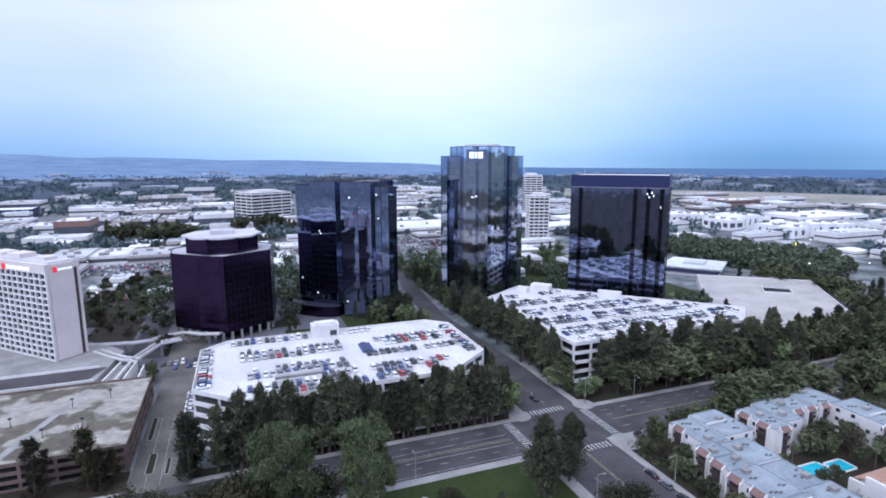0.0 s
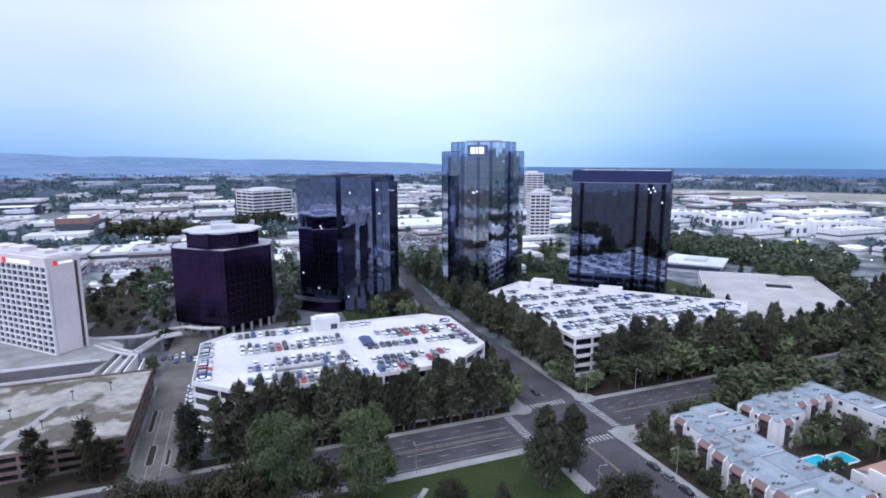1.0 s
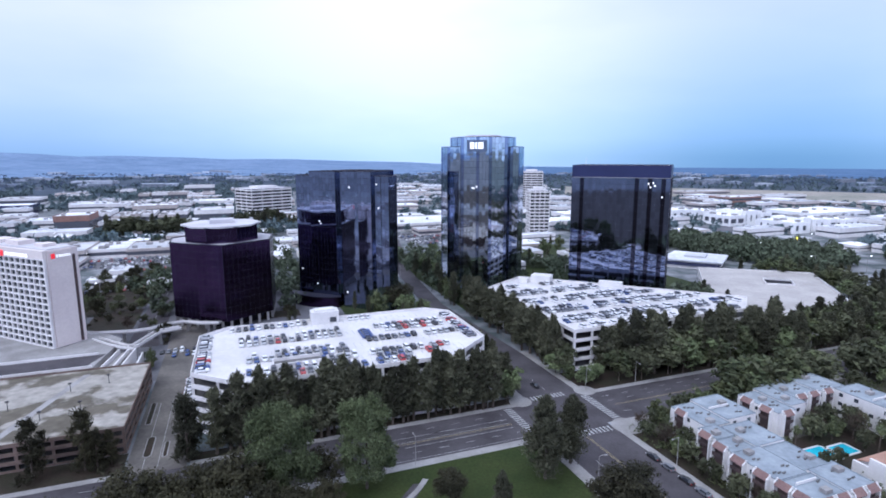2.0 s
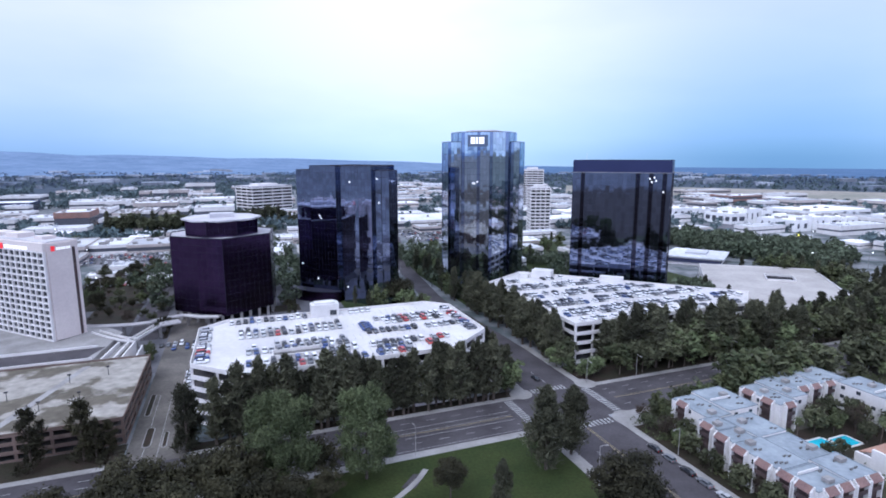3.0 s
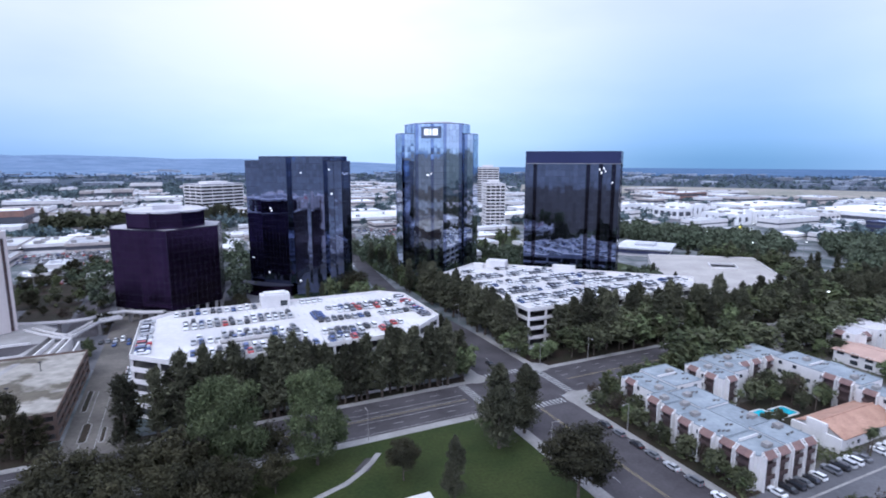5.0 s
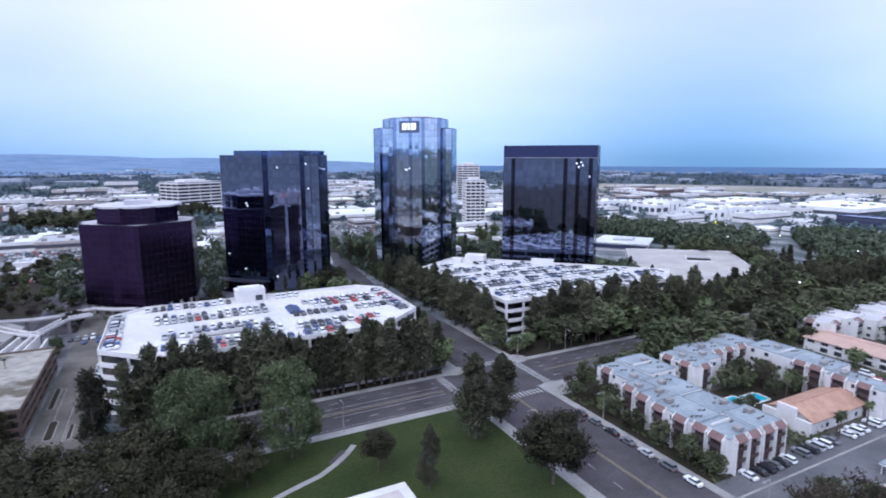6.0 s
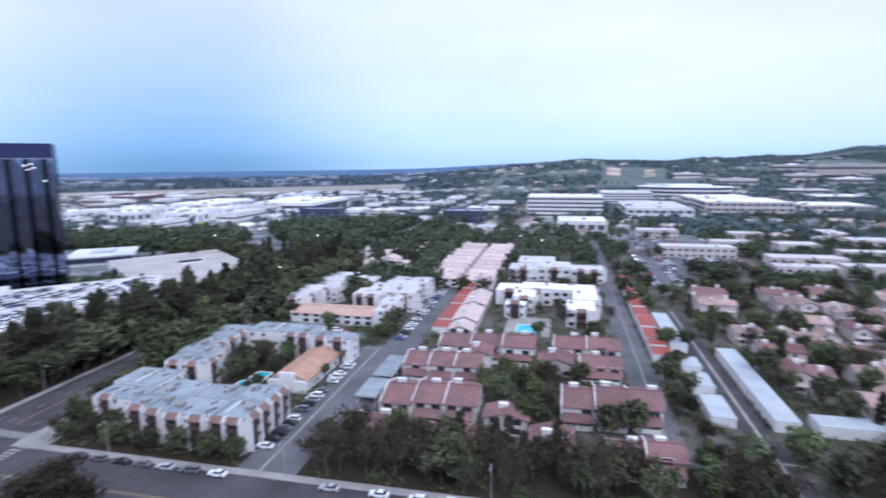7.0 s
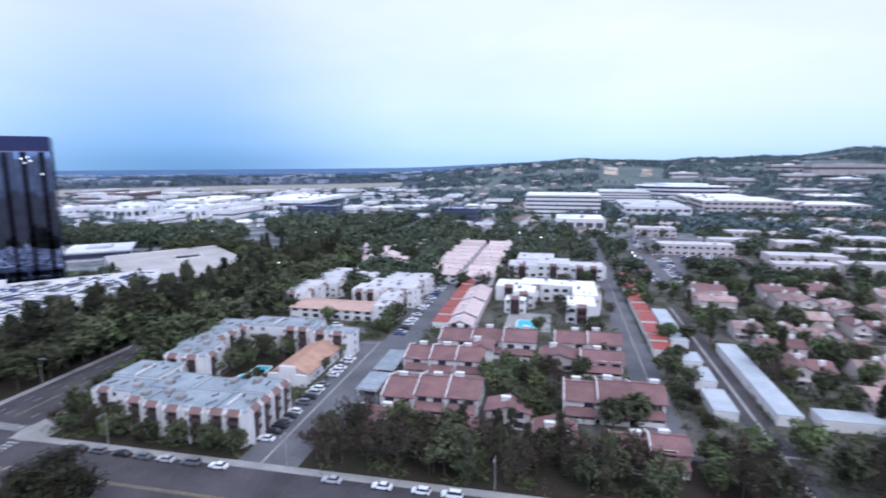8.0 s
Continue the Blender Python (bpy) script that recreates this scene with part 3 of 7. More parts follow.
part("drum_roof", g, ROOFGREY, t1, "pale drum roof")
part("penthouse", Geo().box(-119, -107, 164, 174, 53.9, 56.0), ROOFGREY, t1, "grey plant room")
for i in range(8):
    a, b = P1[i], P1[(i + 1) % 8]
    n = max(2, round(math.hypot(b[0] - a[0], b[1] - a[1]) / 6))
    for j in range(n):
        s = (j + 0.5) / n
        u, v = a[0] + (b[0] - a[0]) * s, a[1] + (b[1] - a[1]) * s
        u, v = u + (-113 - u) * 0.03, v + (169 - v) * 0.03
        part("column", Geo().box(u - 0.7, u + 0.7, v - 0.7, v + 0.7, 0, 5.0), CONCRETE, t1, "concrete column")
part("lobby", Geo().prism(inset(P1, 6), 0, 5.0), INNER, t1)

# stepped dark mirror tower
O2 = (-71.5, 193.5)
t2 = thing("office_tower", SITE, "stepped office tower of dark mirror glass", "office tower")
TAKEN.append(outline(O2, 0, 67, 0, 44))
GL2 = [DARKGLASS, mirror_glass("deep_mirror_glass", (0.07, 0.07, 0.11))]
for s0, s1, d0, d1, top, skew in ((0, 6, 2.2, 40, 78.5, 0.12), (6, 13.5, 1.6, 40, 78.5, -0.16), (13.5, 23, -2.0, 42, 81.0, 0.30), (23, 32, -1.8, 42, 81.0, -0.28), (32, 36, 0.5, 42, 80.6, 0.0),
                                  (36, 47, -1.4, 40, 81.0, 0.34), (47, 56, -1.2, 25, 81.0, -0.26), (56, 61, 1.0, 11, 78.5, 0.16), (61, 66, 1.4, 11, 78.5, -0.1)):
    block(t2, outline(O2, s0, s1, d0, d1, skew), 0, top, 2.4, 3.7, GL2, rng, tilt=0.003)
wing = turned(O2, [(16 + 18 * math.cos(radians(a)), -1.9 + 8 * math.sin(radians(a))) for a in range(180, 361, 15)])
part("lobby_wing", Geo().prism(wing, 0, 6.2), BLACKGLASS, t2, "low rounded lobby of dark glass")
part("lobby_roof", Geo().prism(wing, 6.2, 6.7), MULLION, t2, "dark lobby roof edge")

# silver-blue mirror tower with lower shoulders and a lit sign panel
t3 = thing("office_tower", SITE, "tallest tower of silver-blue mirror glass with a lit sign", "office tower")
GL3 = [BLUEGLASS, DARKGLASS]
P3 = [(30.5, 172), (44, 159), (57, 159), (69, 171), (69, 190), (57, 202), (44, 202), (30.5, 190)]
TAKEN.append([(20, 155), (78, 155), (78, 210), (20, 210)])
block(t3, P3, 0, 101.6, 2.2, 3.8, GL3, rng, tilt=0.0032, spandrel=lambda i, j, n: i in (0, 5))
for w0 in ([(24, 179), (33, 170.5), (36, 173), (36, 190), (24, 190)], [(60, 161), (66, 161), (74, 169), (74, 186), (62, 186)], [(40, 198), (60, 198), (60, 207), (40, 207)]):
    block(t3, w0, 0, 95.6, 2.2, 3.8, GL3, rng, tilt=0.0032, spandrel=lambda i, j, n: i == 0)
part("roof_plant", Geo().prism(inset(P3, 9), 101.2, 103.2), ROOFGREY, t3, "grey plant room")


def on_face(a, b, s, out):
    d = math.hypot(b[0] - a[0], b[1] - a[1])
    sx, sy = (b[0] - a[0]) / d, (b[1] - a[1]) / d
    return (a[0] + sx * s + sy * out, a[1] + sy * s - sx * out)


def face_panel(a, b, s0, s1, z0, z1, out0, out1):
    return Geo().prism([on_face(a, b, s0, out0), on_face(a, b, s0, out1), on_face(a, b, s1, out1), on_face(a, b, s1, out0)], z0, z1)


sign = part("sign_panel", face_panel(P3[0], P3[1], 4.2, 17.4, 92.6, 99.8, 0.2, 0.5), mat("sign_back", (0.10, 0.13, 0.20), None, rough=0.3), t3, "dark sign panel with a white lettering shape")
for s0, s1 in ((6.4, 9.2), (9.9, 11.1), (11.9, 15.2)):
    part("sign_bar", face_panel(P3[0], P3[1], s0, s1, 94.4, 98.4, 0.5, 0.75), WHITESIGN, sign, "white lit sign shape")

# broad dark slab tower with a navy band
O4 = (86.5, 131.0)
t4 = thing("office_tower", SITE, "broad slab tower of dark mirror glass with a navy top band", "office tower")
TAKEN.append(outline(O4, -4, 60, -3, 42))
GL4 = [DARKGLASS, GL2[1]]
block(t4, outline(O4, 0, 55.4, 0, 38), 0, 84.3, 2.4, 3.8, GL4, rng, tilt=0.0022, band=7.0, spandrel=lambda i, j, n: i in (2, 15, 18, 21))
P4 = outline(O4, 0, 55.4, 0, 38)
for a, b in zip(P4, P4[1:] + P4[:1]):
    part("cornice", Geo().wall(a, b, 77.15, 77.45, -0.14), CONCRETE, t4, "thin pale cornice under the band")
mast = Geo().tube(0, 0, 0, 4.5, 0.15, 0.05)
part("antenna", mast, PRECAST, t4, "thin roof antenna", at=Matrix.Translation((*turned(O4, [(7, 5)])[0], 84.0)))


# glowing specks on the glass: lit windows, and on t4 a painted bright reflection
SPECK_GLOW = mat("speck_glow", (0.8, 0.8, 0.8), None, 1, 5, 0.5, glow=((1.0, 0.95, 0.85), 0.85))
F2 = outline(O2, 13.5, 23, -2.0, 42, 0.30), outline(O2, 0, 6, 2.2, 40, 0.12), outline(O2, 56, 61, 1.0, 11, 0.16), outline(O2, 36, 47, -1.4, 40, 0.34)
for tower, (a, b), rows in ((t4, P4[:2], ((43.4, 73.5), (44.6, 71.6), (45.9, 74.2), (46.9, 72.4), (51.0, 66.0))), (t2, F2[0][:2], ((6.0, 51.0), (6.9, 49.6), (3.2, 12.5))), (t2, F2[1][:2], ((2.2, 20.0),)),
                            (t2, F2[2][:2], ((2.0, 73.5), (3.1, 60.0))), (t2, F2[3][:2], ((5.0, 71.5), (2.0, 9.0))), (t3, P3[:2], ((7.5, 69.5), (8.6, 69.3), (10.4, 70.2)))):
    for x, z in rows:
        part("lit_window", face_panel(a, b, x, x + 0.7, z, z + 0.9, 0.12, 0.2), SPECK_GLOW, tower, "small glowing speck on the glass")


# ---- striped concrete towers further back ----
def striped_tower(u, v, w, d, h, turn, storeys, label, crown=0.0, glass=WINDOW):
    ob = thing("striped_tower", site(u, v, 0, turn), label, "office tower")
    part("core", Geo().box(0.6, w - 0.6, 0.6, d - 0.6, 0, h - 0.3), INNER, ob, "dark window bands")
    s = h / (storeys + 0.6)
    band = Geo().box(0, w, 0, d, 0, s * 0.40).mesh("spandrel", PRECAST)
    for j in range(storeys + 1):
        part("spandrel", band, None, ob, "white concrete band", at=Matrix.Translation((0, 0, j * s)))
    for x in [i * w / 4 for i in range(5)]:
        for y in (-0.15, d - 0.45):
            part("pier", Geo().box(x - 0.45, x + 0.45, y, y + 0.6, 0, h), PRECAST, ob, "white concrete pier")
    for y in [i * d / 3 for i in range(1, 3)]:
        for x in (-0.15, w - 0.45):
            part("pier", Geo().box(x, x + 0.6, y - 0.45, y + 0.45, 0, h - 0.1), PRECAST, ob, "white concrete pier")
    part("roof", Geo().box(0.2, w - 0.2, 0.2, d - 0.2, h - 0.3, h + 0.4), ROOFGREY, ob)
    part("penthouse", Geo().box(w * 0.25, w * 0.75, d * 0.25, d * 0.75, h + 0.4, h + 3.5 + crown), PRECAST, ob)
    return ob


striped_tower(204, 386, 22, 24, 52, -20, 13, "white office tower with dark window bands")
striped_tower(330, 640, 36, 30, 66, -30, 17, "pale distant office tower with window bands")
striped_tower(-83, 716, 70, 46, 42, 30, 8, "long white office block with window bands")
for p in (rect(196, 236, 372, 418), rect(-96, 0, 690, 745), rect(325, 375, 620, 680)):
    TAKEN.append(p)


# ---- hotel slab with a grid of balconies ----
def hotel():
    o = (-184, 123)
    ob = thing("hotel", SITE, "tall beige hotel slab with a white grid of window bays", "hotel")
    k = math.sqrt(0.5)

    def at(s, d):  # s runs along the window face away from its corner, d runs back
        return (o[0] + (-s + d) * k, o[1] + (s + d) * k)

    L, D, z0, z1 = 54.6, 15.0, 6.0, 49.6
    foot = [at(0, 0.9), at(0, D), at(L, D), at(L, 0.9)]
    TAKEN.append([at(-2, -2), at(-2, D + 2), at(L, D + 2), at(L, -2)])
    part("wall", Geo().prism(foot, 0, z1), HOTELWALL, ob)
    part("end_panel", Geo().prism([at(-0.5, 1.5), at(-0.5, 12.0), at(0, 12.0), at(0, 1.5)], z0, z1 - 0.5), HOTELWALL, ob, "blank beige end wall")
    # no groove is cut; a dark strip gives its shade
    part("end_groove", Geo().prism([at(-0.12, 12.0), at(-0.12, 13.6), at(0.0, 13.6), at(0.0, 12.0)], z0, z1 - 3), SHADE_BRICK, ob, "dark strip painted as a shaded groove")
    part("roof", Geo().prism([at(1, 2), at(1, D - 1), at(L - 1, D - 1), at(L - 1, 2)], z1, z1 + 0.5), ROOFGREY, ob)
    for s0, s1, d0, d1, h in ((8, 14, 5, 11, 1.4), (24, 34, 4, 11, 2.0), (40, 50, 5, 12, 1.6)):
        part("plant_room", Geo().prism([at(s0, d0), at(s0, d1), at(s1, d1), at(s1, d0)], z1 + 0.5, z1 + 0.5 + h), HOTELWALL, ob)
    cols, rows, bay, st = 13, 14, 4.2, 2.83
    fin = Geo().prism([at(-0.35, 0.9), at(0.35, 0.9), at(0.35, 0), at(-0.35, 0)], z0, z0 + rows * st).mesh("fin", PRECAST)
    for i in range(cols + 1):
        part("fin", fin, None, ob, "white concrete fin", at=Matrix.Translation((-i * bay * k, i * bay * k, 0)))
    ledge = Geo().prism([at(-0.3, 0.9), at(L + 0.3, 0.9), at(L + 0.3, 0.05), at(-0.3, 0.05)], -0.3, 0.35).mesh("ledge", PRECAST)
    for j in range(rows + 1):
        part("ledge", ledge, None, ob, "white concrete ledge", at=Matrix.Translation((0, 0, z0 + j * st)))
    part("top_band", Geo().prism([at(0, 0.9), at(L, 0.9), at(L, 0.1), at(0, 0.1)], z0 + rows * st + 0.35, z1), HOTELWALL, ob)
    pane = Geo().prism([at(0.6, 0.86), at(bay - 0.6, 0.86), at(bay - 0.6, 0.6), at(0.6, 0.6)], 0.5, st - 0.45).mesh("window", WINDOW)
    for i in range(cols):
        for j in range(rows):
            part("window", pane, None, ob, at=Matrix.Translation((-i * bay * k, i * bay * k, z0 + j * st)))
    # sign shapes on both walls
    part("sign_mark", Geo().prism([at(29.0, 0.1), at(31.0, 0.1), at(31.0, -0.3), at(29.0, -0.3)], z1 - 4.0, z1 - 1.4), REDSIGN, ob, "red sign shape")
    for i in range(8):
        s = 11.0 + i * 2.2
        part("sign_bar", Geo().prism([at(s, 0.1), at(s + 1.1, 0.1), at(s + 1.1, -0.25), at(s, -0.25)], z1 - 3.4, z1 - 2.0), WHITESIGN, ob, "white sign shape")
    part("sign_mark", Geo().prism([at(-0.5, 3.2), at(-0.5, 4.7), at(-0.8, 4.7), at(-0.8, 3.2)], z1 - 3.8, z1 - 1.6), REDSIGN, ob, "red sign shape")
    for i in range(6):
        d = 5.4 + i * 1.05
        part("sign_bar", Geo().prism([at(-0.5, d), at(-0.5, d + 0.55), at(-0.75, d + 0.55), at(-0.75, d)], z1 - 3.4, z1 - 2.4), WHITESIGN, ob, "white sign shape")


hotel()


# ---- parking garages ----
def garage(name, poly, levels, storey, label, deck=DECK, z_low=0.0, rail=1.1, wall=PRECAST):
    ob = thing(name, SITE, label, "parking garage")
    TAKEN.append(poly)
    n = len(poly)
    for lv in range(levels + 1):
        z = z_low + lv * storey
        if lv:
            # lower decks get the interior shade as a dark colour
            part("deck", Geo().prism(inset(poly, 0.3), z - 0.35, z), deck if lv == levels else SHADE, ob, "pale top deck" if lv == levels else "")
        for i in range(n):
            part("parapet", Geo().wall(poly[i], poly[(i + 1) % n], z - 0.45 if lv else 0, z + rail, 0.3), wall, ob, "white concrete parapet band")
    inner = inset(poly, 0.5)
    post = Geo().box(-0.4, 0.4, -0.4, 0.4, 0, z_low + levels * storey - 0.35).mesh("column", wall)
    for i in range(n):
        a, b = inner[i], inner[(i + 1) % n]
        d = math.hypot(b[0] - a[0], b[1] - a[1])
        for j in range(max(1, round(d / 9))):
            s = j / max(1, round(d / 9))
            u, v = a[0] + (b[0] - a[0]) * s, a[1] + (b[1] - a[1]) * s
            part("column", post, None, ob, at=Matrix.Translation((u, v, 0)))
    # solid dark block that stands in for the shaded inside
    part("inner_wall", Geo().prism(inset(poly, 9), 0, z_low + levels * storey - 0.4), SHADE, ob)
    return ob


Z1, Z2, Z3, Z0 = 19.4, 16.6, 6.6, 8.1
PG1 = [(-106, 18), (-35, 18), (-17, 33), (-17, 71), (-26, 79.5), (-111, 80.5), (-121.5, 72), (-122, 33)]
g1 = garage("parking_garage", PG1, 5, Z1 / 5, "white concrete parking garage with cars on its top deck")
PG2 = [(25, 33.5), (121, 32.5), (141, 49), (54, 135), (24, 116)]
g2 = garage("parking_garage", PG2, 4, Z2 / 4, "wide white parking garage full of cars on top")
PG3 = [(152, 36), (194, 31), (225, 51), (279, 112), (219, 157), (163, 96)]
g3 = garage("parking_garage", PG3, 2, Z3 / 2, "low pale garage with an empty roof", deck=PALEDECK, rail=0.6)
g = Geo()
for a, b in (((216, 98), (230, 88)), ((230, 88), (241, 99)), ((241, 99), (229, 111)), ((229, 111), (216, 98))):
    g.wall(a, b, Z3, Z3 + 1.3, 0.4)
part("light_well", g, PRECAST, g3, "pale upstand round a light well")
# dark sheet on the roof paints the shade inside the well
part("light_well_shade", Geo().prism([(216, 98), (230, 88), (241, 99), (229, 111)], Z3 + 0.004, Z3 + 0.03), INNER, g3, "flat dark panel in place of an opening")
PG0 = [(-232, 24.5), (-140.5, 25.5), (-140.5, 82.5), (-232, 84)]
g0 = garage("parking_garage", PG0, 3, Z0 / 3, "empty parking garage with a stained roof", deck=OLD_DECK, rail=0.7, wall=mat("brown_concrete", (0.175, 0.128, 0.108), (0.125, 0.092, 0.080), 0.15, 1.2, 0.9, speck=0.15))
g = Geo()
g.prism([(-176, 30), (-173.5, 30), (-160, 78), (-162.5, 78)], Z0, Z0 + 0.02)
part("roof_strip", g, CONCRETE, g0, "pale worn strip across the roof")
pole = Geo().tube(0, 0, 0, 3.0, 0.12, 0.1, 6).box(-0.5, 0.5, -0.25, 0.25, 3.0, 3.4)
for u, v in ((-178, 52), (-166, 40), (-163, 62), (-152, 66), (-156, 44)):
    part("roof_lamp", pole, MULLION, g0, "dark deck lamp", at=Matrix.Translation((u, v, Z0)))


def lines_on(parent, rows, z, lo, hi):
    g = Geo()
    for u0, u1, v in rows:
        n = int((u1 - u0) / 2.7)
        for i in range(n + 1):
            u = u0 + i * 2.7
            g.box(u - 0.06, u + 0.06, v + lo, v + hi, z, z + 0.02)
    tagged(part("stall_line", g, PAINT, parent, "white stall lines"), kind="stuff")


lines_on(g1, [(-108, -30, 73.5), (-104, -28, 58.5), (-104, -28, 43.0), (-104, -28, 28.5)], Z1, -2.6, 2.6)
# stair house and ramp walls on the first garage, stair houses on the second
hut = part("stair_house", Geo().box(-78, -66.5, 74, 79.8, Z1, Z1 + 5.2).box(-76.5, -68, 74.8, 79, Z1 + 5.2, Z1 + 5.9), STUCCO, g1, "white stair house")
part("stair_door", Geo().box(-70.4, -67.6, 73.9, 74.0, Z1 + 0.4, Z1 + 2.6), WINDOW, hut, "flat dark panel in place of an opening")
g = Geo().box(-96, -80, 36.0, 36.4, Z1, Z1 + 1.1).box(-96, -80, 30.2, 30.6, Z1, Z1 + 1.1).box(-96.3, -96, 30.2, 36.4, Z1, Z1 + 1.1)
part("ramp_wall", g, PRECAST, g1, "low white walls round the ramp")
# flat dark sheet on the deck for the shade of a ramp well
part("ramp_shade", Geo().box(-96, -80, 30.6, 36.0, Z1 + 0.004, Z1 + 0.02), SHADE, g1, "dark sheet standing in for the shaded ramp")
part("stair_house", Geo().prism([(54, 121), (62, 113), (67, 118), (59, 126)], Z2, Z2 + 4.6), STUCCO, g2, "white stair house")
part("stair_house", Geo().prism([(86, 100), (95, 91), (98, 94), (89, 103)], Z2, Z2 + 2.8), STUCCO, g2, "low white stair house")
part("stair_house", Geo().prism([(47, 124), (51, 120), (54, 124), (50, 128)], Z2, Z2 + 2.4), STUCCO, g2, "low white stair house")
g = Geo().wall((62, 60), (84, 44), Z2, Z2 + 1.2, 0.4).wall((66, 64), (88, 48), Z2, Z2 + 1.2, 0.4)
part("ramp_wall", g, PRECAST, g2, "low white ramp walls")
# likewise a dark sheet, no ramp is cut into this deck
part("ramp_shade", Geo().prism([(62, 60.4), (84, 44.4), (88, 48), (66, 64)], Z2 + 0.004, Z2 + 0.02), SHADE, g2, "dark sheet standing in for the shaded ramp")

# ---- hotel podium, ramps and the footbridge ----
slab("podium_deck", Geo().prism([(-260, 92), (-163, 92), (-158, 128), (-170, 145), (-260, 190)], 0, 5.8), CONCRETE, "raised concrete podium below the hotel", "podium")
slab("podium_roadway", Geo().prism([(-260, 94), (-166, 94), (-161, 108), (-260, 106)], 5.8, 5.85), ASPHALT, "grey roadway on the podium", "road")
g = Geo().box(-260, -163, 91.6, 92.0, 5.8, 6.9).box(-260, -164, 108, 108.5, 5.8, 6.8)
slab("podium_parapet", g, PRECAST, "low pale parapet along the podium", "parapet")
TAKEN.append(rect(-265, -155, 88, 195))
bridge = thing("footbridge", SITE, "curved pale footbridge over the service road", "bridge")
pts = [(-176, 142), (-165, 139.6), (-156, 138.2), (-147.5, 139.2), (-141, 145), (-134, 147), (-126, 141), (-117, 138)]
for (ax, ay), (bx, by) in zip(pts, pts[1:]):
    part("deck_panel", Geo().wall((ax, ay), (bx, by), 5.2, 5.8, 4.6), CONCRETE, bridge)
    part("railing", Geo().wall((ax, ay), (bx, by), 5.8, 6.9, 0.25), PRECAST, bridge, "pale solid railing")
for u, v in ((-160, 142), (-145, 146), (-132, 149), (-122, 144)):
    part("pier", Geo().box(u - 0.6, u + 0.6, v - 0.6, v + 0.6, 0, 5.2), CONCRETE, bridge)
arm = [(-171, 131), (-163, 121), (-157, 115), (-151, 111), (-147, 121), (-142.5, 133), (-134, 136)]
for (ax, ay), (bx, by) in zip(arm, arm[1:]):
    part("deck_panel", Geo().wall((ax, ay), (bx, by), 5.0, 5.55, 3.6), CONCRETE, bridge)
    part("railing", Geo().wall((ax, ay), (bx, by), 5.55, 6.6, 0.25), PRECAST, bridge, "pale solid railing")
    part("railing", Geo().wall((ax, ay), (bx, by), 5.55, 6.5, 0.25), PRECAST, bridge, "pale solid railing", at=Matrix.Translation((-(by - ay) / math.hypot(bx - ax, by - ay) * 3.35, (bx - ax) / math.hypot(bx - ax, by - ay) * 3.35, 0)))
for u, v in ((-163, 123), (-150.5, 113.5), (-143, 132)):
    part("pier", Geo().box(u - 0.6, u + 0.6, v - 0.6, v + 0.6, 0, 5.0), CONCRETE, bridge)
for (au, av), (bu, bv) in (((-159.5, 90), (-156.5, 112)), ((-155.0, 90), (-152.6, 111)), ((-152.0, 90), (-150.0, 111)), ((-146.6, 88), (-146.3, 104))):
    slab("ramp_wall", Geo().wall((au, av), (bu, bv), 0, 6.2, 0.55), PRECAST, "slanting pale ramp wall", "ramp wall")
slab("ramp_deck", Geo().prism([(-159, 90), (-155, 90), (-152.6, 111), (-156, 111)], 0, 4.6), CONCRETE, "sloping concrete ramp up to the podium", "ramp")


for nm, (cu, cv, w, d) in (("a", (-134.6, 27, 1.3, 6.5)), ("b", (-129.6, 24, 0.8, 5.0)), ("c", (-137.2, 52, 1.0, 9.0))):
    ring = [(cu + w * math.cos(radians(k)), cv + (d - w if math.sin(radians(k)) > 0 else w - d) + w * math.sin(radians(k))) for k in range(5, 365, 20)]
    slab("island_kerb_" + nm, Geo().prism(ring, 0.04, 0.2), CONCRETE, "pale kerb of a long traffic island", "kerb")
    slab("island_bed_" + nm, Geo().prism(inset(ring, 0.3), 0.2, 0.24), SOIL, "dark soil inside a traffic island", "planting bed")


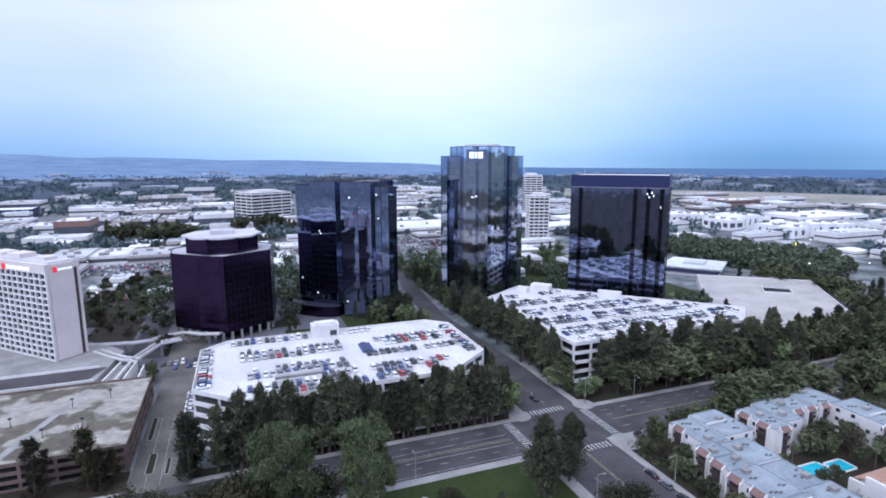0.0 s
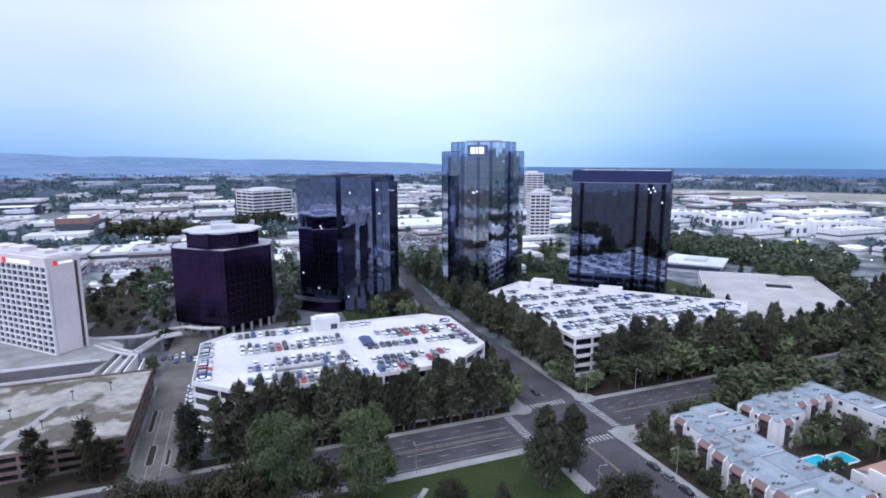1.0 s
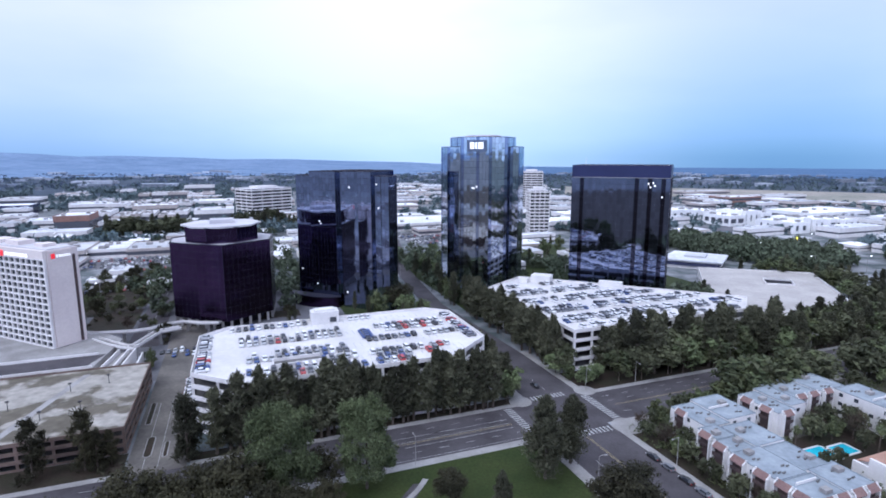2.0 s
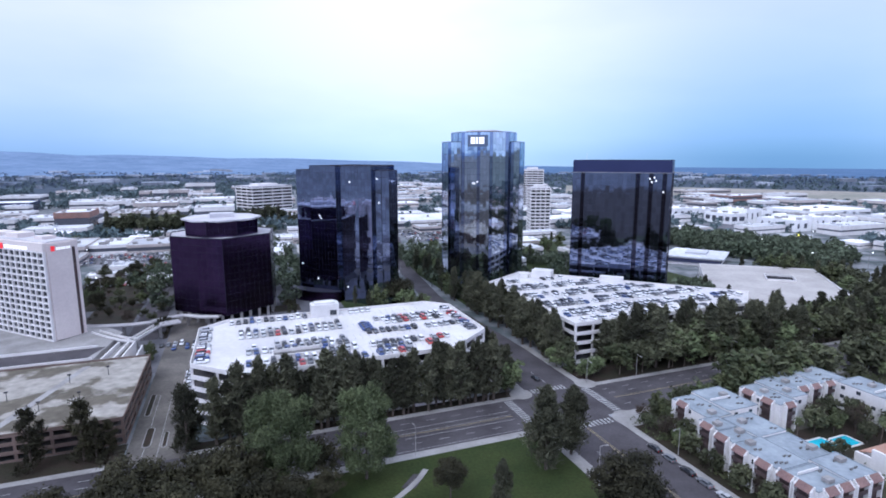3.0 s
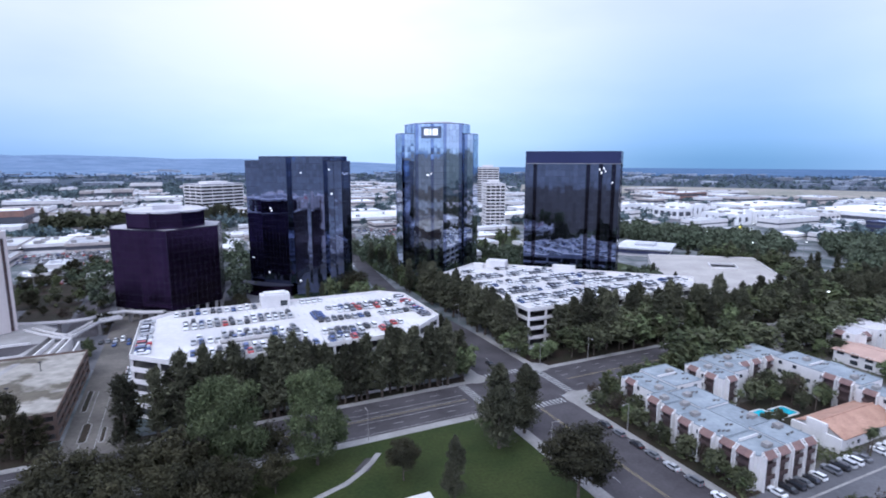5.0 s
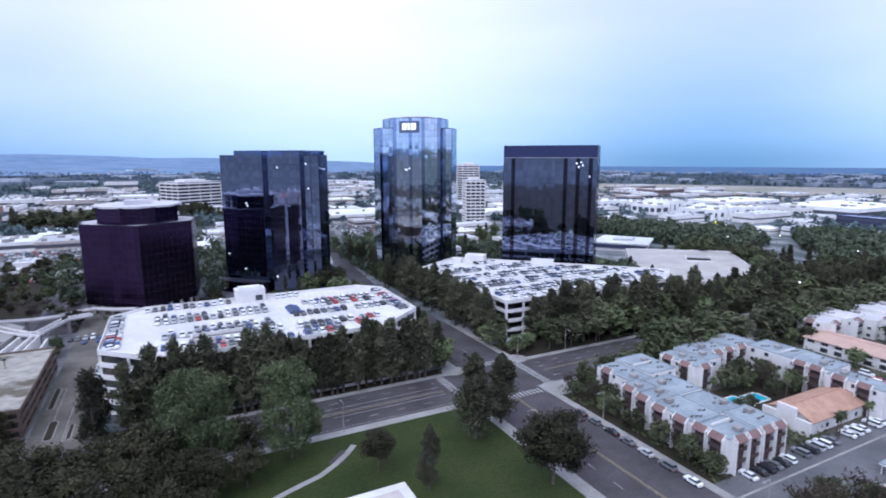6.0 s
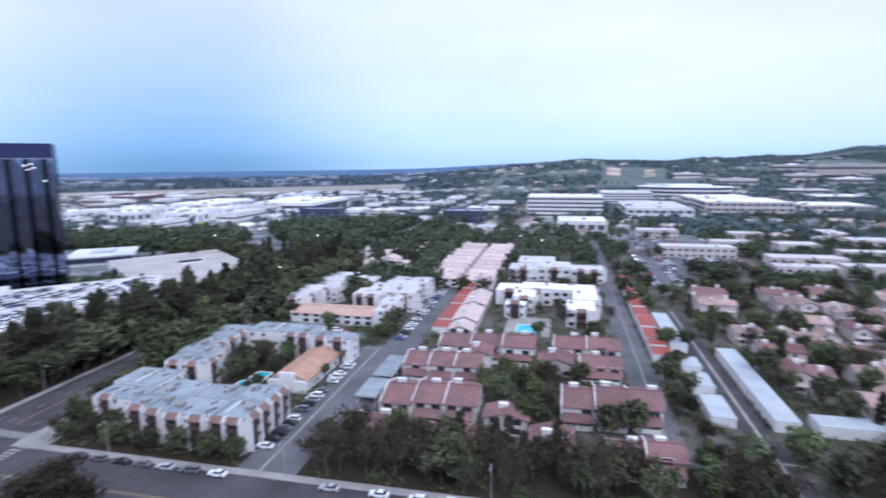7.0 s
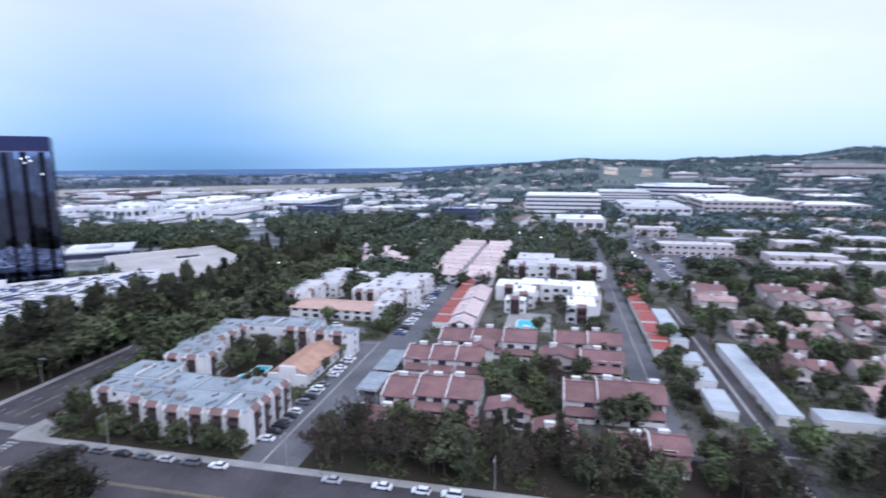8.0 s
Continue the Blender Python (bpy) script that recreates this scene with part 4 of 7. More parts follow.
# ---- cars ----
def car_meshes(kind, paint):
    long, high, base, cab = {"sedan": (4.7, 1.42, 0.92, (-1.65, 1.05, -1.05, 0.35)), "suv": (4.8, 1.75, 1.08, (-2.25, 1.15, -2.0, 0.6)), "hatch": (4.2, 1.5, 0.95, (-1.95, 1.1, -1.6, 0.5))}[kind]
    h, w = long / 2, 0.9
    body = Geo()
    low = [(-h + 0.12, -w), (h - 0.35, -w), (h - 0.05, -w * 0.72), (h, 0), (h - 0.05, w * 0.72), (h - 0.35, w), (-h + 0.12, w), (-h, w * 0.8), (-h, -w * 0.8)]
    body.prism(low, 0.28, base * 0.75, scale=1.0)
    body.prism(low, base * 0.75, base, scale=0.93)
    x0, x1, x2, x3 = cab
    body.prism([(x2 - 0.05, -0.64), (x3 + 0.05, -0.64), (x3 + 0.05, 0.64), (x2 - 0.05, 0.64)], high - 0.08, high, scale=0.94)
    glass = Geo()
    k = len(glass.v)
    glass.v += [(x0, -0.80, base), (x1, -0.80, base), (x1, 0.80, base), (x0, 0.80, base), (x2, -0.62, high - 0.07), (x3, -0.62, high - 0.07), (x3, 0.62, high - 0.07), (x2, 0.62, high - 0.07)]
    glass.f += [(0, 1, 5, 4), (1, 2, 6, 5), (2, 3, 7, 6), (3, 0, 4, 7), (4, 5, 6, 7)]
    glass.m += [0] * 5
    wheel = Geo()
    ring = [(0.33 * math.cos(2 * math.pi * i / 10), 0.33 * math.sin(2 * math.pi * i / 10)) for i in range(10)]
    wheel.v = [(a, -0.11, b) for a, b in ring] + [(a, 0.11, b) for a, b in ring]
    wheel.f = [(i, (i + 1) % 10, 10 + (i + 1) % 10, 10 + i) for i in range(10)] + [tuple(range(9, -1, -1)), tuple(range(10, 20))]
    wheel.m = [0] * 12
    return body.mesh("body", CARPAINT[paint]), glass.mesh("glasshouse", WINDOW), wheel.mesh("wheel", TYRE), h


CAR_PROTO, DECK_TYRES = {}, {}
HEADLIGHT = mat("headlight", (0.75, 0.75, 0.78), None, rough=0.2)
TAILLIGHT = mat("taillight", (0.45, 0.03, 0.03), None, rough=0.3)


def car(u, v, z, turn, paint, kind, where, group):
    key = (paint, kind, where)
    m = site(u, v, z, turn)
    if key in CAR_PROTO:
        return copy_thing(CAR_PROTO[key], m)
    body, glass, wheel, h = car_meshes(kind, paint)
    names = {"sedan": "sedan", "suv": "sport utility car", "hatch": "hatchback"}
    ob = thing("car", m, f"{CAR_COLOURS[paint][1]} {names[kind]} parked {where}", "car", group)
    part("body", body, None, ob)
    part("glasshouse", glass, None, ob, "dark car windows")
    if "deck" in where:
        under = DECK_TYRES.get(kind)
        if not under:
            low = Geo()
            for x in (-h * 0.6, h * 0.62):
                low.box(x - 0.31, x + 0.31, -0.86, 0.86, 0.0, 0.6)
            under = DECK_TYRES[kind] = low.box(-h * 0.6, h * 0.62, -0.7, 0.7, 0.2, 0.3).mesh("undercarriage", TYRE)
        part("undercarriage", under, None, ob)
    else:
        for x in (-h * 0.6, h * 0.62):
            for y in (-0.8, 0.8):
                part("wheel", wheel, None, ob, at=Matrix.Translation((x, y, 0.33)))
    if "kerb" in where:
        for y in (-0.62, 0.62):
            part("headlight", Geo().box(h - 0.16, h + 0.0, y - 0.2, y + 0.2, 0.6, 0.75), HEADLIGHT, ob)
            part("taillight", Geo().box(-h - 0.02, -h + 0.1, y - 0.18, y + 0.18, 0.62, 0.78), TAILLIGHT, ob, "red taillight")
    CAR_PROTO[key] = ob
    return ob


crng = random.Random(11)
PAINTS = ["white"] * 7 + ["silver"] * 5 + ["grey"] * 6 + ["black"] * 5 + ["blue"] * 3 + ["red"] * 2
KINDS = ["sedan"] * 5 + ["suv"] * 3 + ["hatch"] * 2


def car_row(u0, u1, v, z, turn, where, group, fill=0.8, limit=None, step=2.6, paints=None):
    u = u0
    while u <= u1:
        if crng.random() < fill and (limit is None or inside(limit, u, v)):
            flip = 180 if crng.random() < 0.3 else 0
            car(u + crng.uniform(-0.15, 0.15), v + crng.uniform(-0.25, 0.25), z, turn + flip + crng.uniform(-2, 2), crng.choice(paints or PAINTS), crng.choice(KINDS), where, group)
        u += step


def car_column(u, v0, v1, z, where, group, fill=0.85, step=2.75, tilt=0):
    v = v0
    while v <= v1:
        if crng.random() < fill:
            car(u, v, z, tilt + crng.uniform(-2, 2), crng.choice(PAINTS), crng.choice(KINDS), where, group)
        v += step


TOP = "on the garage top deck"
LIM1, LIM2 = inset(PG1, 3.2), inset(PG2, 3.4)
for v, u0, u1, fill in ((76.6, -112, -80, 0.92), (76.6, -64, -28, 0.95), (62.0, -106, -68, 0.92), (57.0, -106, -66, 0.97), (62.0, -56, -26, 0.95), (57.0, -50, -26, 0.97),
                        (43.5, -102, -66, 0.92), (46.5, -60, -40, 0.95), (46.5, -36, -22, 0.97), (38.6, -104, -68, 0.95), (27.5, -104, -72, 0.95), (31.8, -79, -64, 0.95), (22.6, -98, -50, 0.85), (32.5, -62, -31, 0.95), (27.3, -60, -38, 0.85)):
    car_row(u0, u1, v, Z1, 90, TOP, "cars on the first garage", fill, LIM1)
for i in range(4):
    car(-59.5, 49.5 + i * 2.6, Z1, 2, "blue", "sedan", TOP, "cars on the first garage")
car_column(-118.6, 35, 71, Z1, TOP, "cars on the first garage", 0.9)
car_column(-20.8, 37, 68, Z1, TOP, "cars on the first garage", 0.9)
def car_parts(g, u, v, z, turn, paint, kind):
    """The same car shapes, added to one joined mesh."""
    body, glass, wheel, h = FAR_CARS.setdefault((kind, paint), car_meshes(kind, paint))
    c, s = math.cos(radians(turn)), math.sin(radians(turn))
    for me, m in ((body, list(CARPAINT).index(paint)), (glass, len(CARPAINT))):
        k = len(g.v)
        g.v += [(u + p.co.x * c - p.co.y * s, v + p.co.x * s + p.co.y * c, z + p.co.z) for p in me.vertices]
        for f in me.polygons:
            g.f.append(tuple(k + i for i in f.vertices))
            g.m.append(m)
    k = len(g.v)
    for x in (-h * 0.6, h * 0.62):
        q = Geo().box(x - 0.31, x + 0.31, -0.86, 0.86, 0.0, 0.6)
        n = len(g.v)
        g.v += [(u + a * c - b * s, v + a * s + b * c, z + d) for a, b, d in q.v]
        g.f += [tuple(n + i for i in f) for f in q.f]
        g.m += [len(CARPAINT) + 1] * 6


FAR_CARS = {}
COOL = ["white"] * 6 + ["silver"] * 4 + ["grey"] * 4 + ["black"] * 2 + ["blue"]
joined = Geo()
for v, fill in ((79, 0.85), (84, 0.72), (97, 0.82), (102, 0.72), (114, 0.7)):
    u = 30.0
    while u < 138:
        if inside(LIM2, u, v) and crng.random() < fill:
            car_parts(joined, u, v + crng.uniform(-0.2, 0.2), Z2, 90 + crng.choice((0, 0, 180)), crng.choice(COOL), crng.choice(KINDS))
        u += 2.75
ob = new("parked_cars", joined.mesh("parked_cars", list(CARPAINT.values()) + [WINDOW, TYRE]))
ob.matrix_world = SITE
tagged(ob, "far rows of mixed cars on the garage deck", "car", kind="stuff")
for v, fill in ((38.5, 0.5), (47, 0.8), (52, 0.75), (63, 0.82), (68, 0.72)):
    car_row(30, 138, v, Z2, 90, TOP, "cars on the second garage", fill, LIM2, paints=COOL)


# ---- trees ----
def leaf_quads(r, centres, radii, count, size, up=0.7, shell=0.2, spray=0.0):
    """Small three-cornered leaf sprays round many lobes; spray turns them upright and makes them long and narrow. Returns corners and faces."""
    which = r.integers(0, len(centres), count)
    d = r.normal(size=(count, 3))
    d /= np.linalg.norm(d, axis=1)[:, None]
    depth = shell + (1.12 + 0.38 * spray - shell) * r.random(count) ** 0.8
    c = np.asarray(centres)[which] + d * np.asarray(radii)[which] * depth[:, None]
    n = d + r.normal(size=(count, 3)) * 0.55 + np.array([0, 0, up])
    n /= np.linalg.norm(n, axis=1)[:, None]
    a = np.cross(n, r.normal(size=(count, 3)))
    a /= np.linalg.norm(a, axis=1)[:, None]
    a = a * (1 - spray) + spray * (d * 0.5 + np.array([0, 0, 0.75]) + r.normal(size=(count, 3)) * 0.45)
    a /= np.linalg.norm(a, axis=1)[:, None]
    b = np.cross(n, a)
    b /= np.linalg.norm(b, axis=1)[:, None] + 1e-6
    s = size * r.uniform(0.55, 1.5, count)[:, None]
    a, b = a * s * (1 + 0.45 * spray), b * s * (0.62 - 0.24 * spray)
    corners = np.stack([c - a - b * 0.6, c + a * 1.1 - b * 0.3, c + b * 1.25], 1).reshape(-1, 3)
    return corners, np.arange(count * 3).reshape(-1, 3)


def lobes(r, kind):
    """Lobes of a crown in a unit tree, 1 high."""
    out, rad = [], []
    if kind in ("pine", "wide"):
        fat = 1.0 if kind == "pine" else 1.45
        lean, wave = r.random() * 6.28, r.random() * 6.28
        low = 0.10 + 0.10 * r.random()
        for i in range(64):
            z = low + (0.96 - low) * (i + r.random()) / 64
            a = r.random() * 6.28
            w = 0.175 * fat * max(0.0, 1.03 - z) ** 0.62 * min(1.0, (z - low + 0.12) / 0.28)
            w *= 0.80 + 0.28 * math.sin(9 * z + wave) * math.cos(a - lean) + 0.20 * math.cos(2 * a + 14 * z)
            q = w * (0.20 + 0.85 * r.random())
            s = (0.022 + 0.028 * r.random()) * fat * (1.2 - 0.55 * z)
            out.append((q * math.cos(a), q * math.sin(a), z + 0.35 * q))
            rad.append((s * 1.2, s * 1.2, s * 1.05))
        for i in range(4):  # uneven tips
            a, q = r.random() * 6.28, 0.035 * fat * r.random()
            out.append((q * math.cos(a), q * math.sin(a), 0.93 + 0.08 * r.random()))
            rad.append((0.014 * fat, 0.014 * fat, 0.045))
    elif kind == "slim":
        for i in range(30):
            z = 0.08 + 0.88 * (i + r.random()) / 30
            w = (0.14 * (1 - ((z - 0.42) / 0.66) ** 2) + 0.010) * r.uniform(0.7, 1.25)
            a, q = r.random() * 6.28, w * (0.3 + 0.7 * r.random())
            out.append((q * math.cos(a), q * math.sin(a), z))
            s = 0.032 + 0.034 * r.random()
            rad.append((s, s, s * 1.2))
    elif kind == "round":
        for i in range(58):
            d = r.normal(size=3)
            d /= np.linalg.norm(d)
            q = 0.35 * r.random() ** 0.4 * (1 + 0.12 * math.sin(3 * math.atan2(d[1], d[0])))
            out.append((d[0] * q, d[1] * q, 0.58 + d[2] * q * 0.86))
            s = 0.07 + 0.07 * r.random()
            rad.append((s, s, s * 0.8))
    elif kind == "bare":
        for i in range(26):
            d = r.normal(size=3)
            d /= np.linalg.norm(d)
            q = 0.36 * r.random() ** 0.45
            out.append((d[0] * q, d[1] * q, 0.60 + d[2] * q * 0.9))
            s = 0.08 + 0.05 * r.random()
            rad.append((s, s, s))
    elif kind == "tall":  # a high, billowing crown that reaches nearly to the ground
        for i in range(64):
            z = 0.14 + 0.80 * (i + r.random()) / 64
            w = 0.30 * math.sin(math.pi * min(1.0, max(0.0, (z - 0.02) / 1.02)) ** 0.95) ** 0.55
            a = r.random() * 6.28
            q = w * (0.35 + 0.6 * r.random()) * (1 + 0.16 * math.sin(3 * a + 7 * z))
            out.append((q * math.cos(a), q * math.sin(a), z))
            s = 0.046 + 0.040 * r.random()
            rad.append((s * 1.1, s * 1.1, s))
    else:  # broad: a high uneven dome
        for i in range(36):
            d = r.normal(size=3)
            d /= np.linalg.norm(d)
            q = (0.31 + 0.07 * math.sin(3 * math.atan2(d[1], d[0]) + 1)) * r.random() ** 0.4
            out.append((d[0] * q, d[1] * q, 0.56 + d[2] * q * 1.15))
            s = 0.065 + 0.07 * r.random()
            rad.append((s, s, s * 0.95))
    return np.array(out), np.array(rad)


def limb(g, a, b, ra, rb, n=6):
    a, b = Vector(a), Vector(b)
    w = (b - a).normalized()
    x = w.orthogonal().normalized()
    y = w.cross(x)
    k = len(g.v)
    for p, q in ((a, ra), (b, rb)):
        g.v += [tuple(p + x * (q * math.cos(6.2832 * i / n)) + y * (q * math.sin(6.2832 * i / n))) for i in range(n)]
    g.f += [(k + i, k + (i + 1) % n, k + n + (i + 1) % n, k + n + i) for i in range(n)]
    g.m += [0] * n


TREE_KINDS = {
    # kind: lobes, height, leaves, leaf size as share of height, material, label, name
    "pine": ("pine", 18.0, 3600, 0.0185, PINE, "tall dark green pine beside the street", "pine_tree"),
    "slim": ("slim", 17.0, 3000, 0.019, PINE, "slim dark conifer beside the garage", "conifer_tree"),
    "dusky": ("slim", 17.0, 3000, 0.019, DARKLEAF, "slim blackish conifer in front of the garage", "conifer_tree"),
    "big": ("tall", 24.0, 24000, 0.0118, LEAF, "large bright green broadleaf tree in full leaf", "broadleaf_tree"),
    "lawnpine": ("wide", 21.0, 12000, 0.0150, PINE, "dark bushy conifer standing on the lawn", "conifer_tree"),
    "round": ("round", 14.0, 5200, 0.021, DARKLEAF, "dense round dark green tree", "shade_tree"),
    "oak": ("round", 20.0, 17000, 0.0150, DARKLEAF, "dense round dark green tree on the lawn", "shade_tree"),
    "leafy": ("broad", 11.0, 1000, 0.044, LEAF, "fresh green broadleaf tree", "broadleaf_tree"),
    "olive": ("broad", 12.0, 1000, 0.044, OLIVE, "olive green tree with a loose crown", "olive_tree"),
    "dark": ("round", 11.0, 850, 0.048, GREENLEAF, "dark green garden tree", "garden_tree"),
    "bare": ("bare", 12.0, 800, 0.030, TWIGS, "half-bare brown tree with thin twigs", "bare_tree"),
    "mass": ("round", 10.0, 640, 0.055, GREENLEAF, "full dark green tree between houses", "yard_tree"),
    "shrub": ("round", 3.0, 300, 0.075, DARKLEAF, "low clipped green shrub", "shrub"),
}
TREE_PROTO, trng = {}, random.Random(3)


def tree(kind, u, v, h=None, z=0.0, wide=1.0):
    shape, H, leaves, size, leaf, label, name = TREE_KINDS[kind]
    variant = trng.randrange(4 if kind == "pine" else 3)
    h = h or H * trng.uniform(0.85, 1.12)
    m = site(u, v, z, trng.uniform(0, 360)) @ Matrix.Diagonal((h / H * wide, h / H * wide, h / H, 1))
    key = (kind, variant)
    if key in TREE_PROTO:
        made = copy_thing(TREE_PROTO[key], m)
        made.matrix_basis = m
        return made
    r = np.random.default_rng(hash_of(kind) + variant)
    centres, radii = lobes(r, shape)
    corners, quads = leaf_quads(r, centres * H, radii * H, leaves, size * H, spray={"pine": 1.0, "wide": 1.0, "slim": 0.9, "tall": 0.6, "bare": 0.7}.get(shape, 0.25))
    me = bpy.data.meshes.new("crown")
    me.from_pydata(corners.tolist(), [], quads.tolist())
    me.materials.append(leaf)
    trunk = Geo()
    top = 0.88 if shape in ("pine", "slim", "wide") else 0.55
    limb(trunk, (0, 0, -0.1), (0.01 * H, 0, top * H), 0.017 * H, 0.005 * H, 8)
    for i in range(7):
        a, z0 = i * 2.4 + variant, (0.25 + 0.07 * i) * H * (1.0 if shape in ("pine", "slim", "wide") else 0.8)
        q = 0.11 * H if shape in ("pine", "slim", "wide") else 0.22 * H
        limb(trunk, (0, 0, z0), (q * math.cos(a), q * math.sin(a), z0 + 0.16 * H), 0.007 * H, 0.0025 * H, 5)
        if shape == "bare":
            for j in range(3):
                b = a + (j - 1) * 0.7
                limb(trunk, (q * 0.6 * math.cos(a), q * 0.6 * math.sin(a), z0 + 0.1 * H), (1.5 * q * math.cos(b), 1.5 * q * math.sin(b), z0 + (0.25 + 0.06 * j) * H), 0.004 * H, 0.0015 * H, 4)
    ob = thing(name, m, label, "shrub" if kind == "shrub" else "tree", "trees")
    part("trunk", trunk, BARK, ob)
    part("crown", me, None, ob)
    TREE_PROTO[key] = ob
    return ob


def hash_of(text):
    return sum(ord(c) * (i + 7) for i, c in enumerate(text))


# pines in front of the first garage
u = -114.0
while u < -20:
    tree("pine", u + trng.uniform(-1.2, 1.2), trng.uniform(13.2, 16.6), trng.uniform(18.0, 26.0) if u < -62 else trng.uniform(16.0, 23.5), wide=trng.uniform(1.1, 1.6))
    u += trng.uniform(1.6, 3.6)
for u, v, h in ((-122.6, 13.8, 21), (-122.4, 16.5, 19)):
    tree("slim", u, v, h, wide=1.2)
# big trees on the near side of the avenue
tree("big", -97.5, -16.5, 27.8, wide=1.0)
tree("big", -76.0, -18.5, 27.0, wide=0.95)
for u, v, h in ((-108, -19, 19), (-116, -17, 17), (-124, -18, 15), (-132, -17, 19), (-112, -29, 16), (-104, -28, 15), (-96, -29, 13), (-88, -27, 11), (-122, -29, 17), (-130, -28, 18), (-118, -38, 16), (-106, -38, 14), (-98, -40, 11), (-87, -15, 14)):
    tree("round", u, v, h)
for u, v, h in ((-141, -16.5, 12), (-150, -17.5, 14), (-160, -17, 11), (-170, -18, 12), (-181, -17, 11), (-192, -18, 12), (-137, -27, 12), (-147, -30, 12)):
    tree("round", u, v, h, wide=1.15)
for u, v, h in ((-162.5, 18.5, 18.5), (-150, 19, 19), (-146.5, 17, 13), (-143.5, 20, 11)):
    tree("dusky", u, v, h, wide=1.3)
tree("lawnpine", -28.0, -31.5, 23.5, wide=1.4)
tree("lawnpine", -17.0, -27.5, 20.5, wide=1.35)
tree("oak", -22.5, -59, 20.5, wide=1.15)
tree("oak", -58, -35, 12.5, wide=1.0)
tree("lawnpine", -50, -48, 16, wide=0.9)
for u, v, h in ((-143.5, 103, 6.5), (-145, 110, 5.5), (-143, 97, 4.5)):
    tree("olive", u, v, h, wide=1.2)
# both sides of the street between the garages
for v in range(20, 78, 5):
    tree("pine", trng.uniform(-15.5, -10.5), v + trng.uniform(-1, 1), trng.uniform(12, 17.5), wide=trng.uniform(1.2, 1.6))
for v in range(39, 128, 3):
    tree("pine", trng.uniform(15.8, 22.5), v + trng.uniform(-1.5, 1.5), trng.uniform(18, 23.5), wide=trng.uniform(1.3, 1.8))
for u, v, h, k in ((-14, 18, 14, "leafy"), (-10.8, 22, 12, "leafy"), (-16, 15.5, 11, "olive"), (20, 18, 9, "leafy"), (25, 19.5, 9.5, "leafy"), (29, 22, 7, "leafy"), (17.5, 25, 8, "olive"), (18.5, 31, 11, "dark"), (21.5, 35, 13, "dark"), (19, 37, 19, "pine"), (20.5, 41, 20, "pine"), (22, 45, 21, "pine"), (17, 43, 18, "pine")):
    tree(k, u, v, h, wide=1.2)
# woods in front of the second and third garage
for u0 in range(38, 300, 5):
    for v0 in (17, 23, 29):
        uu, vv = u0 + trng.uniform(-2.8, 2.8), v0 + trng.uniform(-2.0, 2.0)
        if not is_free(uu, vv) or trng.random() > 0.86:
            continue
        k = trng.random()
        if k < 0.62:
            tree("pine", uu, vv, (trng.uniform(18, 25.5) if u0 < 140 else trng.uniform(14, 20)), wide=trng.uniform(1.3, 1.8))
        else:
            tree("olive" if k < 0.74 else "dark" if k < 0.92 else "leafy", uu, vv, trng.uniform(14, 20), wide=1.15)
for u, v, h, k in ((66, 14.2, 17.0, "leafy"), (83, 14.2, 16.5, "olive"), (96, 14.4, 13, "olive"), (102, 15, 12, "leafy"), (61, 15.5, 12, "dark")):
    tree(k, u, v, h, wide=1.15)
tree("leafy", 35, -12.4, 6.0)
placed = 0
while placed < 60:
    uu, vv = trng.uniform(128, 300), trng.uniform(14, 150)
    if is_free(uu, vv) and uu - 0.9 * vv > 70 and not (215 < uu < 275 and 150 < vv < 215):
        tree("pine" if trng.random() < 0.6 else trng.choice(("dark", "olive", "leafy")), uu, vv, trng.uniform(11, 18), wide=1.35)
        placed += 1
for i in range(34):
    uu, vv = trng.uniform(-48, 4), trng.uniform(86, 330)
    if is_free(uu, vv) and uu < -9 - 0.0 * vv or vv > 240:
        tree("pine" if trng.random() < 0.4 else "leafy", min(uu, -10.5) if vv < 240 else uu - 12, vv, trng.uniform(9, 16))
for i in range(40):
    uu, vv = trng.uniform(20, 190), trng.uniform(205, 330)
    if is_free(uu, vv) and uu > vv * 0.33 - 46 and not 17 + (vv - 200) * 0.3 > uu:
        tree(trng.choice(("pine", "leafy", "olive")), uu, vv, trng.uniform(9, 17))
# behind the first garage and round the towers
for u, v, h in ((-24, 150, 17), (-33, 140, 15), (-40, 134, 14), (-20, 128, 13), (-14, 120, 13), (-18, 100, 12), (-30, 96, 10), (-60, 92, 8), (-75, 95, 8), (-82, 140, 9), (-78, 150, 9), (-90, 100, 7),
                (20, 135, 15), (24, 142, 14), (15, 150, 14), (18, 165, 15), (20, 215, 16), (25, 230, 17), (-15, 185, 14), (-12, 205, 15), (-20, 230, 15), (80, 150, 12), (60, 145, 12), (72, 142, 13), (78, 160, 14)):
    tree(trng.choice(("leafy", "olive", "pine")), u, v, h)
for i in range(46):
    uu, vv = trng.uniform(-210, -140), trng.uniform(195, 330)
    if is_free(uu, vv) and not -155 < uu < -140:
        tree(trng.choice(("dark", "olive", "round")), uu, vv, trng.uniform(6, 12))

# cars in the lots of the plain, too far off to count
far_lot = Geo()
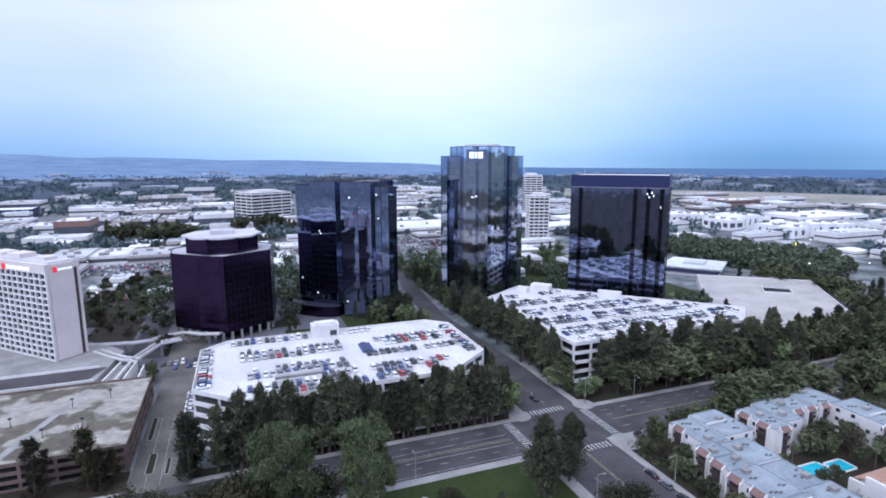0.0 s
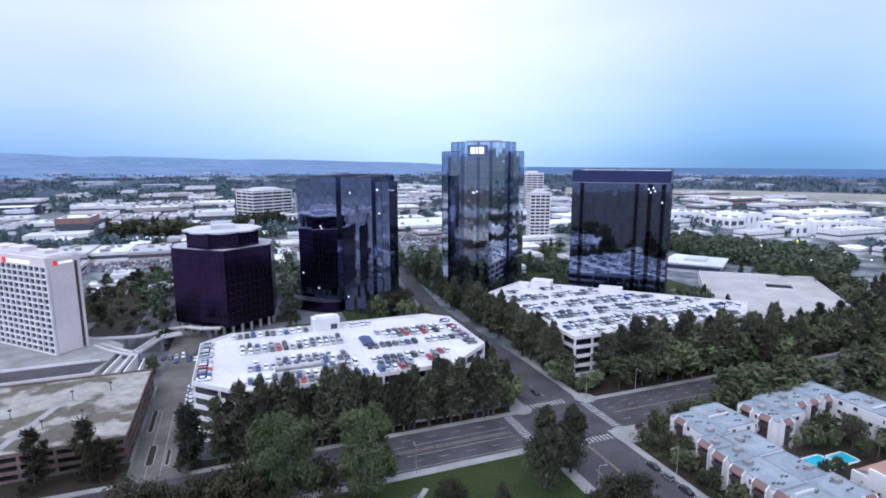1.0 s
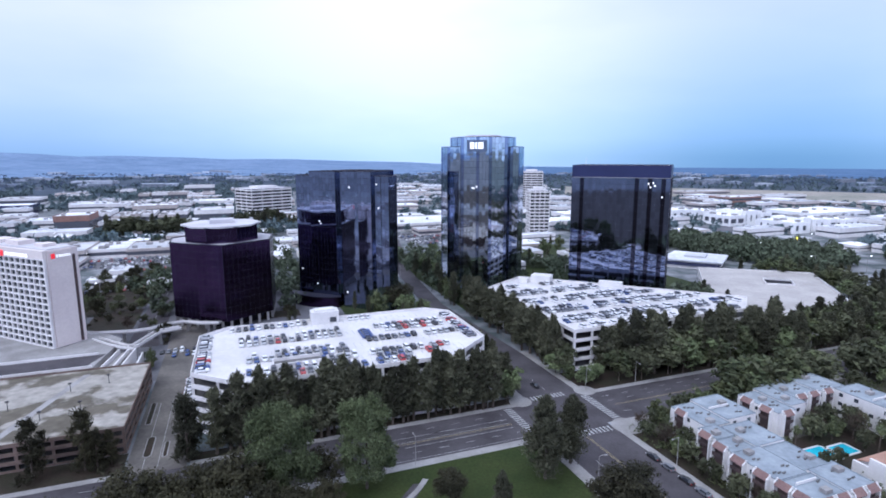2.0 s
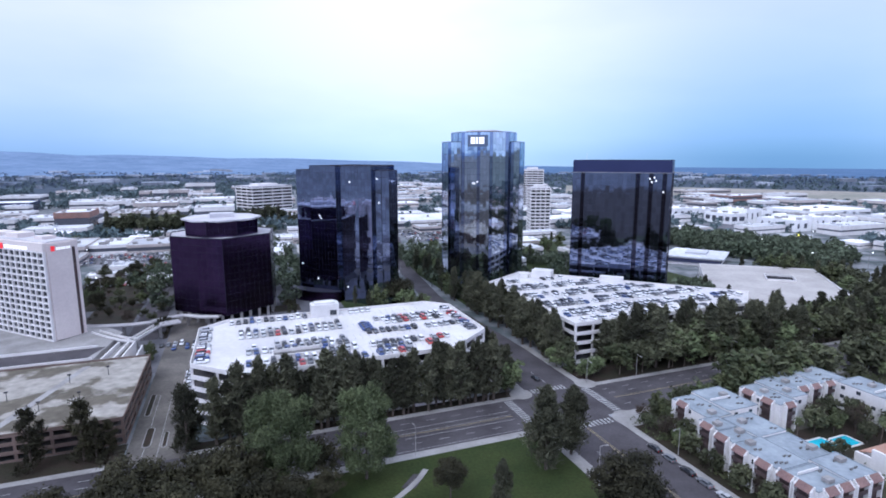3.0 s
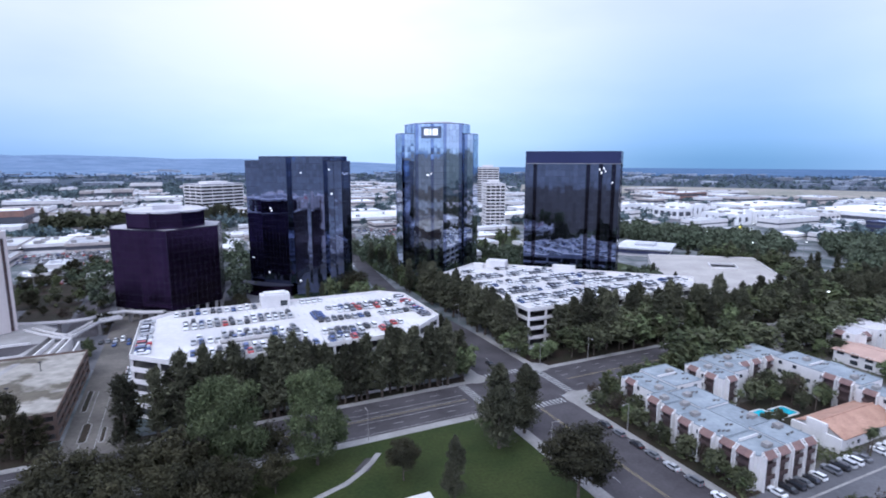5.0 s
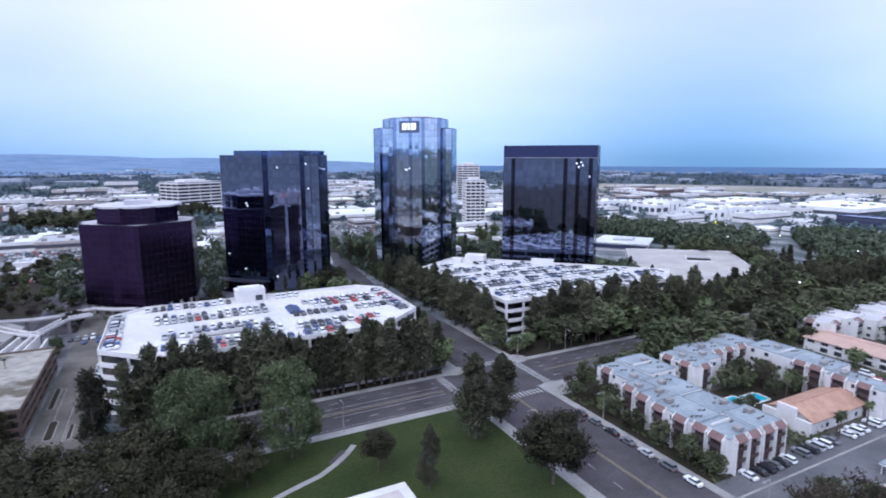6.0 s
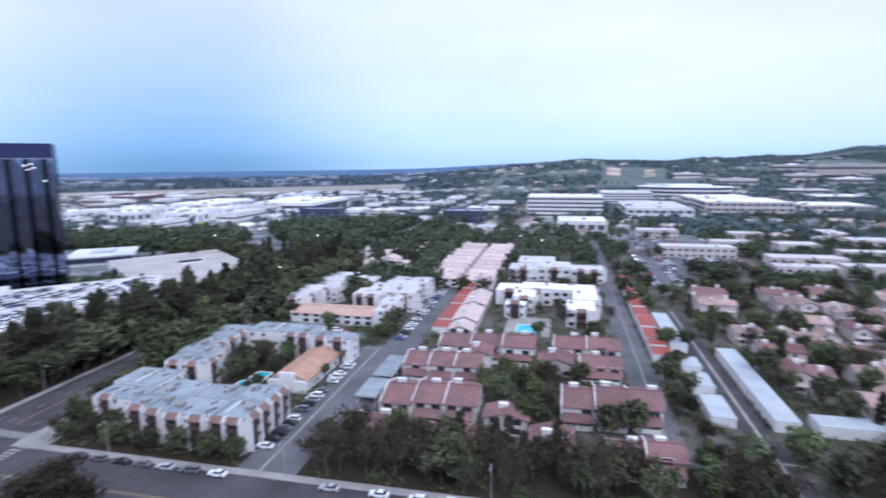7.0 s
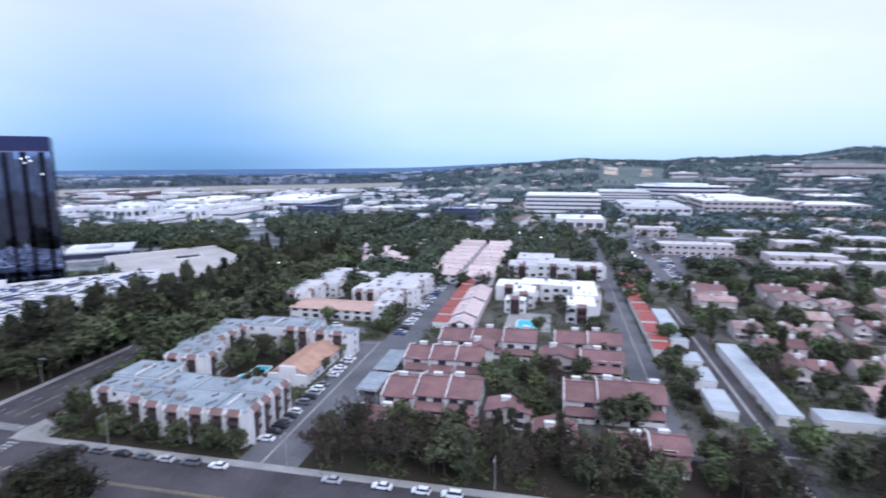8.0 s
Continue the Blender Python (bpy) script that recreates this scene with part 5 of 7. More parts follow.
for u0, u1, rows in ((-202, -144, (300, 305, 316, 321, 333, 338)), (88, 172, (404, 409, 420, 425, 434)), (-228, -152, (355, 360, 372, 377, 388, 393)), (66, 146, (380, 392, 397, 410, 415, 430, 435, 450, 455)),
                     (-155, -95, (112, 118)), (-58, -30, (112, 117)), (-230, -168, (262, 268)), (106, 120, (-62, -57)), (302, 342, (-212, -226, -231, -245, -250, -264, -269, -283)), (238, 298, (-211, -224, -229)), (366, 438, (-206, -219, -224, -238, -243, -256))):
    for v in rows:
        u = u0
        while u < u1:
            if crng.random() < 0.62:
                car_parts(far_lot, u, v + crng.uniform(-0.2, 0.2), 0.07, 90 + crng.choice((0, 180)), crng.choice(PAINTS), crng.choice(KINDS))
            u += 2.8
ob = new("lot_cars", far_lot.mesh("lot_cars", list(CARPAINT.values()) + [WINDOW, TYRE]))
ob.matrix_world = SITE
tagged(ob, "mixed parked cars in far open lots", "car", kind="stuff")
for u, v, h in ((-160, 208, 6), (-150, 214, 5), (-172, 204, 7), (-158, 226, 8), (-166, 236, 8), (-176, 222, 7), (-188, 216, 8), (-143, 200, 6), (-70, 120, 6), (-64, 128, 7), (-90, 118, 5), (-72, 104, 5), (-146, 150, 5), (-150, 162, 6), (-156, 172, 6), (-148, 182, 6)):
    tree("dark" if h > 5 else "mass", u, v, h, wide=1.3)


# ---- palms ----
def palm(u, v, h):
    ob = thing("palm_tree", site(u, v, 0, trng.uniform(0, 360)), "palm with a slim trunk and drooping fronds", "tree", "trees")
    trunk = Geo()
    limb(trunk, (0, 0, -0.1), (0.15, 0.1, h * 0.5), 0.24, 0.17, 8)
    limb(trunk, (0.15, 0.1, h * 0.5), (0.1, 0.25, h), 0.17, 0.15, 8)
    part("trunk", trunk, BARK, ob)
    g = Geo()
    for i in range(46):
        a, up, L = i * 2.399, trng.uniform(-0.5, 1.1), trng.uniform(1.7, 2.6)
        c, s = math.cos(a), math.sin(a)
        px, pz, ang = 0.0, h, up
        for j in range(4):
            nx, nz = px + L / 4 * math.cos(ang), pz + L / 4 * math.sin(ang)
            w0, w1 = 0.36 * (1 - j / 4.6), 0.36 * (1 - (j + 1) / 4.6)
            g.face([(0.1 + px * c - s * w0, 0.25 + px * s + c * w0, pz), (0.1 + px * c + s * w0, 0.25 + px * s - c * w0, pz), (0.1 + nx * c + s * w1, 0.25 + nx * s - c * w1, nz), (0.1 + nx * c - s * w1, 0.25 + nx * s + c * w1, nz)])
            px, pz, ang = nx, nz, ang - 0.42
    part("fronds", g, OLIVE, ob)


for u, v, h in ((61.8, -78.0, 7.5), (76, -78, 7.0), (63, -76.8, 6.0), (50, -47, 8.0), (72, -57, 8.5)):
    palm(u, v, h)

# ---- side street and planting between the hotel and the first tower ----
slab("hotel_side_road", Geo().prism(rect(-158, -144, 130, 330), 0.035, 0.075), ASPHALT, "grey asphalt side street beside the hotel", "road")
cw = thing("crosswalk", site(-151, 208), "white zebra crosswalk painted across the side street", "crosswalk", "crosswalks", "structure")
for i in range(9):
    part("stripe", stripe_b, None, cw, at=Matrix.Translation((-5.8 + i * 1.45, 0, 0.022)))
slab("side_road_marking", Geo().box(-151.2, -151.0, 132, 204, 0.08, 0.1).box(-151.2, -151.0, 213, 328, 0.08, 0.1), PAINT, "white line along the side street", "lane marking")
for nm, p in (("hotel", rect(-184, -160, 160, 206)), ("north", rect(-206, -160, 214, 292)), ("tower", rect(-142, -140, 130, 160)), ("plaza", rect(-96, -74, 158, 172))):
    slab("planting_bed_" + nm, Geo().prism(p, 0.0, 0.078), SOIL, "dark planting bed with shrubs", "planting bed")
    for i in range(int((p[1][0] - p[0][0]) * (p[2][1] - p[1][1]) / 110) + 2):
        uu, vv = trng.uniform(p[0][0] + 1, p[1][0] - 1), trng.uniform(p[0][1] + 1, p[2][1] - 1)
        if not inside(P1, uu, vv):
            tree(trng.choice(("shrub", "shrub", "dark", "bare", "olive")), uu, vv, trng.uniform(2.0, 3.5) if i % 3 else trng.uniform(5, 9), wide=1.3)

for u, v, h, k in ((-20, 150, 18, "round"), (-15, 161, 15, "round"), (-18, 139, 14, "leafy"), (-26, 160, 14, "round"), (23, 196, 17, "pine"), (20, 212, 15, "pine"), (26, 222, 16, "pine"), (19, 232, 18, "pine"), (-14, 176, 13, "pine"), (17, 130, 17, "pine"), (15.5, 146, 18, "pine"), (19, 155, 19, "pine"), (17, 172, 17, "pine"), (24, 150, 17, "pine"), (16, 33, 10, "leafy")):
    tree(k, u, v, h, wide=1.35)


# ---- homes ----
WIN = Geo().box(-0.8, 0.8, -0.02, 0.06, -0.75, 0.75, 0).box(-0.68, 0.68, 0.06, 0.08, -0.63, 0.63, 1).mesh("window", [STUCCO, WINDOW])
WIDEWIN = Geo().box(-1.5, 1.5, -0.02, 0.06, -1.0, 1.0, 0).box(-1.35, 1.35, 0.06, 0.08, -0.85, 0.85, 1).mesh("window", [STUCCO, WINDOW])
VENT = Geo().box(-0.20, 0.20, -0.16, 0.16, 0, 0.30).box(-0.26, 0.26, -0.22, 0.22, 0.30, 0.42).box(0.5, 0.72, -0.1, 0.12, 0, 0.5).mesh("roof_vent", SHADE)
UNIT = Geo().box(-1.1, 1.1, -0.9, 0.9, 0.12, 1.1).box(-0.9, 0.9, -0.7, 0.7, 0, 0.12).mesh("roof_unit", CONCRETE)
hrng = random.Random(21)


def windows_along(ob, a, b, zs, mesh, step=4.2, skip=0.15):
    """Windows on the outside of a wall from a to b (outside on the right)."""
    d = math.hypot(b[0] - a[0], b[1] - a[1])
    turn = math.atan2(b[1] - a[1], b[0] - a[0]) + math.pi
    n = int(d / step)
    for i in range(n):
        s = (i + 0.5) / n
        for z in zs:
            if hrng.random() > skip:
                part("window", mesh, None, ob, at=Matrix.Translation((a[0] + (b[0] - a[0]) * s, a[1] + (b[1] - a[1]) * s, z)) @ Matrix.Rotation(turn, 4, "Z"))


def flat_block(name, label, category, wings, h, wall=STUCCO, roof=ROOFBLUE, storeys=3, group="", vents=5, mesh=WIN, units=1, step=4.2):
    """A flat-roofed building of several wings: walls, parapets, roof, windows, roof vents."""
    ob = thing(name, SITE, label, category, group)
    for k, (u0, u1, v0, v1, *dh) in enumerate(wings):
        top = h + (dh[0] if dh else 0) - 0.04 * k
        p = rect(u0, u1, v0, v1)
        TAKEN.append(rect(u0 - 1.5, u1 + 1.5, v0 - 1.5, v1 + 1.5))
        part("wall", Geo().prism(p, 0, top), wall, ob)
        g = Geo()
        for i in range(4):
            g.wall(p[i], p[(i + 1) % 4], top, top + 0.26, 0.22)
        part("parapet", g, wall if h < 9 else ROOFBLUE if roof is ROOFBLUE else wall, ob)
        part("roof", Geo().prism(inset(p, 0.3), top, top + 0.12), roof, ob)
        zs = [1.7 + i * (h / storeys) for i in range(storeys)]
        for i in (0, 3):
            windows_along(ob, p[i], p[(i + 1) % 4], zs, mesh, step)
        for i in range(vents):
            uu, vv = hrng.uniform(u0 + 2, u1 - 2), hrng.uniform(v0 + 2, v1 - 2)
            for j in range(hrng.randint(1, 3)):
                if uu + j * 1.9 < u1 - 1.5:
                    part("roof_vent", VENT, None, ob, at=Matrix.Translation((uu + j * 1.1, vv - j * 0.5, top + 0.12)))
        for i in range(units):
            part("roof_unit", UNIT, None, ob, at=Matrix.Translation((hrng.uniform(u0 + 2, u1 - 2), hrng.uniform(v0 + 2, v1 - 2), top + 0.12)))
    return ob


def balcony_bay(ob, u, v, side, h, wide=4.4, deep=1.35):
    """A projecting stack of balconies between white fins, under a small tiled lean-to. side: 'w' or 's'."""
    turn = {"w": 90, "s": 180}[side]
    m = Matrix.Translation((u, v, 0)) @ Matrix.Rotation(radians(turn), 4, "Z")
    w = wide / 2
    # back of the recess; its darkness is painted in
    bay = part("balcony_bay", Geo().box(-w + 0.3, w - 0.3, 0.0, 0.35, 0, h - 0.4), SHADE_BRICK, ob, "balcony recess with shade put into its colour", at=m)
    for x in (-w, w - 0.35):
        part("fin", Geo().box(x, x + 0.35, 0.0, deep, 0, h - 0.2).face([(x, deep, h - 0.2), (x + 0.35, deep, h - 0.2), (x + 0.35, 0, h + 0.9), (x, 0, h + 0.9)]).box(x, x + 0.35, 0.0, 0.35, h - 0.2, h + 0.9), STUCCO, bay, "white fin wall")
    for z in (3.0, 6.1):
        part("balcony", Geo().box(-w + 0.35, w - 0.35, 0.3, deep - 0.1, z, z + 0.2).box(-w + 0.35, w - 0.35, deep - 0.25, deep - 0.1, z + 0.2, z + 1.1), SHADE_BRICK, bay, "dark brown balcony front")
    part("tile_roof", Geo().face([(-w + 0.35, deep + 0.2, h - 0.5), (w - 0.35, deep + 0.2, h - 0.5), (w - 0.35, 0, h + 0.75), (-w + 0.35, 0, h + 0.75)]).face([(-w + 0.35, 0, h + 0.55), (w - 0.35, 0, h + 0.55), (w - 0.35, deep + 0.2, h - 0.7), (-w + 0.35, deep + 0.2, h - 0.7)]), mat_fade, bay, "faded terracotta lean-to")


mat_fade = mat("faded_terracotta", (0.215, 0.135, 0.12), (0.165, 0.105, 0.10), 0.3, 2.5, 0.85, bump=0.5, bscale=3, speck=0.2)

apt1 = flat_block("apartment_building", "three-storey white apartment block with a blue-grey flat roof", "apartment building",
                  [(18, 29, -75.4, -66), (29, 39, -75.4, -65, 0.45), (17.4, 28, -66, -52, 0.35), (28, 38.5, -65, -52, -0.3), (18.6, 27, -52, -45), (27, 38, -52, -40, 0.5), (20, 27, -45, -38, 0.3), (24, 33, -38, -23, -0.2), (33, 45, -37, -22, 0.4)], 9.2, STUCCO, vents=3, units=1)
for u, v in ((18.6, -48), (17.4, -55), (17.4, -62), (18, -67.6), (18, -72.4), (24, -28), (20, -41.5)):
    balcony_bay(apt1, u, v, "w", 9.2)
for u in (21.5, 26.5, 32, 37):
    balcony_bay(apt1, u, -75.4, "s", 9.2)
apt2 = flat_block("apartment_building", "white apartment block round a planted courtyard", "apartment building",
                  [(51, 59, -40, -25), (59, 66, -38, -24, 0.5), (66, 79, -33, -20, -0.2), (79, 92, -33, -21, 0.3), (87, 99, -48, -33), (86, 98, -62, -48, 0.45), (84, 92, -78, -62)], 9.4, STUCCO, vents=3, units=1)
for v in (-29, -36):
    balcony_bay(apt2, 51, v, "w", 9.4)
for u in (54.5, 70, 76, 83):
    balcony_bay(apt2, u, -40 if u < 66 else -33, "s", 9.4)
for v in (-53, -58, -66, -73):
    balcony_bay(apt2, 86 if v > -62 else 84, v, "w", 9.4)
# partition walls and low steps on the roofs
for ob, rows, h in ((apt1, ((20, 27, -69), (33, 41, -30)), 9.5), (apt2, ((88, 96, -45),), 9.7)):
    for u0, u1, v in rows:
        part("roof_wall", Geo().box(u0, u1, v, v + 0.3, h, h + 0.7), STUCCO, ob, "low white roof wall")


def gable(g, u0, u1, v0, v1, eave, ridge, axis, over=0.6, m=0, thick=0.25):
    """A pitched roof with thickness; axis: the way its ridge runs."""
    u0, u1, v0, v1 = u0 - over, u1 + over, v0 - over, v1 + over
    if axis == "v":
        c = (u0 + u1) / 2
        prof = [((u0, eave), (c, ridge)), ((c, ridge), (u1, eave))]
        for (a, za), (b, zb) in prof:
            g.face([(a, v0, za), (b, v0, zb), (b, v1, zb), (a, v1, za)][::-1], m)
            g.face([(a, v0, za - thick), (b, v0, zb - thick), (b, v1, zb - thick), (a, v1, za - thick)], m)
            for v in (v0, v1):
                g.face([(a, v, za), (b, v, zb), (b, v, zb - thick), (a, v, za - thick)], m)
        for u in (u0, u1):
            g.face([(u, v0, eave), (u, v1, eave), (u, v1, eave - thick), (u, v0, eave - thick)], m)
    else:
        c = (v0 + v1) / 2
        for (a, za), (b, zb) in (((v0, eave), (c, ridge)), ((c, ridge), (v1, eave))):
            g.face([(u0, a, za), (u1, a, za), (u1, b, zb), (u0, b, zb)], m)
            g.face([(u0, a, za - thick), (u0, b, zb - thick), (u1, b, zb - thick), (u1, a, za - thick)], m)
            for u in (u0, u1):
                g.face([(u, a, za), (u, b, zb), (u, b, zb - thick), (u, a, za - thick)], m)
        for v in (v0, v1):
            g.face([(u0, v, eave), (u1, v, eave), (u1, v, eave - thick), (u0, v, eave - thick)], m)
    return g


def gable_wall(u0, u1, v0, v1, eave, ridge, axis):
    g = Geo()
    k = 0.22
    if axis == "v":
        c = (u0 + u1) / 2
        loop = [(u0, 0), (u1, 0), (u1, eave - k), (c, ridge - k), (u0, eave - k)]
        g.face([(u, v0, z) for u, z in loop]).face([(u, v1, z) for u, z in loop][::-1])
        g.face([(u0, v1, 0), (u0, v0, 0), (u0, v0, eave - k), (u0, v1, eave - k)]).face([(u1, v0, 0), (u1, v1, 0), (u1, v1, eave - k), (u1, v0, eave - k)])
    else:
        c = (v0 + v1) / 2
        loop = [(v0, 0), (v1, 0), (v1, eave - k), (c, ridge - k), (v0, eave - k)]
        g.face([(u1, v, z) for v, z in loop]).face([(u0, v, z) for v, z in loop][::-1])
        g.face([(u0, v0, 0), (u1, v0, 0), (u1, v0, eave - k), (u0, v0, eave - k)]).face([(u1, v1, 0), (u0, v1, 0), (u0, v1, eave - k), (u1, v1, eave - k)])
    return g


def house(u0, u1, v0, v1, eave, ridge, axis, roof, wall, label, name="townhouse", group="townhouses", chimneys=1, storeys=2, wins=True):
    ob = thing(name, SITE, label, "house", group)
    TAKEN.append(rect(u0 - 1, u1 + 1, v0 - 1, v1 + 1))
    part("wall", gable_wall(u0, u1, v0, v1, eave, ridge, axis), wall, ob)
    part("roof", gable(Geo(), u0, u1, v0, v1, eave, ridge, axis), roof, ob, "tiled pitched roof")
    cap = Geo()
    if axis == "v":
        cap.box((u0 + u1) / 2 - 0.2, (u0 + u1) / 2 + 0.2, v0 - 0.55, v1 + 0.55, ridge - 0.06, ridge + 0.14)
    else:
        cap.box(u0 - 0.55, u1 + 0.55, (v0 + v1) / 2 - 0.2, (v0 + v1) / 2 + 0.2, ridge - 0.06, ridge + 0.14)
    part("ridge_cap", cap, roof, ob)
    for i in range(chimneys):
        if axis == "v":
            cu, cv = (u0 + u1) / 2 + hrng.uniform(0.8, 2.0), hrng.uniform(v0 + 2, v1 - 2)
        else:
            cu, cv = hrng.uniform(u0 + 2, u1 - 2), (v0 + v1) / 2 + hrng.uniform(0.8, 2.0)
        part("chimney", Geo().box(cu - 0.6, cu + 0.6, cv - 1.2, cv + 1.2, eave - 1, ridge + 0.7).box(cu - 0.75, cu + 0.75, cv - 1.35, cv + 1.35, ridge + 0.7, ridge + 0.95), STUCCO, ob, "white chimney")
    if name == "townhouse" and axis == "v" and u0 < 200:  # white party wall that stands above the roof
        c = (u0 + u1) / 2
        wall_line = Geo()
        for (a, za), (b, zb) in (((u0 - 0.7, eave), (c, ridge)), ((c, ridge), (u1 + 0.7, eave))):
            wall_line.face([(a, v1 - 0.16, za + 0.5), (b, v1 - 0.16, zb + 0.5), (b, v1 + 0.16, zb + 0.5), (a, v1 + 0.16, za + 0.5)])
            for v in (v1 - 0.16, v1 + 0.16):
                wall_line.face([(a, v, za - 0.6), (b, v, zb - 0.6), (b, v, zb + 0.5), (a, v, za + 0.5)])
        wall_line.box(u0 - 0.75, u0 - 0.02, v1 - 0.17, v1 + 0.17, 0, eave + 0.4)
        part("party_wall", wall_line, STUCCO, ob, "white party wall above the roof")
        mid = (v0 + v1) / 2
        lean = Geo().face([(u0 - 3.6, v0 + 0.4, 2.5), (u0, v0 + 0.4, 3.7), (u0, v1 - 0.5, 3.7), (u0 - 3.6, v1 - 0.5, 2.5)][::-1]).face([(u0 - 3.6, v0 + 0.4, 2.3), (u0, v0 + 0.4, 3.5), (u0, v1 - 0.5, 3.5), (u0 - 3.6, v1 - 0.5, 2.3)])
        for k in (v0 + 0.4, v1 - 0.5):
            lean.face([(u0 - 3.6, k, 2.3), (u0, k, 3.5), (u0, k, 3.7), (u0 - 3.6, k, 2.5)])
        lean.face([(u0 - 3.6, v0 + 0.4, 2.3), (u0 - 3.6, v1 - 0.5, 2.3), (u0 - 3.6, v1 - 0.5, 2.5), (u0 - 3.6, v0 + 0.4, 2.5)])
        part("porch_roof", lean, roof, ob, "lean-to tile roof over the porch")
        part("porch", Geo().box(u0 - 3.3, u0 - 3.05, v0 + 0.6, v1 - 0.7, 0.0, 1.4).box(u0 - 3.3, u0 - 3.0, mid - 0.2, mid + 0.2, 1.4, 2.4).box(u0 - 3.3, u0, v0 + 0.6, v0 + 0.85, 0, 2.5), wall, ob, "pale porch")
    if wins:
        p = rect(u0, u1, v0, v1)
        for i in (0, 2, 3) if u0 < 120 else (3,):
            windows_along(ob, p[i], p[(i + 1) % 4], [1.6, 4.3][:storeys], WIDEWIN if i == 3 else WIN, 4.6, 0.2)
    return ob


def terrace(u0, u1, v0, v1, count, eave, ridge, roof, wall, label, jog=1.2, name="townhouse"):
    """A row of joined houses along v that step in and out; each is a house of its own."""
    w = (v1 - v0) / count
    for i in range(count):
        du, dz = hrng.uniform(-jog, jog), hrng.uniform(-0.6, 0.6)
        house(u0 + du, u1 + du, v0 + i * w + 0.05, v0 + (i + 1) * w - 0.05, eave + dz, ridge + dz, "v", roof, wall, label, name)


ML, PL, BL = "two-storey townhouse with a faded clay tile roof", "pale townhouse with a light pink tile roof", "tan townhouse with a brown shingle roof"
terrace(45, 62, -131, -103, 3, 5.6, 8.2, MAUVE, STUCCO, ML)
terrace(52, 67, -183, -155, 3, 5.8, 8.4, MAUVE, STUCCO, ML)
house(30, 39, -116, -99, 4.2, 6.2, "v", MAUVE, CREAM, ML)
terrace(29, 39, -184, -166, 2, 4.2, 6.2, MAUVE, CREAM, ML)
house(41, 49, -146, -134, 5.0, 6.8, "u", MAUVE, CREAM, ML)
house(33, 41, -158, -147, 3.6, 5.4, "u", MAUVE, CREAM, ML)
house(31, 38, -132, -121, 3.4, 5.0, "u", MAUVE, CREAM, ML)
terrace(75, 89, -128, -101, 3, 5.4, 7.8, MAUVE, STUCCO, ML)
terrace(96, 111, -145, -109, 3, 5.8, 8.2, MAUVE, STUCCO, ML)
house(86, 96, -130, -122, 6.2, 8.0, "u", MAUVE, STUCCO, ML)
terrace(101, 114, -176, -152, 2, 5.8, 8.4, MAUVE, STUCCO, ML)
house(86, 97, -160, -147, 4.6, 6.6, "u", MAUVE, CREAM, ML)
house(85, 97, -175, -161, 4.8, 7.0, "v", MAUVE, STUCCO, ML)
for u0, u1, v0, v1 in ((160, 186, -118, -107), (132, 156, -118, -107), (118, 128, -118, -108)):
    house(u0, u1, v0, v1, 4.6, 6.8, "u", PINKROOF, CREAM, PL)
for i in range(9):
    house(214 + i * 15, 228 + i * 15, -94, -75 + hrng.uniform(-1, 1), 5.4, 8.0, "v", PINKROOF, STUCCO, PL)
    house(212 + i * 15, 226 + i * 15, -115 + hrng.uniform(-1, 1), -99, 5.4, 8.0, "v", PINKROOF, STUCCO, PL)
for u0, v0 in ((233, -38), (248, -28), (250, -52), (268, -40), (272, -20), (288, -54), (292, -34), (306, -16), (312, -46), (330, -30), (334, -56), (230, -60)):
    house(u0, u0 + 13, v0, v0 + 14, 5.4, 7.8, hrng.choice("uv"), PINKROOF, STUCCO, PL)
def cluster(u0, u1, v0, v1, roof, wall, label):
    """A block of small joined houses with ridges that turn and step."""
    long_u = u1 - u0 > v1 - v0
    a, b = (u0, u1) if long_u else (v0, v1)
    n = max(2, round((b - a) / 7.5))
    for i in range(n):
        s0, s1, j = a + (b - a) * i / n + 0.05, a + (b - a) * (i + 1) / n - 0.05, hrng.uniform(-1.6, 1.6)
        e = 4.9 + hrng.uniform(-0.7, 0.7)
        box = (s0, s1, v0 + j, v1 + j) if long_u else (u0 + j, u1 + j, s0, s1)
        ax = hrng.choice("uv")
        ob = thing("townhouse", SITE, label, "house", "townhouses")
        TAKEN.append(rect(box[0] - 0.5, box[1] + 0.5, box[2] - 0.5, box[3] + 0.5))
        part("wall", gable_wall(*box, e, e + 1.9, ax), wall, ob)
        part("roof", gable(Geo(), *box, e, e + 1.9, ax, 0.4), roof, ob, "pitched roof")
        cu, cv = hrng.uniform(box[0] + 1, box[1] - 1), hrng.uniform(box[2] + 1, box[3] - 1)
        part("chimney", Geo().box(cu - 0.5, cu + 0.5, cv - 0.9, cv + 0.9, e - 0.5, e + 2.6), STUCCO, ob, "white chimney")
        part("porch", Geo().box(box[0] - 2.2, box[0], box[2] + 0.8, box[3] - 0.8, 2.5, 2.75).box(box[0] - 2.2, box[0] - 2.0, box[2] + 0.8, box[3] - 0.8, 0, 1.1), wall, ob, "pale porch")
        for z in (1.5, 4.0):
            part("window", WIN, None, ob, at=Matrix.Translation((box[0], (box[2] + box[3]) / 2, z)) @ Matrix.Rotation(radians(90), 4, "Z"))


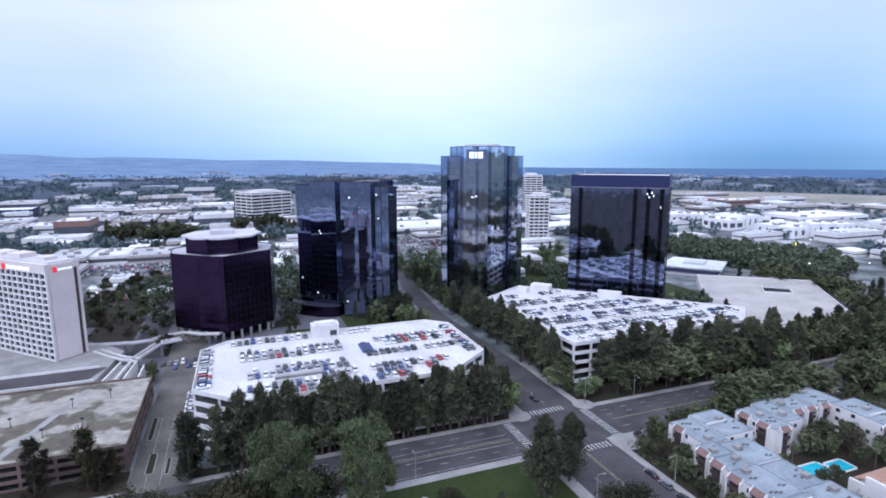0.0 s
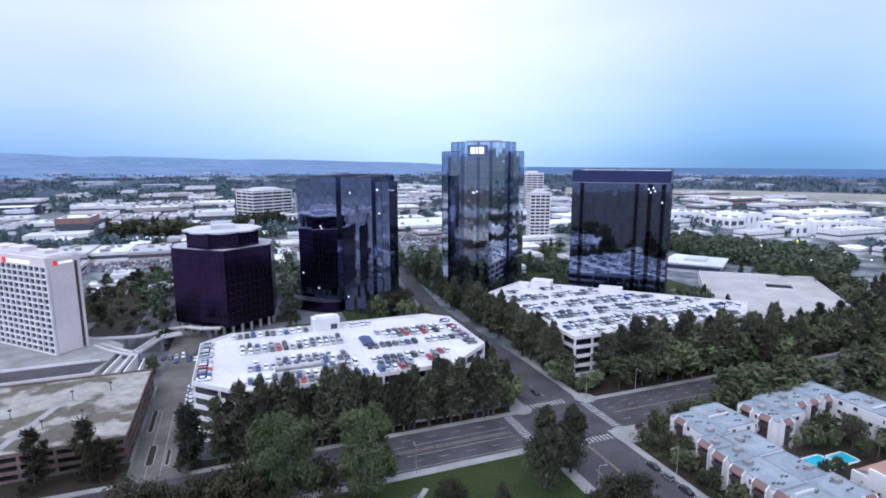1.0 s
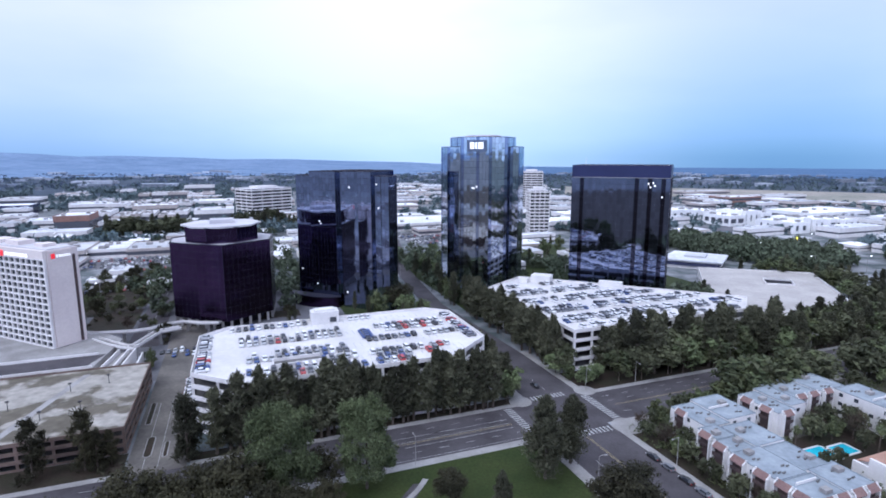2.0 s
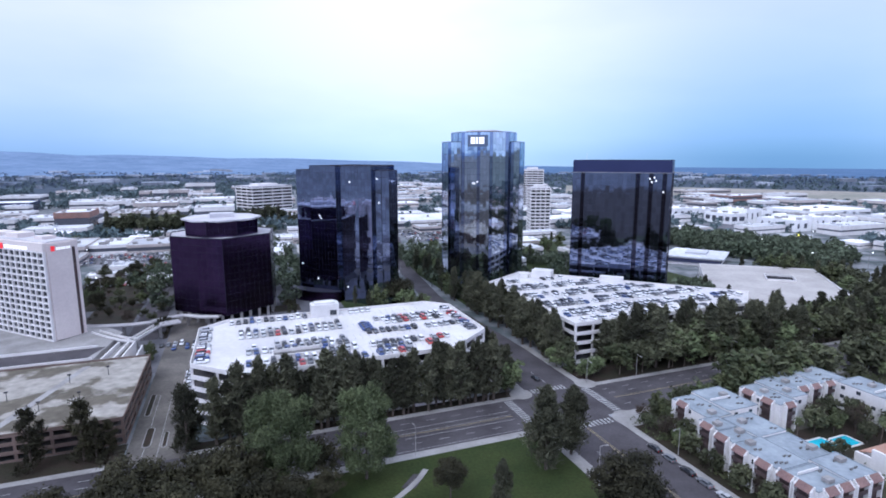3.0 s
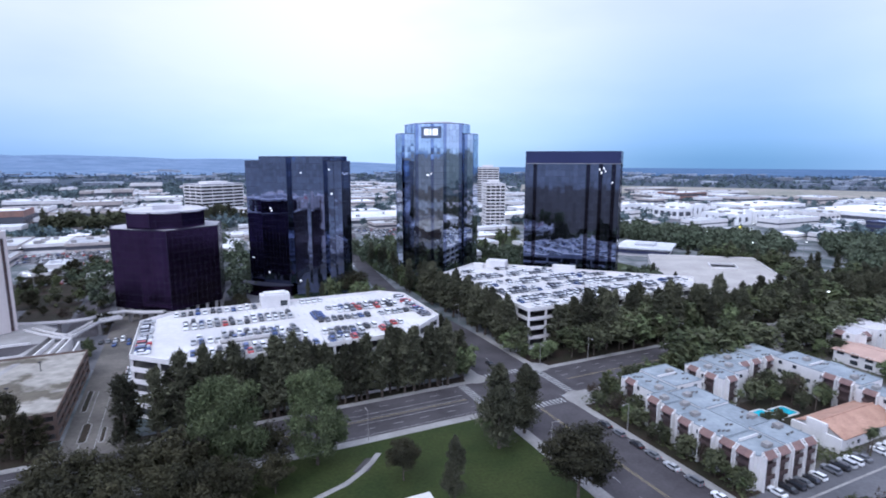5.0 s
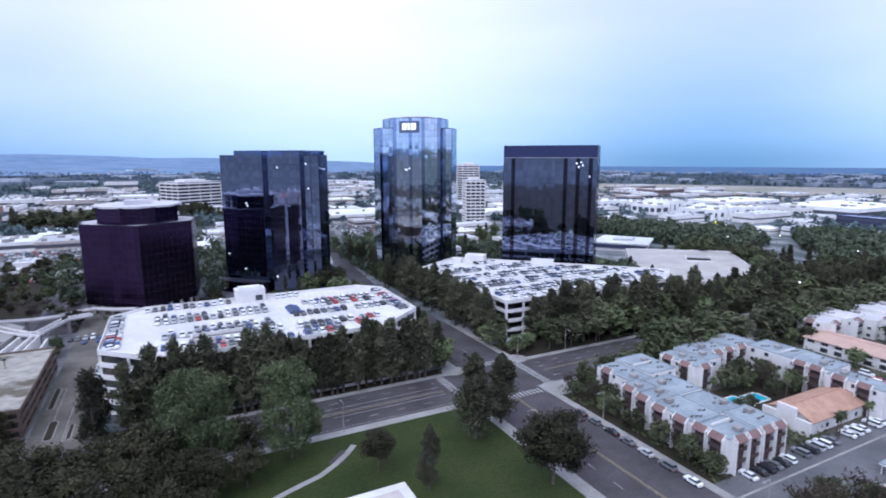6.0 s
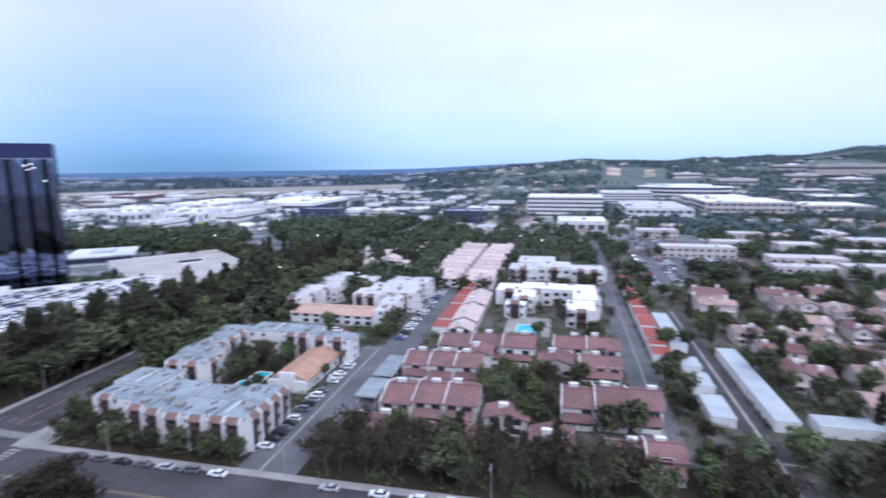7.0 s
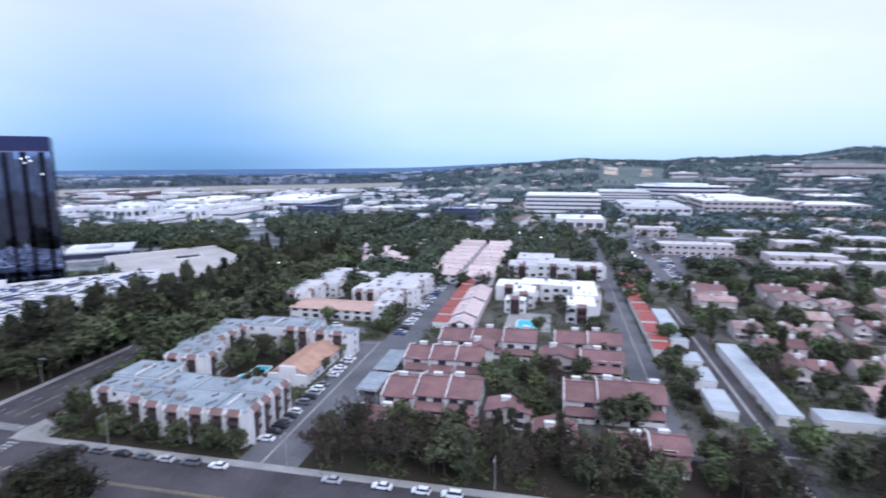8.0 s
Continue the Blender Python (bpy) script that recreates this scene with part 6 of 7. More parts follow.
for u0, u1, v0, v1 in ((178, 200, -236, -219), (206, 222, -240, -224), (186, 200, -275, -258), (206, 222, -276, -258), (214, 232, -300, -282), (176, 190, -290, -277), (156, 170, -268, -250), (134, 144, -236, -224), (132, 142, -262, -240),
                       (112, 122, -242, -226), (90, 102, -242, -227), (70, 82, -254, -242), (116, 128, -264, -248), (110, 124, -286, -268), (146, 158, -292, -272), (78, 90, -276, -256), (168, 182, -310, -294), (184, 204, -332, -312),
                       (206, 226, -332, -312), (140, 160, -314, -296), (94, 106, -268, -250), (60, 74, -276, -262), (44, 58, -256, -240), (40, 54, -282, -266), (88, 104, -300, -284), (64, 80, -302, -286), (120, 134, -310, -292)):
    dark_roof = hrng.random() < 0.3
    cluster(u0, u1, v0, v1, MAUVE if dark_roof else BROWNROOF, CREAM, "tan townhouse with a faded clay tile roof" if dark_roof else BL)
# larger flat white blocks among the townhouses
FW = "flat-roofed white condominium with deep terraces"
condo_a = flat_block("condominium", FW, "apartment building", [(184, 198, -172, -150), (182, 196, -150, -134, 0.8), (180, 197, -134, -121, -0.4), (164, 184, -172, -160, 0.5), (146, 164, -170, -157), (166, 182, -142, -131, 0.3), (156, 166, -138, -128, -1.5)], 8.2, roof=mat("bright_white_roof", (0.82, 0.82, 0.84), (0.76, 0.76, 0.78), 0.1, 1.0, 0.8, speck=0.05), storeys=2, mesh=WIDEWIN, vents=2)
condo_b = flat_block("condominium", FW, "apartment building", [(240, 256, -180, -160), (243, 262, -160, -140, 0.7), (240, 258, -140, -122, -0.5), (262, 285, -150, -126)], 8.2, roof=ROOFGREY, storeys=2, mesh=WIDEWIN, vents=2)
for u, v, side in ((182, -142, "w"), (180, -128, "w"), (146, -163.5, "w"), (156, -133, "w"), (166, -136.5, "w"), (174, -172, "s"), (155, -170, "s"), (191, -172, "s"), (174, -142, "s")):
    balcony_bay(condo_a, u, v, side, 8.2, 5.2, 2.0)
for u, v, side in ((240, -174, "w"), (240, -166, "w"), (243, -150, "w"), (240, -131, "w"), (248, -180, "s")):
    balcony_bay(condo_b, u, v, side, 8.2, 5.2, 2.0)
WC = "white stepped apartment block of three storeys"
white_block = flat_block("apartment_building", WC, "apartment building", [(141, 153, -31, -20), (153, 166, -33, -19, 0.8), (166, 178, -38, -24, -0.5), (178, 192, -36, -17, 0.9), (192, 204, -37, -20), (186, 201, -52, -37, -0.8), (152, 166, -66, -52, 0.4), (156, 170, -83, -66, 1.2), (170, 184, -80, -54, -0.6), (184, 197, -83, -60, 0.5), (138, 152, -79, -71, 0.9), (126, 138, -79, -72)], 9.0, roof=ROOFGREY, vents=2)
for u, v, side in ((141, -25.5, "w"), (152, -56, "w"), (152, -62, "w"), (156, -71, "w"), (156, -78, "w"), (147, -31, "s"), (160, -33, "s"), (172, -38, "s"), (132, -79, "s"), (145, -79, "s"), (163, -83, "s"), (177, -80, "s"), (190, -83, "s")):
    balcony_bay(white_block, u, v, side, 9.0, 4.4, 2.2)
ob = house(129, 146, -71, -30, 5.0, 6.6, "v", mat("peach_tiles", (0.48, 0.325, 0.265), (0.41, 0.28, 0.235), 0.2, 2.0, 0.85, bump=0.4, speck=0.12), STUCCO, "long white annex with a peach tile roof", "annex", "", 0)
ob = house(57, 87, -73.5, -61, 4.0, 6.8, "u", TERRACOTTA, STUCCO, "white clubhouse with an orange tile roof", "clubhouse", "", 0, 1)
for u in (54.8, 87.4):
    part("gable_screen", Geo().box(u, u + 0.8, -74.2, -60.4, 0, 4.3).box(u, u + 0.8, -70, -64.6, 4.3, 7.0), STUCCO, ob, "white gable screen")
for u0, u1, v0, v1 in ((346, 362, -284, -230), (306, 322, -342, -294), (438, 452, -332, -304), (405, 425, -420, -388), (446, 480, -404, -388), (272, 284, -322, -286), (280, 292, -356, -328), (380, 394, -306, -268), (448, 466, -262, -225), (262, 274, -372, -352), (372, 390, -352, -322), (340, 352, -392, -352)):
    flat_block("apartment_building", "pale low apartment block with flat roofs", "apartment building", [(u0, u1, v0, v1)], 8.5, CREAM, ROOFGREY, 2, "", 2, WIDEWIN, 1, 5.0)

# ---- yards, lots, lanes, pools ----
for name, poly, m_, lab in (
    ("parking_lot_a", rect(11.7, 104, -99.5, -75.6), LOT, "dark asphalt parking lot with a pale seam"), ("parking_lot_b", rect(104, 228, -98, -83.5), LOT, "grey asphalt parking lot behind the homes"),
    ("parking_lot_c", rect(100, 120, -72, -36), LOT, "grey asphalt yard between the blocks"), ("lane_a", rect(11.7, 420, -187.5, -177), LOT, "grey asphalt lane between homes"),
    ("lane_b", rect(11.7, 182, -212, -204), ASPHALT, "dark asphalt lane with a pale gutter"), ("drive_a", rect(104, 260, -12, 10), LOT, "asphalt driveway off the avenue"),
    ("parking_lot_d", rect(236, 300, -238, -206), LOT, "grey asphalt parking lot among the homes"), ("parking_lot_e", rect(300, 343, -290, -206), LOT, "grey asphalt parking lot among the homes"), ("parking_lot_f", rect(364, 440, -264, -200), LOT, "grey asphalt parking lot among the homes"),
    ("courtyard_a", rect(46, 86, -60, -41), SOIL, "planted courtyard with dark soil"), ("courtyard_b", rect(130, 158, -150, -130), CONCRETE, "pale paved pool terrace"), ("lane_c", rect(205, 350, -98.6, -94.6), LOT, "narrow lane between two rows of homes")):
    if name != "drive_a":
        slab(name, Geo().prism(poly, 0.0, 0.07), m_, lab, "pavement")
        TAKEN.append(poly)
slab("dirt_drive", Geo().prism(rect(13, 44, -206.5, -197), 0.0, 0.06), mat("dry_soil", (0.20, 0.15, 0.125), (0.15, 0.115, 0.10), 0.2, 2.0, 0.95), "bare brown earth strip beside the lane", "ground")
slab("lot_seam", Geo().box(11.7, 104, -83.2, -82.6, 0.07, 0.1).box(101, 101.5, -82, -70, 0.07, 0.1), CONCRETE, "pale concrete gutter across the lot", "gutter")
slab("lane_gutter", Geo().box(20, 182, -208.6, -207.6, 0.07, 0.1).box(40, 41, -214, -200, 0.07, 0.095), CONCRETE, "pale concrete gutter along the lane", "gutter")
slab("lane_gutter_b", Geo().box(30, 300, -183.2, -182.8, 0.07, 0.1), CONCRETE, "thin pale gutter along the lane", "gutter")
for u, v, w, d in ((57, -50.5, 8, 7), (66, -51, 7, 5), (140, -140, 11, 9)):
    ob = thing("swimming_pool", site(u, v, 0.07), "small turquoise swimming pool with a pale rim", "swimming pool")
    g = Geo()
    p = rect(-w / 2, w / 2, -d / 2, d / 2)
    for i in range(4):
        g.wall(p[i], p[(i + 1) % 4], 0, 0.18, -0.6)
    part("rim", g, PRECAST, ob)
    part("water", Geo().prism(p, 0, 0.08), POOL, ob, "turquoise water")
    TAKEN.append(rect(u - w / 2 - 1, u + w / 2 + 1, v - d / 2 - 1, v + d / 2 + 1))


def carport(u0, u1, v0, v1, z, roof, label, back=None):
    ob = thing("carport", SITE, label, "carport", "carports")
    TAKEN.append(rect(u0, u1, v0, v1))
    part("roof", Geo().prism(rect(u0, u1, v0, v1), z, z + 0.18), roof, ob)
    part("fascia", Geo().wall((u0, v0), (u1, v0), z - 0.35, z, 0.1).wall((u0, v1), (u0, v0), z - 0.35, z, 0.1), PRECAST, ob, "pale fascia")
    post = Geo().box(-0.09, 0.09, -0.09, 0.09, 0, z).mesh("post", PRECAST)
    n = max(2, int((u1 - u0) / 6))
    for i in range(n + 1):
        for v in (v0 + 0.6, v1 - 0.6):
            part("post", post, None, ob, at=Matrix.Translation((u0 + 0.4 + (u1 - u0 - 0.8) * i / n, v, 0)))
    if back:
        part("back_wall", Geo().box(u0, u1, v1 - 0.25, v1 - 0.05, 0, z), STUCCO, ob)
        for u in (u0, u1 - 0.2):
            part("end_wall", Geo().box(u, u + 0.2, v0 + 0.2, v1 - 0.25, 0, z - 0.36), STUCCO, ob, "white end wall")
    return ob


for i, (u0, u1) in enumerate(((126, 137), (138.5, 150), (152, 166), (167.5, 182), (185, 200), (202, 217))):
    carport(u0, u1, -106, -99.2, 2.9 + 0.35 * (i % 2), REDROOF, "long carport with a red roof", True)
for i, (u0, u1) in enumerate(((108, 117), (118.5, 126), (129, 142), (144, 160), (163, 176), (178, 190), (193, 206), (208, 222), (240, 252))):
    carport(u0, u1, -195.5, -188.6, 3.0 + 0.4 * (i % 2), REDROOF, "white-walled carport with a red roof", True)
for u0, u1 in ((58, 74), (80, 93), (98, 108), (120, 134), (138, 168)):
    carport(u0, u1, -203.3, -196.6, 2.8, WHITEMETAL, "pale metal carport beside the lane", True)
carport(58, 119, -219.6, -212.8, 3.2, WHITEMETAL, "very long pale carport beside the lane", True)
carport(57, 64.5, -241.5, -223.5, 3.2, WHITEMETAL, "pale garage row with a metal roof", True)
for u0, u1 in ((52, 66), (69, 88)):
    carport(u0, u1, -99, -92, 2.9, ROOFBLUE, "grey flat carport in the parking lot")
carport(101, 119, -40, -35, 2.8, ROOFBLUE, "grey flat carport behind the apartments")

# ---- more cars ----
KERB, LOTC = "at the street kerb", "in the open lot"
for v, paint, kind in ((-53, "grey", "sedan"), (-59.5, "silver", "sedan"), (-66.5, "grey", "suv"), (-74, "white", "sedan"), (-103, "silver", "sedan"), (-115, "white", "sedan"), (-124, "white", "hatch"), (-131, "white", "suv"), (-47, "black", "sedan"), (-40, "grey", "hatch"), (-34, "black", "sedan")):
    car(7.8, v, 0.055, 90, paint, kind, KERB, "cars along the street")
car(1.0, 24, 0.055, -90, "black", "sedan", "in the street lane", "cars along the street")
for u, paint, kind in ((22, "white", "sedan"), (26, "black", "sedan"), (29, "black", "suv"), (32, "grey", "sedan"), (35, "black", "hatch"), (38, "white", "hatch"), (44, "grey", "suv"), (48, "black", "suv"), (51, "silver", "suv"), (54, "white", "suv"), (58, "grey", "sedan"), (66, "white", "sedan"), (69.5, "white", "suv"), (73, "white", "sedan"), (79, "white", "suv"), (82, "white", "sedan")):
    car(u, -78.4 if u < 42 else -78.0, 0.07, 90 + crng.uniform(-3, 3), paint, kind, LOTC, "cars in the parking lot")
car_row(54, 86, -95.6, 0.07, 90, LOTC, "cars in the parking lot", 0.55)
car_row(106, 124, -88, 0.07, 90, LOTC, "cars in the parking lot", 0.5)
car_row(128, 216, -87.6, 0.07, 90, LOTC, "cars in the parking lot", 0.5)
car_row(102, 119, -48, 0.07, 90, LOTC, "cars in the parking lot", 0.5)
for v in (62, 66, 70, 75, 79):
    car(-125.6, v, 0.05, crng.uniform(-4, 4), crng.choice(("white", "silver", "white", "black")), "sedan", KERB, "cars along the street")

# ---- garden trees ----
for u, v, k, h in ((15.5, -40, "mass", 8), (14.5, -49, "mass", 7.5), (15, -58, "mass", 8), (14.5, -67, "mass", 8.5), (15, -74.5, "mass", 7), (14, -24, "dark", 7), (16, -30, "bare", 8), (14.5, -37, "olive", 6.5), (17, -34, "leafy", 6), (14, -46, "shrub", 3), (15.5, -50, "olive", 5), (14, -57, "dark", 5.5), (16, -63, "bare", 7), (14, -66, "olive", 6), (15, -74, "leafy", 6.5), (14, -72.5, "olive", 7), (16, -95.5, "bare", 11), (21, -97.5, "bare", 10), (26, -95, "dark", 9), (14, -99.5, "bare", 12), (31, -98, "bare", 10), (24, -17, "olive", 9), (33, -17.5, "dark", 10), (39, -15.5, "olive", 9), (16, -19, "bare", 7), (20, -26, "olive", 8), (21, -33, "dark", 8), (22, -18, "dark", 7), (28, -17, "dark", 6), (40, -18, "dark", 6),
                   (62, -44, "dark", 10), (68, -46, "olive", 9), (73, -40, "dark", 10), (78, -46, "dark", 10), (71, -54, "dark", 8), (80, -55, "olive", 9), (66, -41, "bare", 9), (75, -48, "bare", 10), (83, -42, "dark", 9), (77, -38, "olive", 8), (84, -52, "dark", 8), (49.5, -57, "dark", 7), (56, -56, "dark", 6), (48, -30, "round", 6), (49, -45, "dark", 5),
                   (104, -30, "dark", 8), (110, -28, "olive", 7), (130, -24, "leafy", 8), (118, -80, "leafy", 8), (112, -79, "olive", 8)):
    tree(k, u, v, h)
for i in range(70):
    v = -87 - i * 1.75 + trng.uniform(-0.8, 0.8)
    if not (-190 < v < -176 or -214 < v < -203 or -100 < v < -84):
        u = trng.uniform(13, 29)
        if is_free(u, v):
            tree(trng.choice(("bare", "bare", "bare", "slim", "dark", "bare")), u, v, trng.uniform(9, 14), wide=trng.uniform(0.75, 1.0))
for i in range(36):
    v = -216 - i * 3.6
    tree(trng.choice(("bare", "dark", "round", "dark")), trng.uniform(13, 36), v + trng.uniform(-1, 1), trng.uniform(8, 13))
for u, v in ((66, -137), (70, -142), (64, -147), (75, -139), (79, -146), (58, -139), (62, -133), (83, -136), (74, -150), (56, -150), (52, -141), (69, -130), (46, -150)):
    tree(trng.choice(("leafy", "dark", "olive", "round")), u, v, trng.uniform(8, 12))
for u, v, h in ((27, -225, 19), (107, -231, 14), (33, -243, 15), (131, -214, 13), (62, -240, 12), (150, -247, 13), (29, -139, 11), (200, -250, 13), (172, -214, 12)):
    tree("pine", u, v, h, wide=1.3)
for u in range(46, 110, 6):
    if trng.random() < 0.75:
        tree(trng.choice(("leafy", "dark", "round")), u + trng.uniform(-2, 2), -192 + trng.uniform(-1.5, 1.5), trng.uniform(5, 8))
count = 0
while count < 70:
    u, v = trng.uniform(40, 235), trng.uniform(-335, -216)
    if is_free(u, v):
        tree(trng.choice(("olive", "leafy", "dark", "mass", "bare")), u, v, trng.uniform(7, 12))
        count += 1
count = 0
while count < 205:
    u, v = (trng.uniform(16, 250), trng.uniform(-330, -12)) if count < 155 else (trng.uniform(250, 420), trng.uniform(-420, -12))
    if is_free(u, v) and not (v > -84 and u < 104) and v < -12:
        tree(trng.choice(("leafy", "mass", "olive", "mass", "bare", "mass", "dark")), u, v, trng.uniform(6.5, 12.5), wide=1.15)
        count += 1


# ---- further town ----
frng = random.Random(77)
BAND = mat("window_band", (0.09, 0.095, 0.115), None, 0.5, 3.0, 0.2, spec=0.5)
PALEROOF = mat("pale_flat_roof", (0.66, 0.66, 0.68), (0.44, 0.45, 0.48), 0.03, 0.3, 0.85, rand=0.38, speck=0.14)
BEIGE = mat("beige_wall", (0.48, 0.43, 0.40), (0.40, 0.36, 0.34), 0.1, 1.0, 0.9, rand=0.2)
REDBROWN = mat("red_brown_wall", (0.28, 0.16, 0.13), (0.22, 0.14, 0.12), 0.1, 1.0, 0.9)
WHITEWALL = mat("fresh_white_wall", (0.80, 0.80, 0.80), (0.72, 0.72, 0.73), 0.1, 1.0, 0.85, speck=0.05)
WHITEROOF = mat("white_roof_sheet", (0.84, 0.84, 0.85), (0.74, 0.74, 0.76), 0.04, 0.4, 0.8, speck=0.06)
SLATE = mat("slate_blue_glass", (0.05, 0.055, 0.11), (0.06, 0.065, 0.12), 0.1, 1.0, 0.2, spec=0.5)


def commercial(u0, u1, v0, v1, h, label="low white commercial building with a flat roof", wall=PRECAST, roof=PALEROOF, bands=1, fins=False, name="commercial_building", units=2, pier=1.2):
    """A flat commercial building: walls, recessed window bands, parapet, roof and roof units."""
    ob = thing(name, SITE, label, "commercial building", "commercial buildings")
    TAKEN.append(rect(u0 - 2, u1 + 2, v0 - 2, v1 + 2))
    st, body, band = h / bands, Geo(), Geo()
    for j in range(bands):
        z = j * st
        band.prism(inset(rect(u0, u1, v0, v1), 0.5), z + st * 0.28, z + st * 0.72)
        body.prism(rect(u0, u1, v0, v1), z + (0.0 if j == 0 else -st * 0.28), z + st * 0.28)
    body.prism(rect(u0, u1, v0, v1), h - st * 0.28, h)
    if fins:
        n = max(1, int((v1 - v0) / 9))
        for i in range(n + 1):
            v = v0 + (v1 - v0) * i / n
            body.box(u0 - 0.3, u0 + 0.6, v - pier, v + pier, 0, h)
        n = max(1, int((u1 - u0) / 9))
        for i in range(n + 1):
            u = u0 + (u1 - u0) * i / n
            body.box(u - pier, u + pier, v0 - 0.3, v0 + 0.6, 0, h)
    part("window_band", band, BAND, ob, "dark window band")
    part("wall", body, wall, ob)
    part("roof", Geo().prism(inset(rect(u0, u1, v0, v1), 0.4), h, h + 0.15), roof, ob)
    p, g = rect(u0, u1, v0, v1), Geo()
    for i in range(4):
        g.wall(p[i], p[(i + 1) % 4], h, h + 0.7, 0.4)
    part("parapet", g, wall, ob)
    plant = Geo()
    for i in range(units):
        cu, cv, s = frng.uniform(u0 + 4, u1 - 4), frng.uniform(v0 + 4, v1 - 4), frng.uniform(1.2, 3.0)
        top = h + frng.uniform(1.4, 2.8)
        if u0 < 500:
            part("roof_unit", Geo().box(cu - s, cu + s, cv - s, cv + s, h + 0.15, top), CONCRETE, ob, "grey roof unit")
        else:
            plant.box(cu - s, cu + s, cv - s, cv + s, h + 0.15, top)
    if units and u0 >= 500:
        tagged(part("roof_unit", plant, CONCRETE, ob), "grey roof units", kind="stuff")
    return ob


def commercial_row(u0, u1, v0, v1, h, n, label, wall=PRECAST, other=BEIGE, roofs=(), bands=1, fins=False):
    """A long commercial front of n joined buildings that differ in height, depth and tone."""
    cuts = [u0] + sorted(u0 + (u1 - u0) * (i + frng.uniform(-0.25, 0.25)) / n for i in range(1, n)) + [u1]
    for a, b in zip(cuts, cuts[1:]):
        commercial(a, b - frng.choice((0.3, 0.3, 5.0)), v0 + frng.uniform(0, 12), v1 - frng.uniform(0, 14), h * frng.uniform(0.6, 1.05), label, frng.choice((wall, wall, other)), frng.choice(roofs or (PALEROOF, ROOFGREY, PALEROOF)), bands, fins or wall is WHITEWALL, units=5, pier=frng.choice((1.6, 2.6, 3.2)) if wall is WHITEWALL else 1.2)


def shed(u0, u1, v0, v1, h, wall):
    """A plain far block: wall with a window band, roof with a low rim."""
    ob = thing("warehouse", SITE, "low pale warehouse with a flat roof", "warehouse", "warehouses")
    TAKEN.append(rect(u0 - 2, u1 + 2, v0 - 2, v1 + 2))
    p = rect(u0, u1, v0, v1)
    part("wall", Geo().prism(p, 0, h * 0.38).prism(inset(p, 0.4), h * 0.38, h * 0.56, 1).prism(p, h * 0.56, h), [wall, BAND], ob)
    g = Geo().prism(inset(rect(u0, u1, v0, v1), 0.3), h, h + 0.3)
    for i in range(3):
        cu, cv, s = frng.uniform(u0 + 4, u1 - 4), frng.uniform(v0 + 4, v1 - 4), frng.uniform(1.0, 2.6)
        g.box(cu - s, cu + s, cv - s, cv + s, h + 0.3, h + 2.0)
    part("roof", g, PALEROOF, ob)


# low office with a wide roof, beside the third garage
ob = thing("office_pavilion", SITE, "low white office with a wide thin roof", "office")
TAKEN.append(rect(212, 286, 156, 224))
part("wall", Geo().prism([(222, 197), (248, 165), (278, 187), (256, 217)], 0, 6.2), PRECAST, ob)
part("window_band", Geo().prism([(222.6, 195), (247, 164.8), (248.4, 164.4), (277, 186), (276, 187.6), (248, 166.6), (223.4, 197)], 2.4, 5.0), SLATE, ob, "dark window band")
part("roof", Geo().prism([(219, 197), (248, 161), (282, 186.5), (257, 221)], 6.2, 7.3), PALEROOF, ob, "wide pale roof")
part("penthouse", Geo().prism([(240, 193), (250, 181), (264, 191), (254, 203)], 7.3, 9.0), PALEROOF, ob)

# long white row east of the towers
commercial_row(467, 590, 445, 520, 14, 4, "long white store with a flat roof", wall=WHITEWALL, other=WHITEWALL, roofs=(WHITEROOF,))
commercial_row(492, 568, 366, 420, 18, 3, "white building with tall dark window strips", fins=True, wall=WHITEWALL, other=WHITEWALL, roofs=(WHITEROOF,))
commercial_row(500, 610, 292, 350, 21, 5, "white stepped building with tall dark window strips", fins=True, wall=WHITEWALL, other=WHITEWALL, roofs=(WHITEROOF,))
commercial(615, 642, 255, 300, 13, "white commercial building with a flat roof", fins=True, units=3)
commercial(645, 780, 205, 300, 15, "very long white warehouse", WHITEWALL, WHITEROOF, units=8)
commercial(612, 730, 352, 420, 14, "white warehouse with a pale roof", WHITEWALL, WHITEROOF, units=5)
commercial(560, 585, 128, 184, 14, "slate blue office with a flat roof", SLATE, SLATE, 3)
commercial(535, 572, -58, -15, 16, "slate blue office with a dark flat roof", SLATE, SLATE, 3)
commercial(620, 650, -70, -30, 13, "white commercial building with a flat roof", units=2)
commercial(650, 665, 40, 92, 9, "low white commercial building", units=1)
commercial(756, 775, -80, -40, 12, "small white commercial building", units=1)
commercial(735, 813, 591, 640, 16, "long red-brown commercial building", REDBROWN, PALEROOF, 2, units=3)
commercial(690, 731, 613, 660, 12, "small tan commercial building", BEIGE, PALEROOF, 2, units=2)
commercial(902, 1017, 652, 700, 10, "long pale commercial building", units=3)
commercial(875, 1006, 833, 880, 9, "long tan airfield hangar", BEIGE, PALEROOF, 1, units=2)
# brown row and pale runway-side sheds
for u0, v0, w, d in ((800, 720, 60, 60), (846, 570, 60, 60), (880, 490, 40, 60), (640, 560, 30, 40), (610, 640, 40, 50)):
    commercial(u0, u0 + w, v0, v0 + d, 9, "low tan commercial building", BEIGE, PALEROOF, 1, units=1)
# white banded parking structure and offices to the east
commercial(640, 705, -206, -109, 27, "white parking structure with dark level bands", PRECAST, PALEROOF, 5, units=2)
commercial(853, 930, -300, -219, 21, "white parking structure with dark level bands", PRECAST, PALEROOF, 5, units=1)
commercial(482, 532, -199, -150, 12, "low white office with dark columns", PRECAST, PALEROOF, 1, True, units=1)
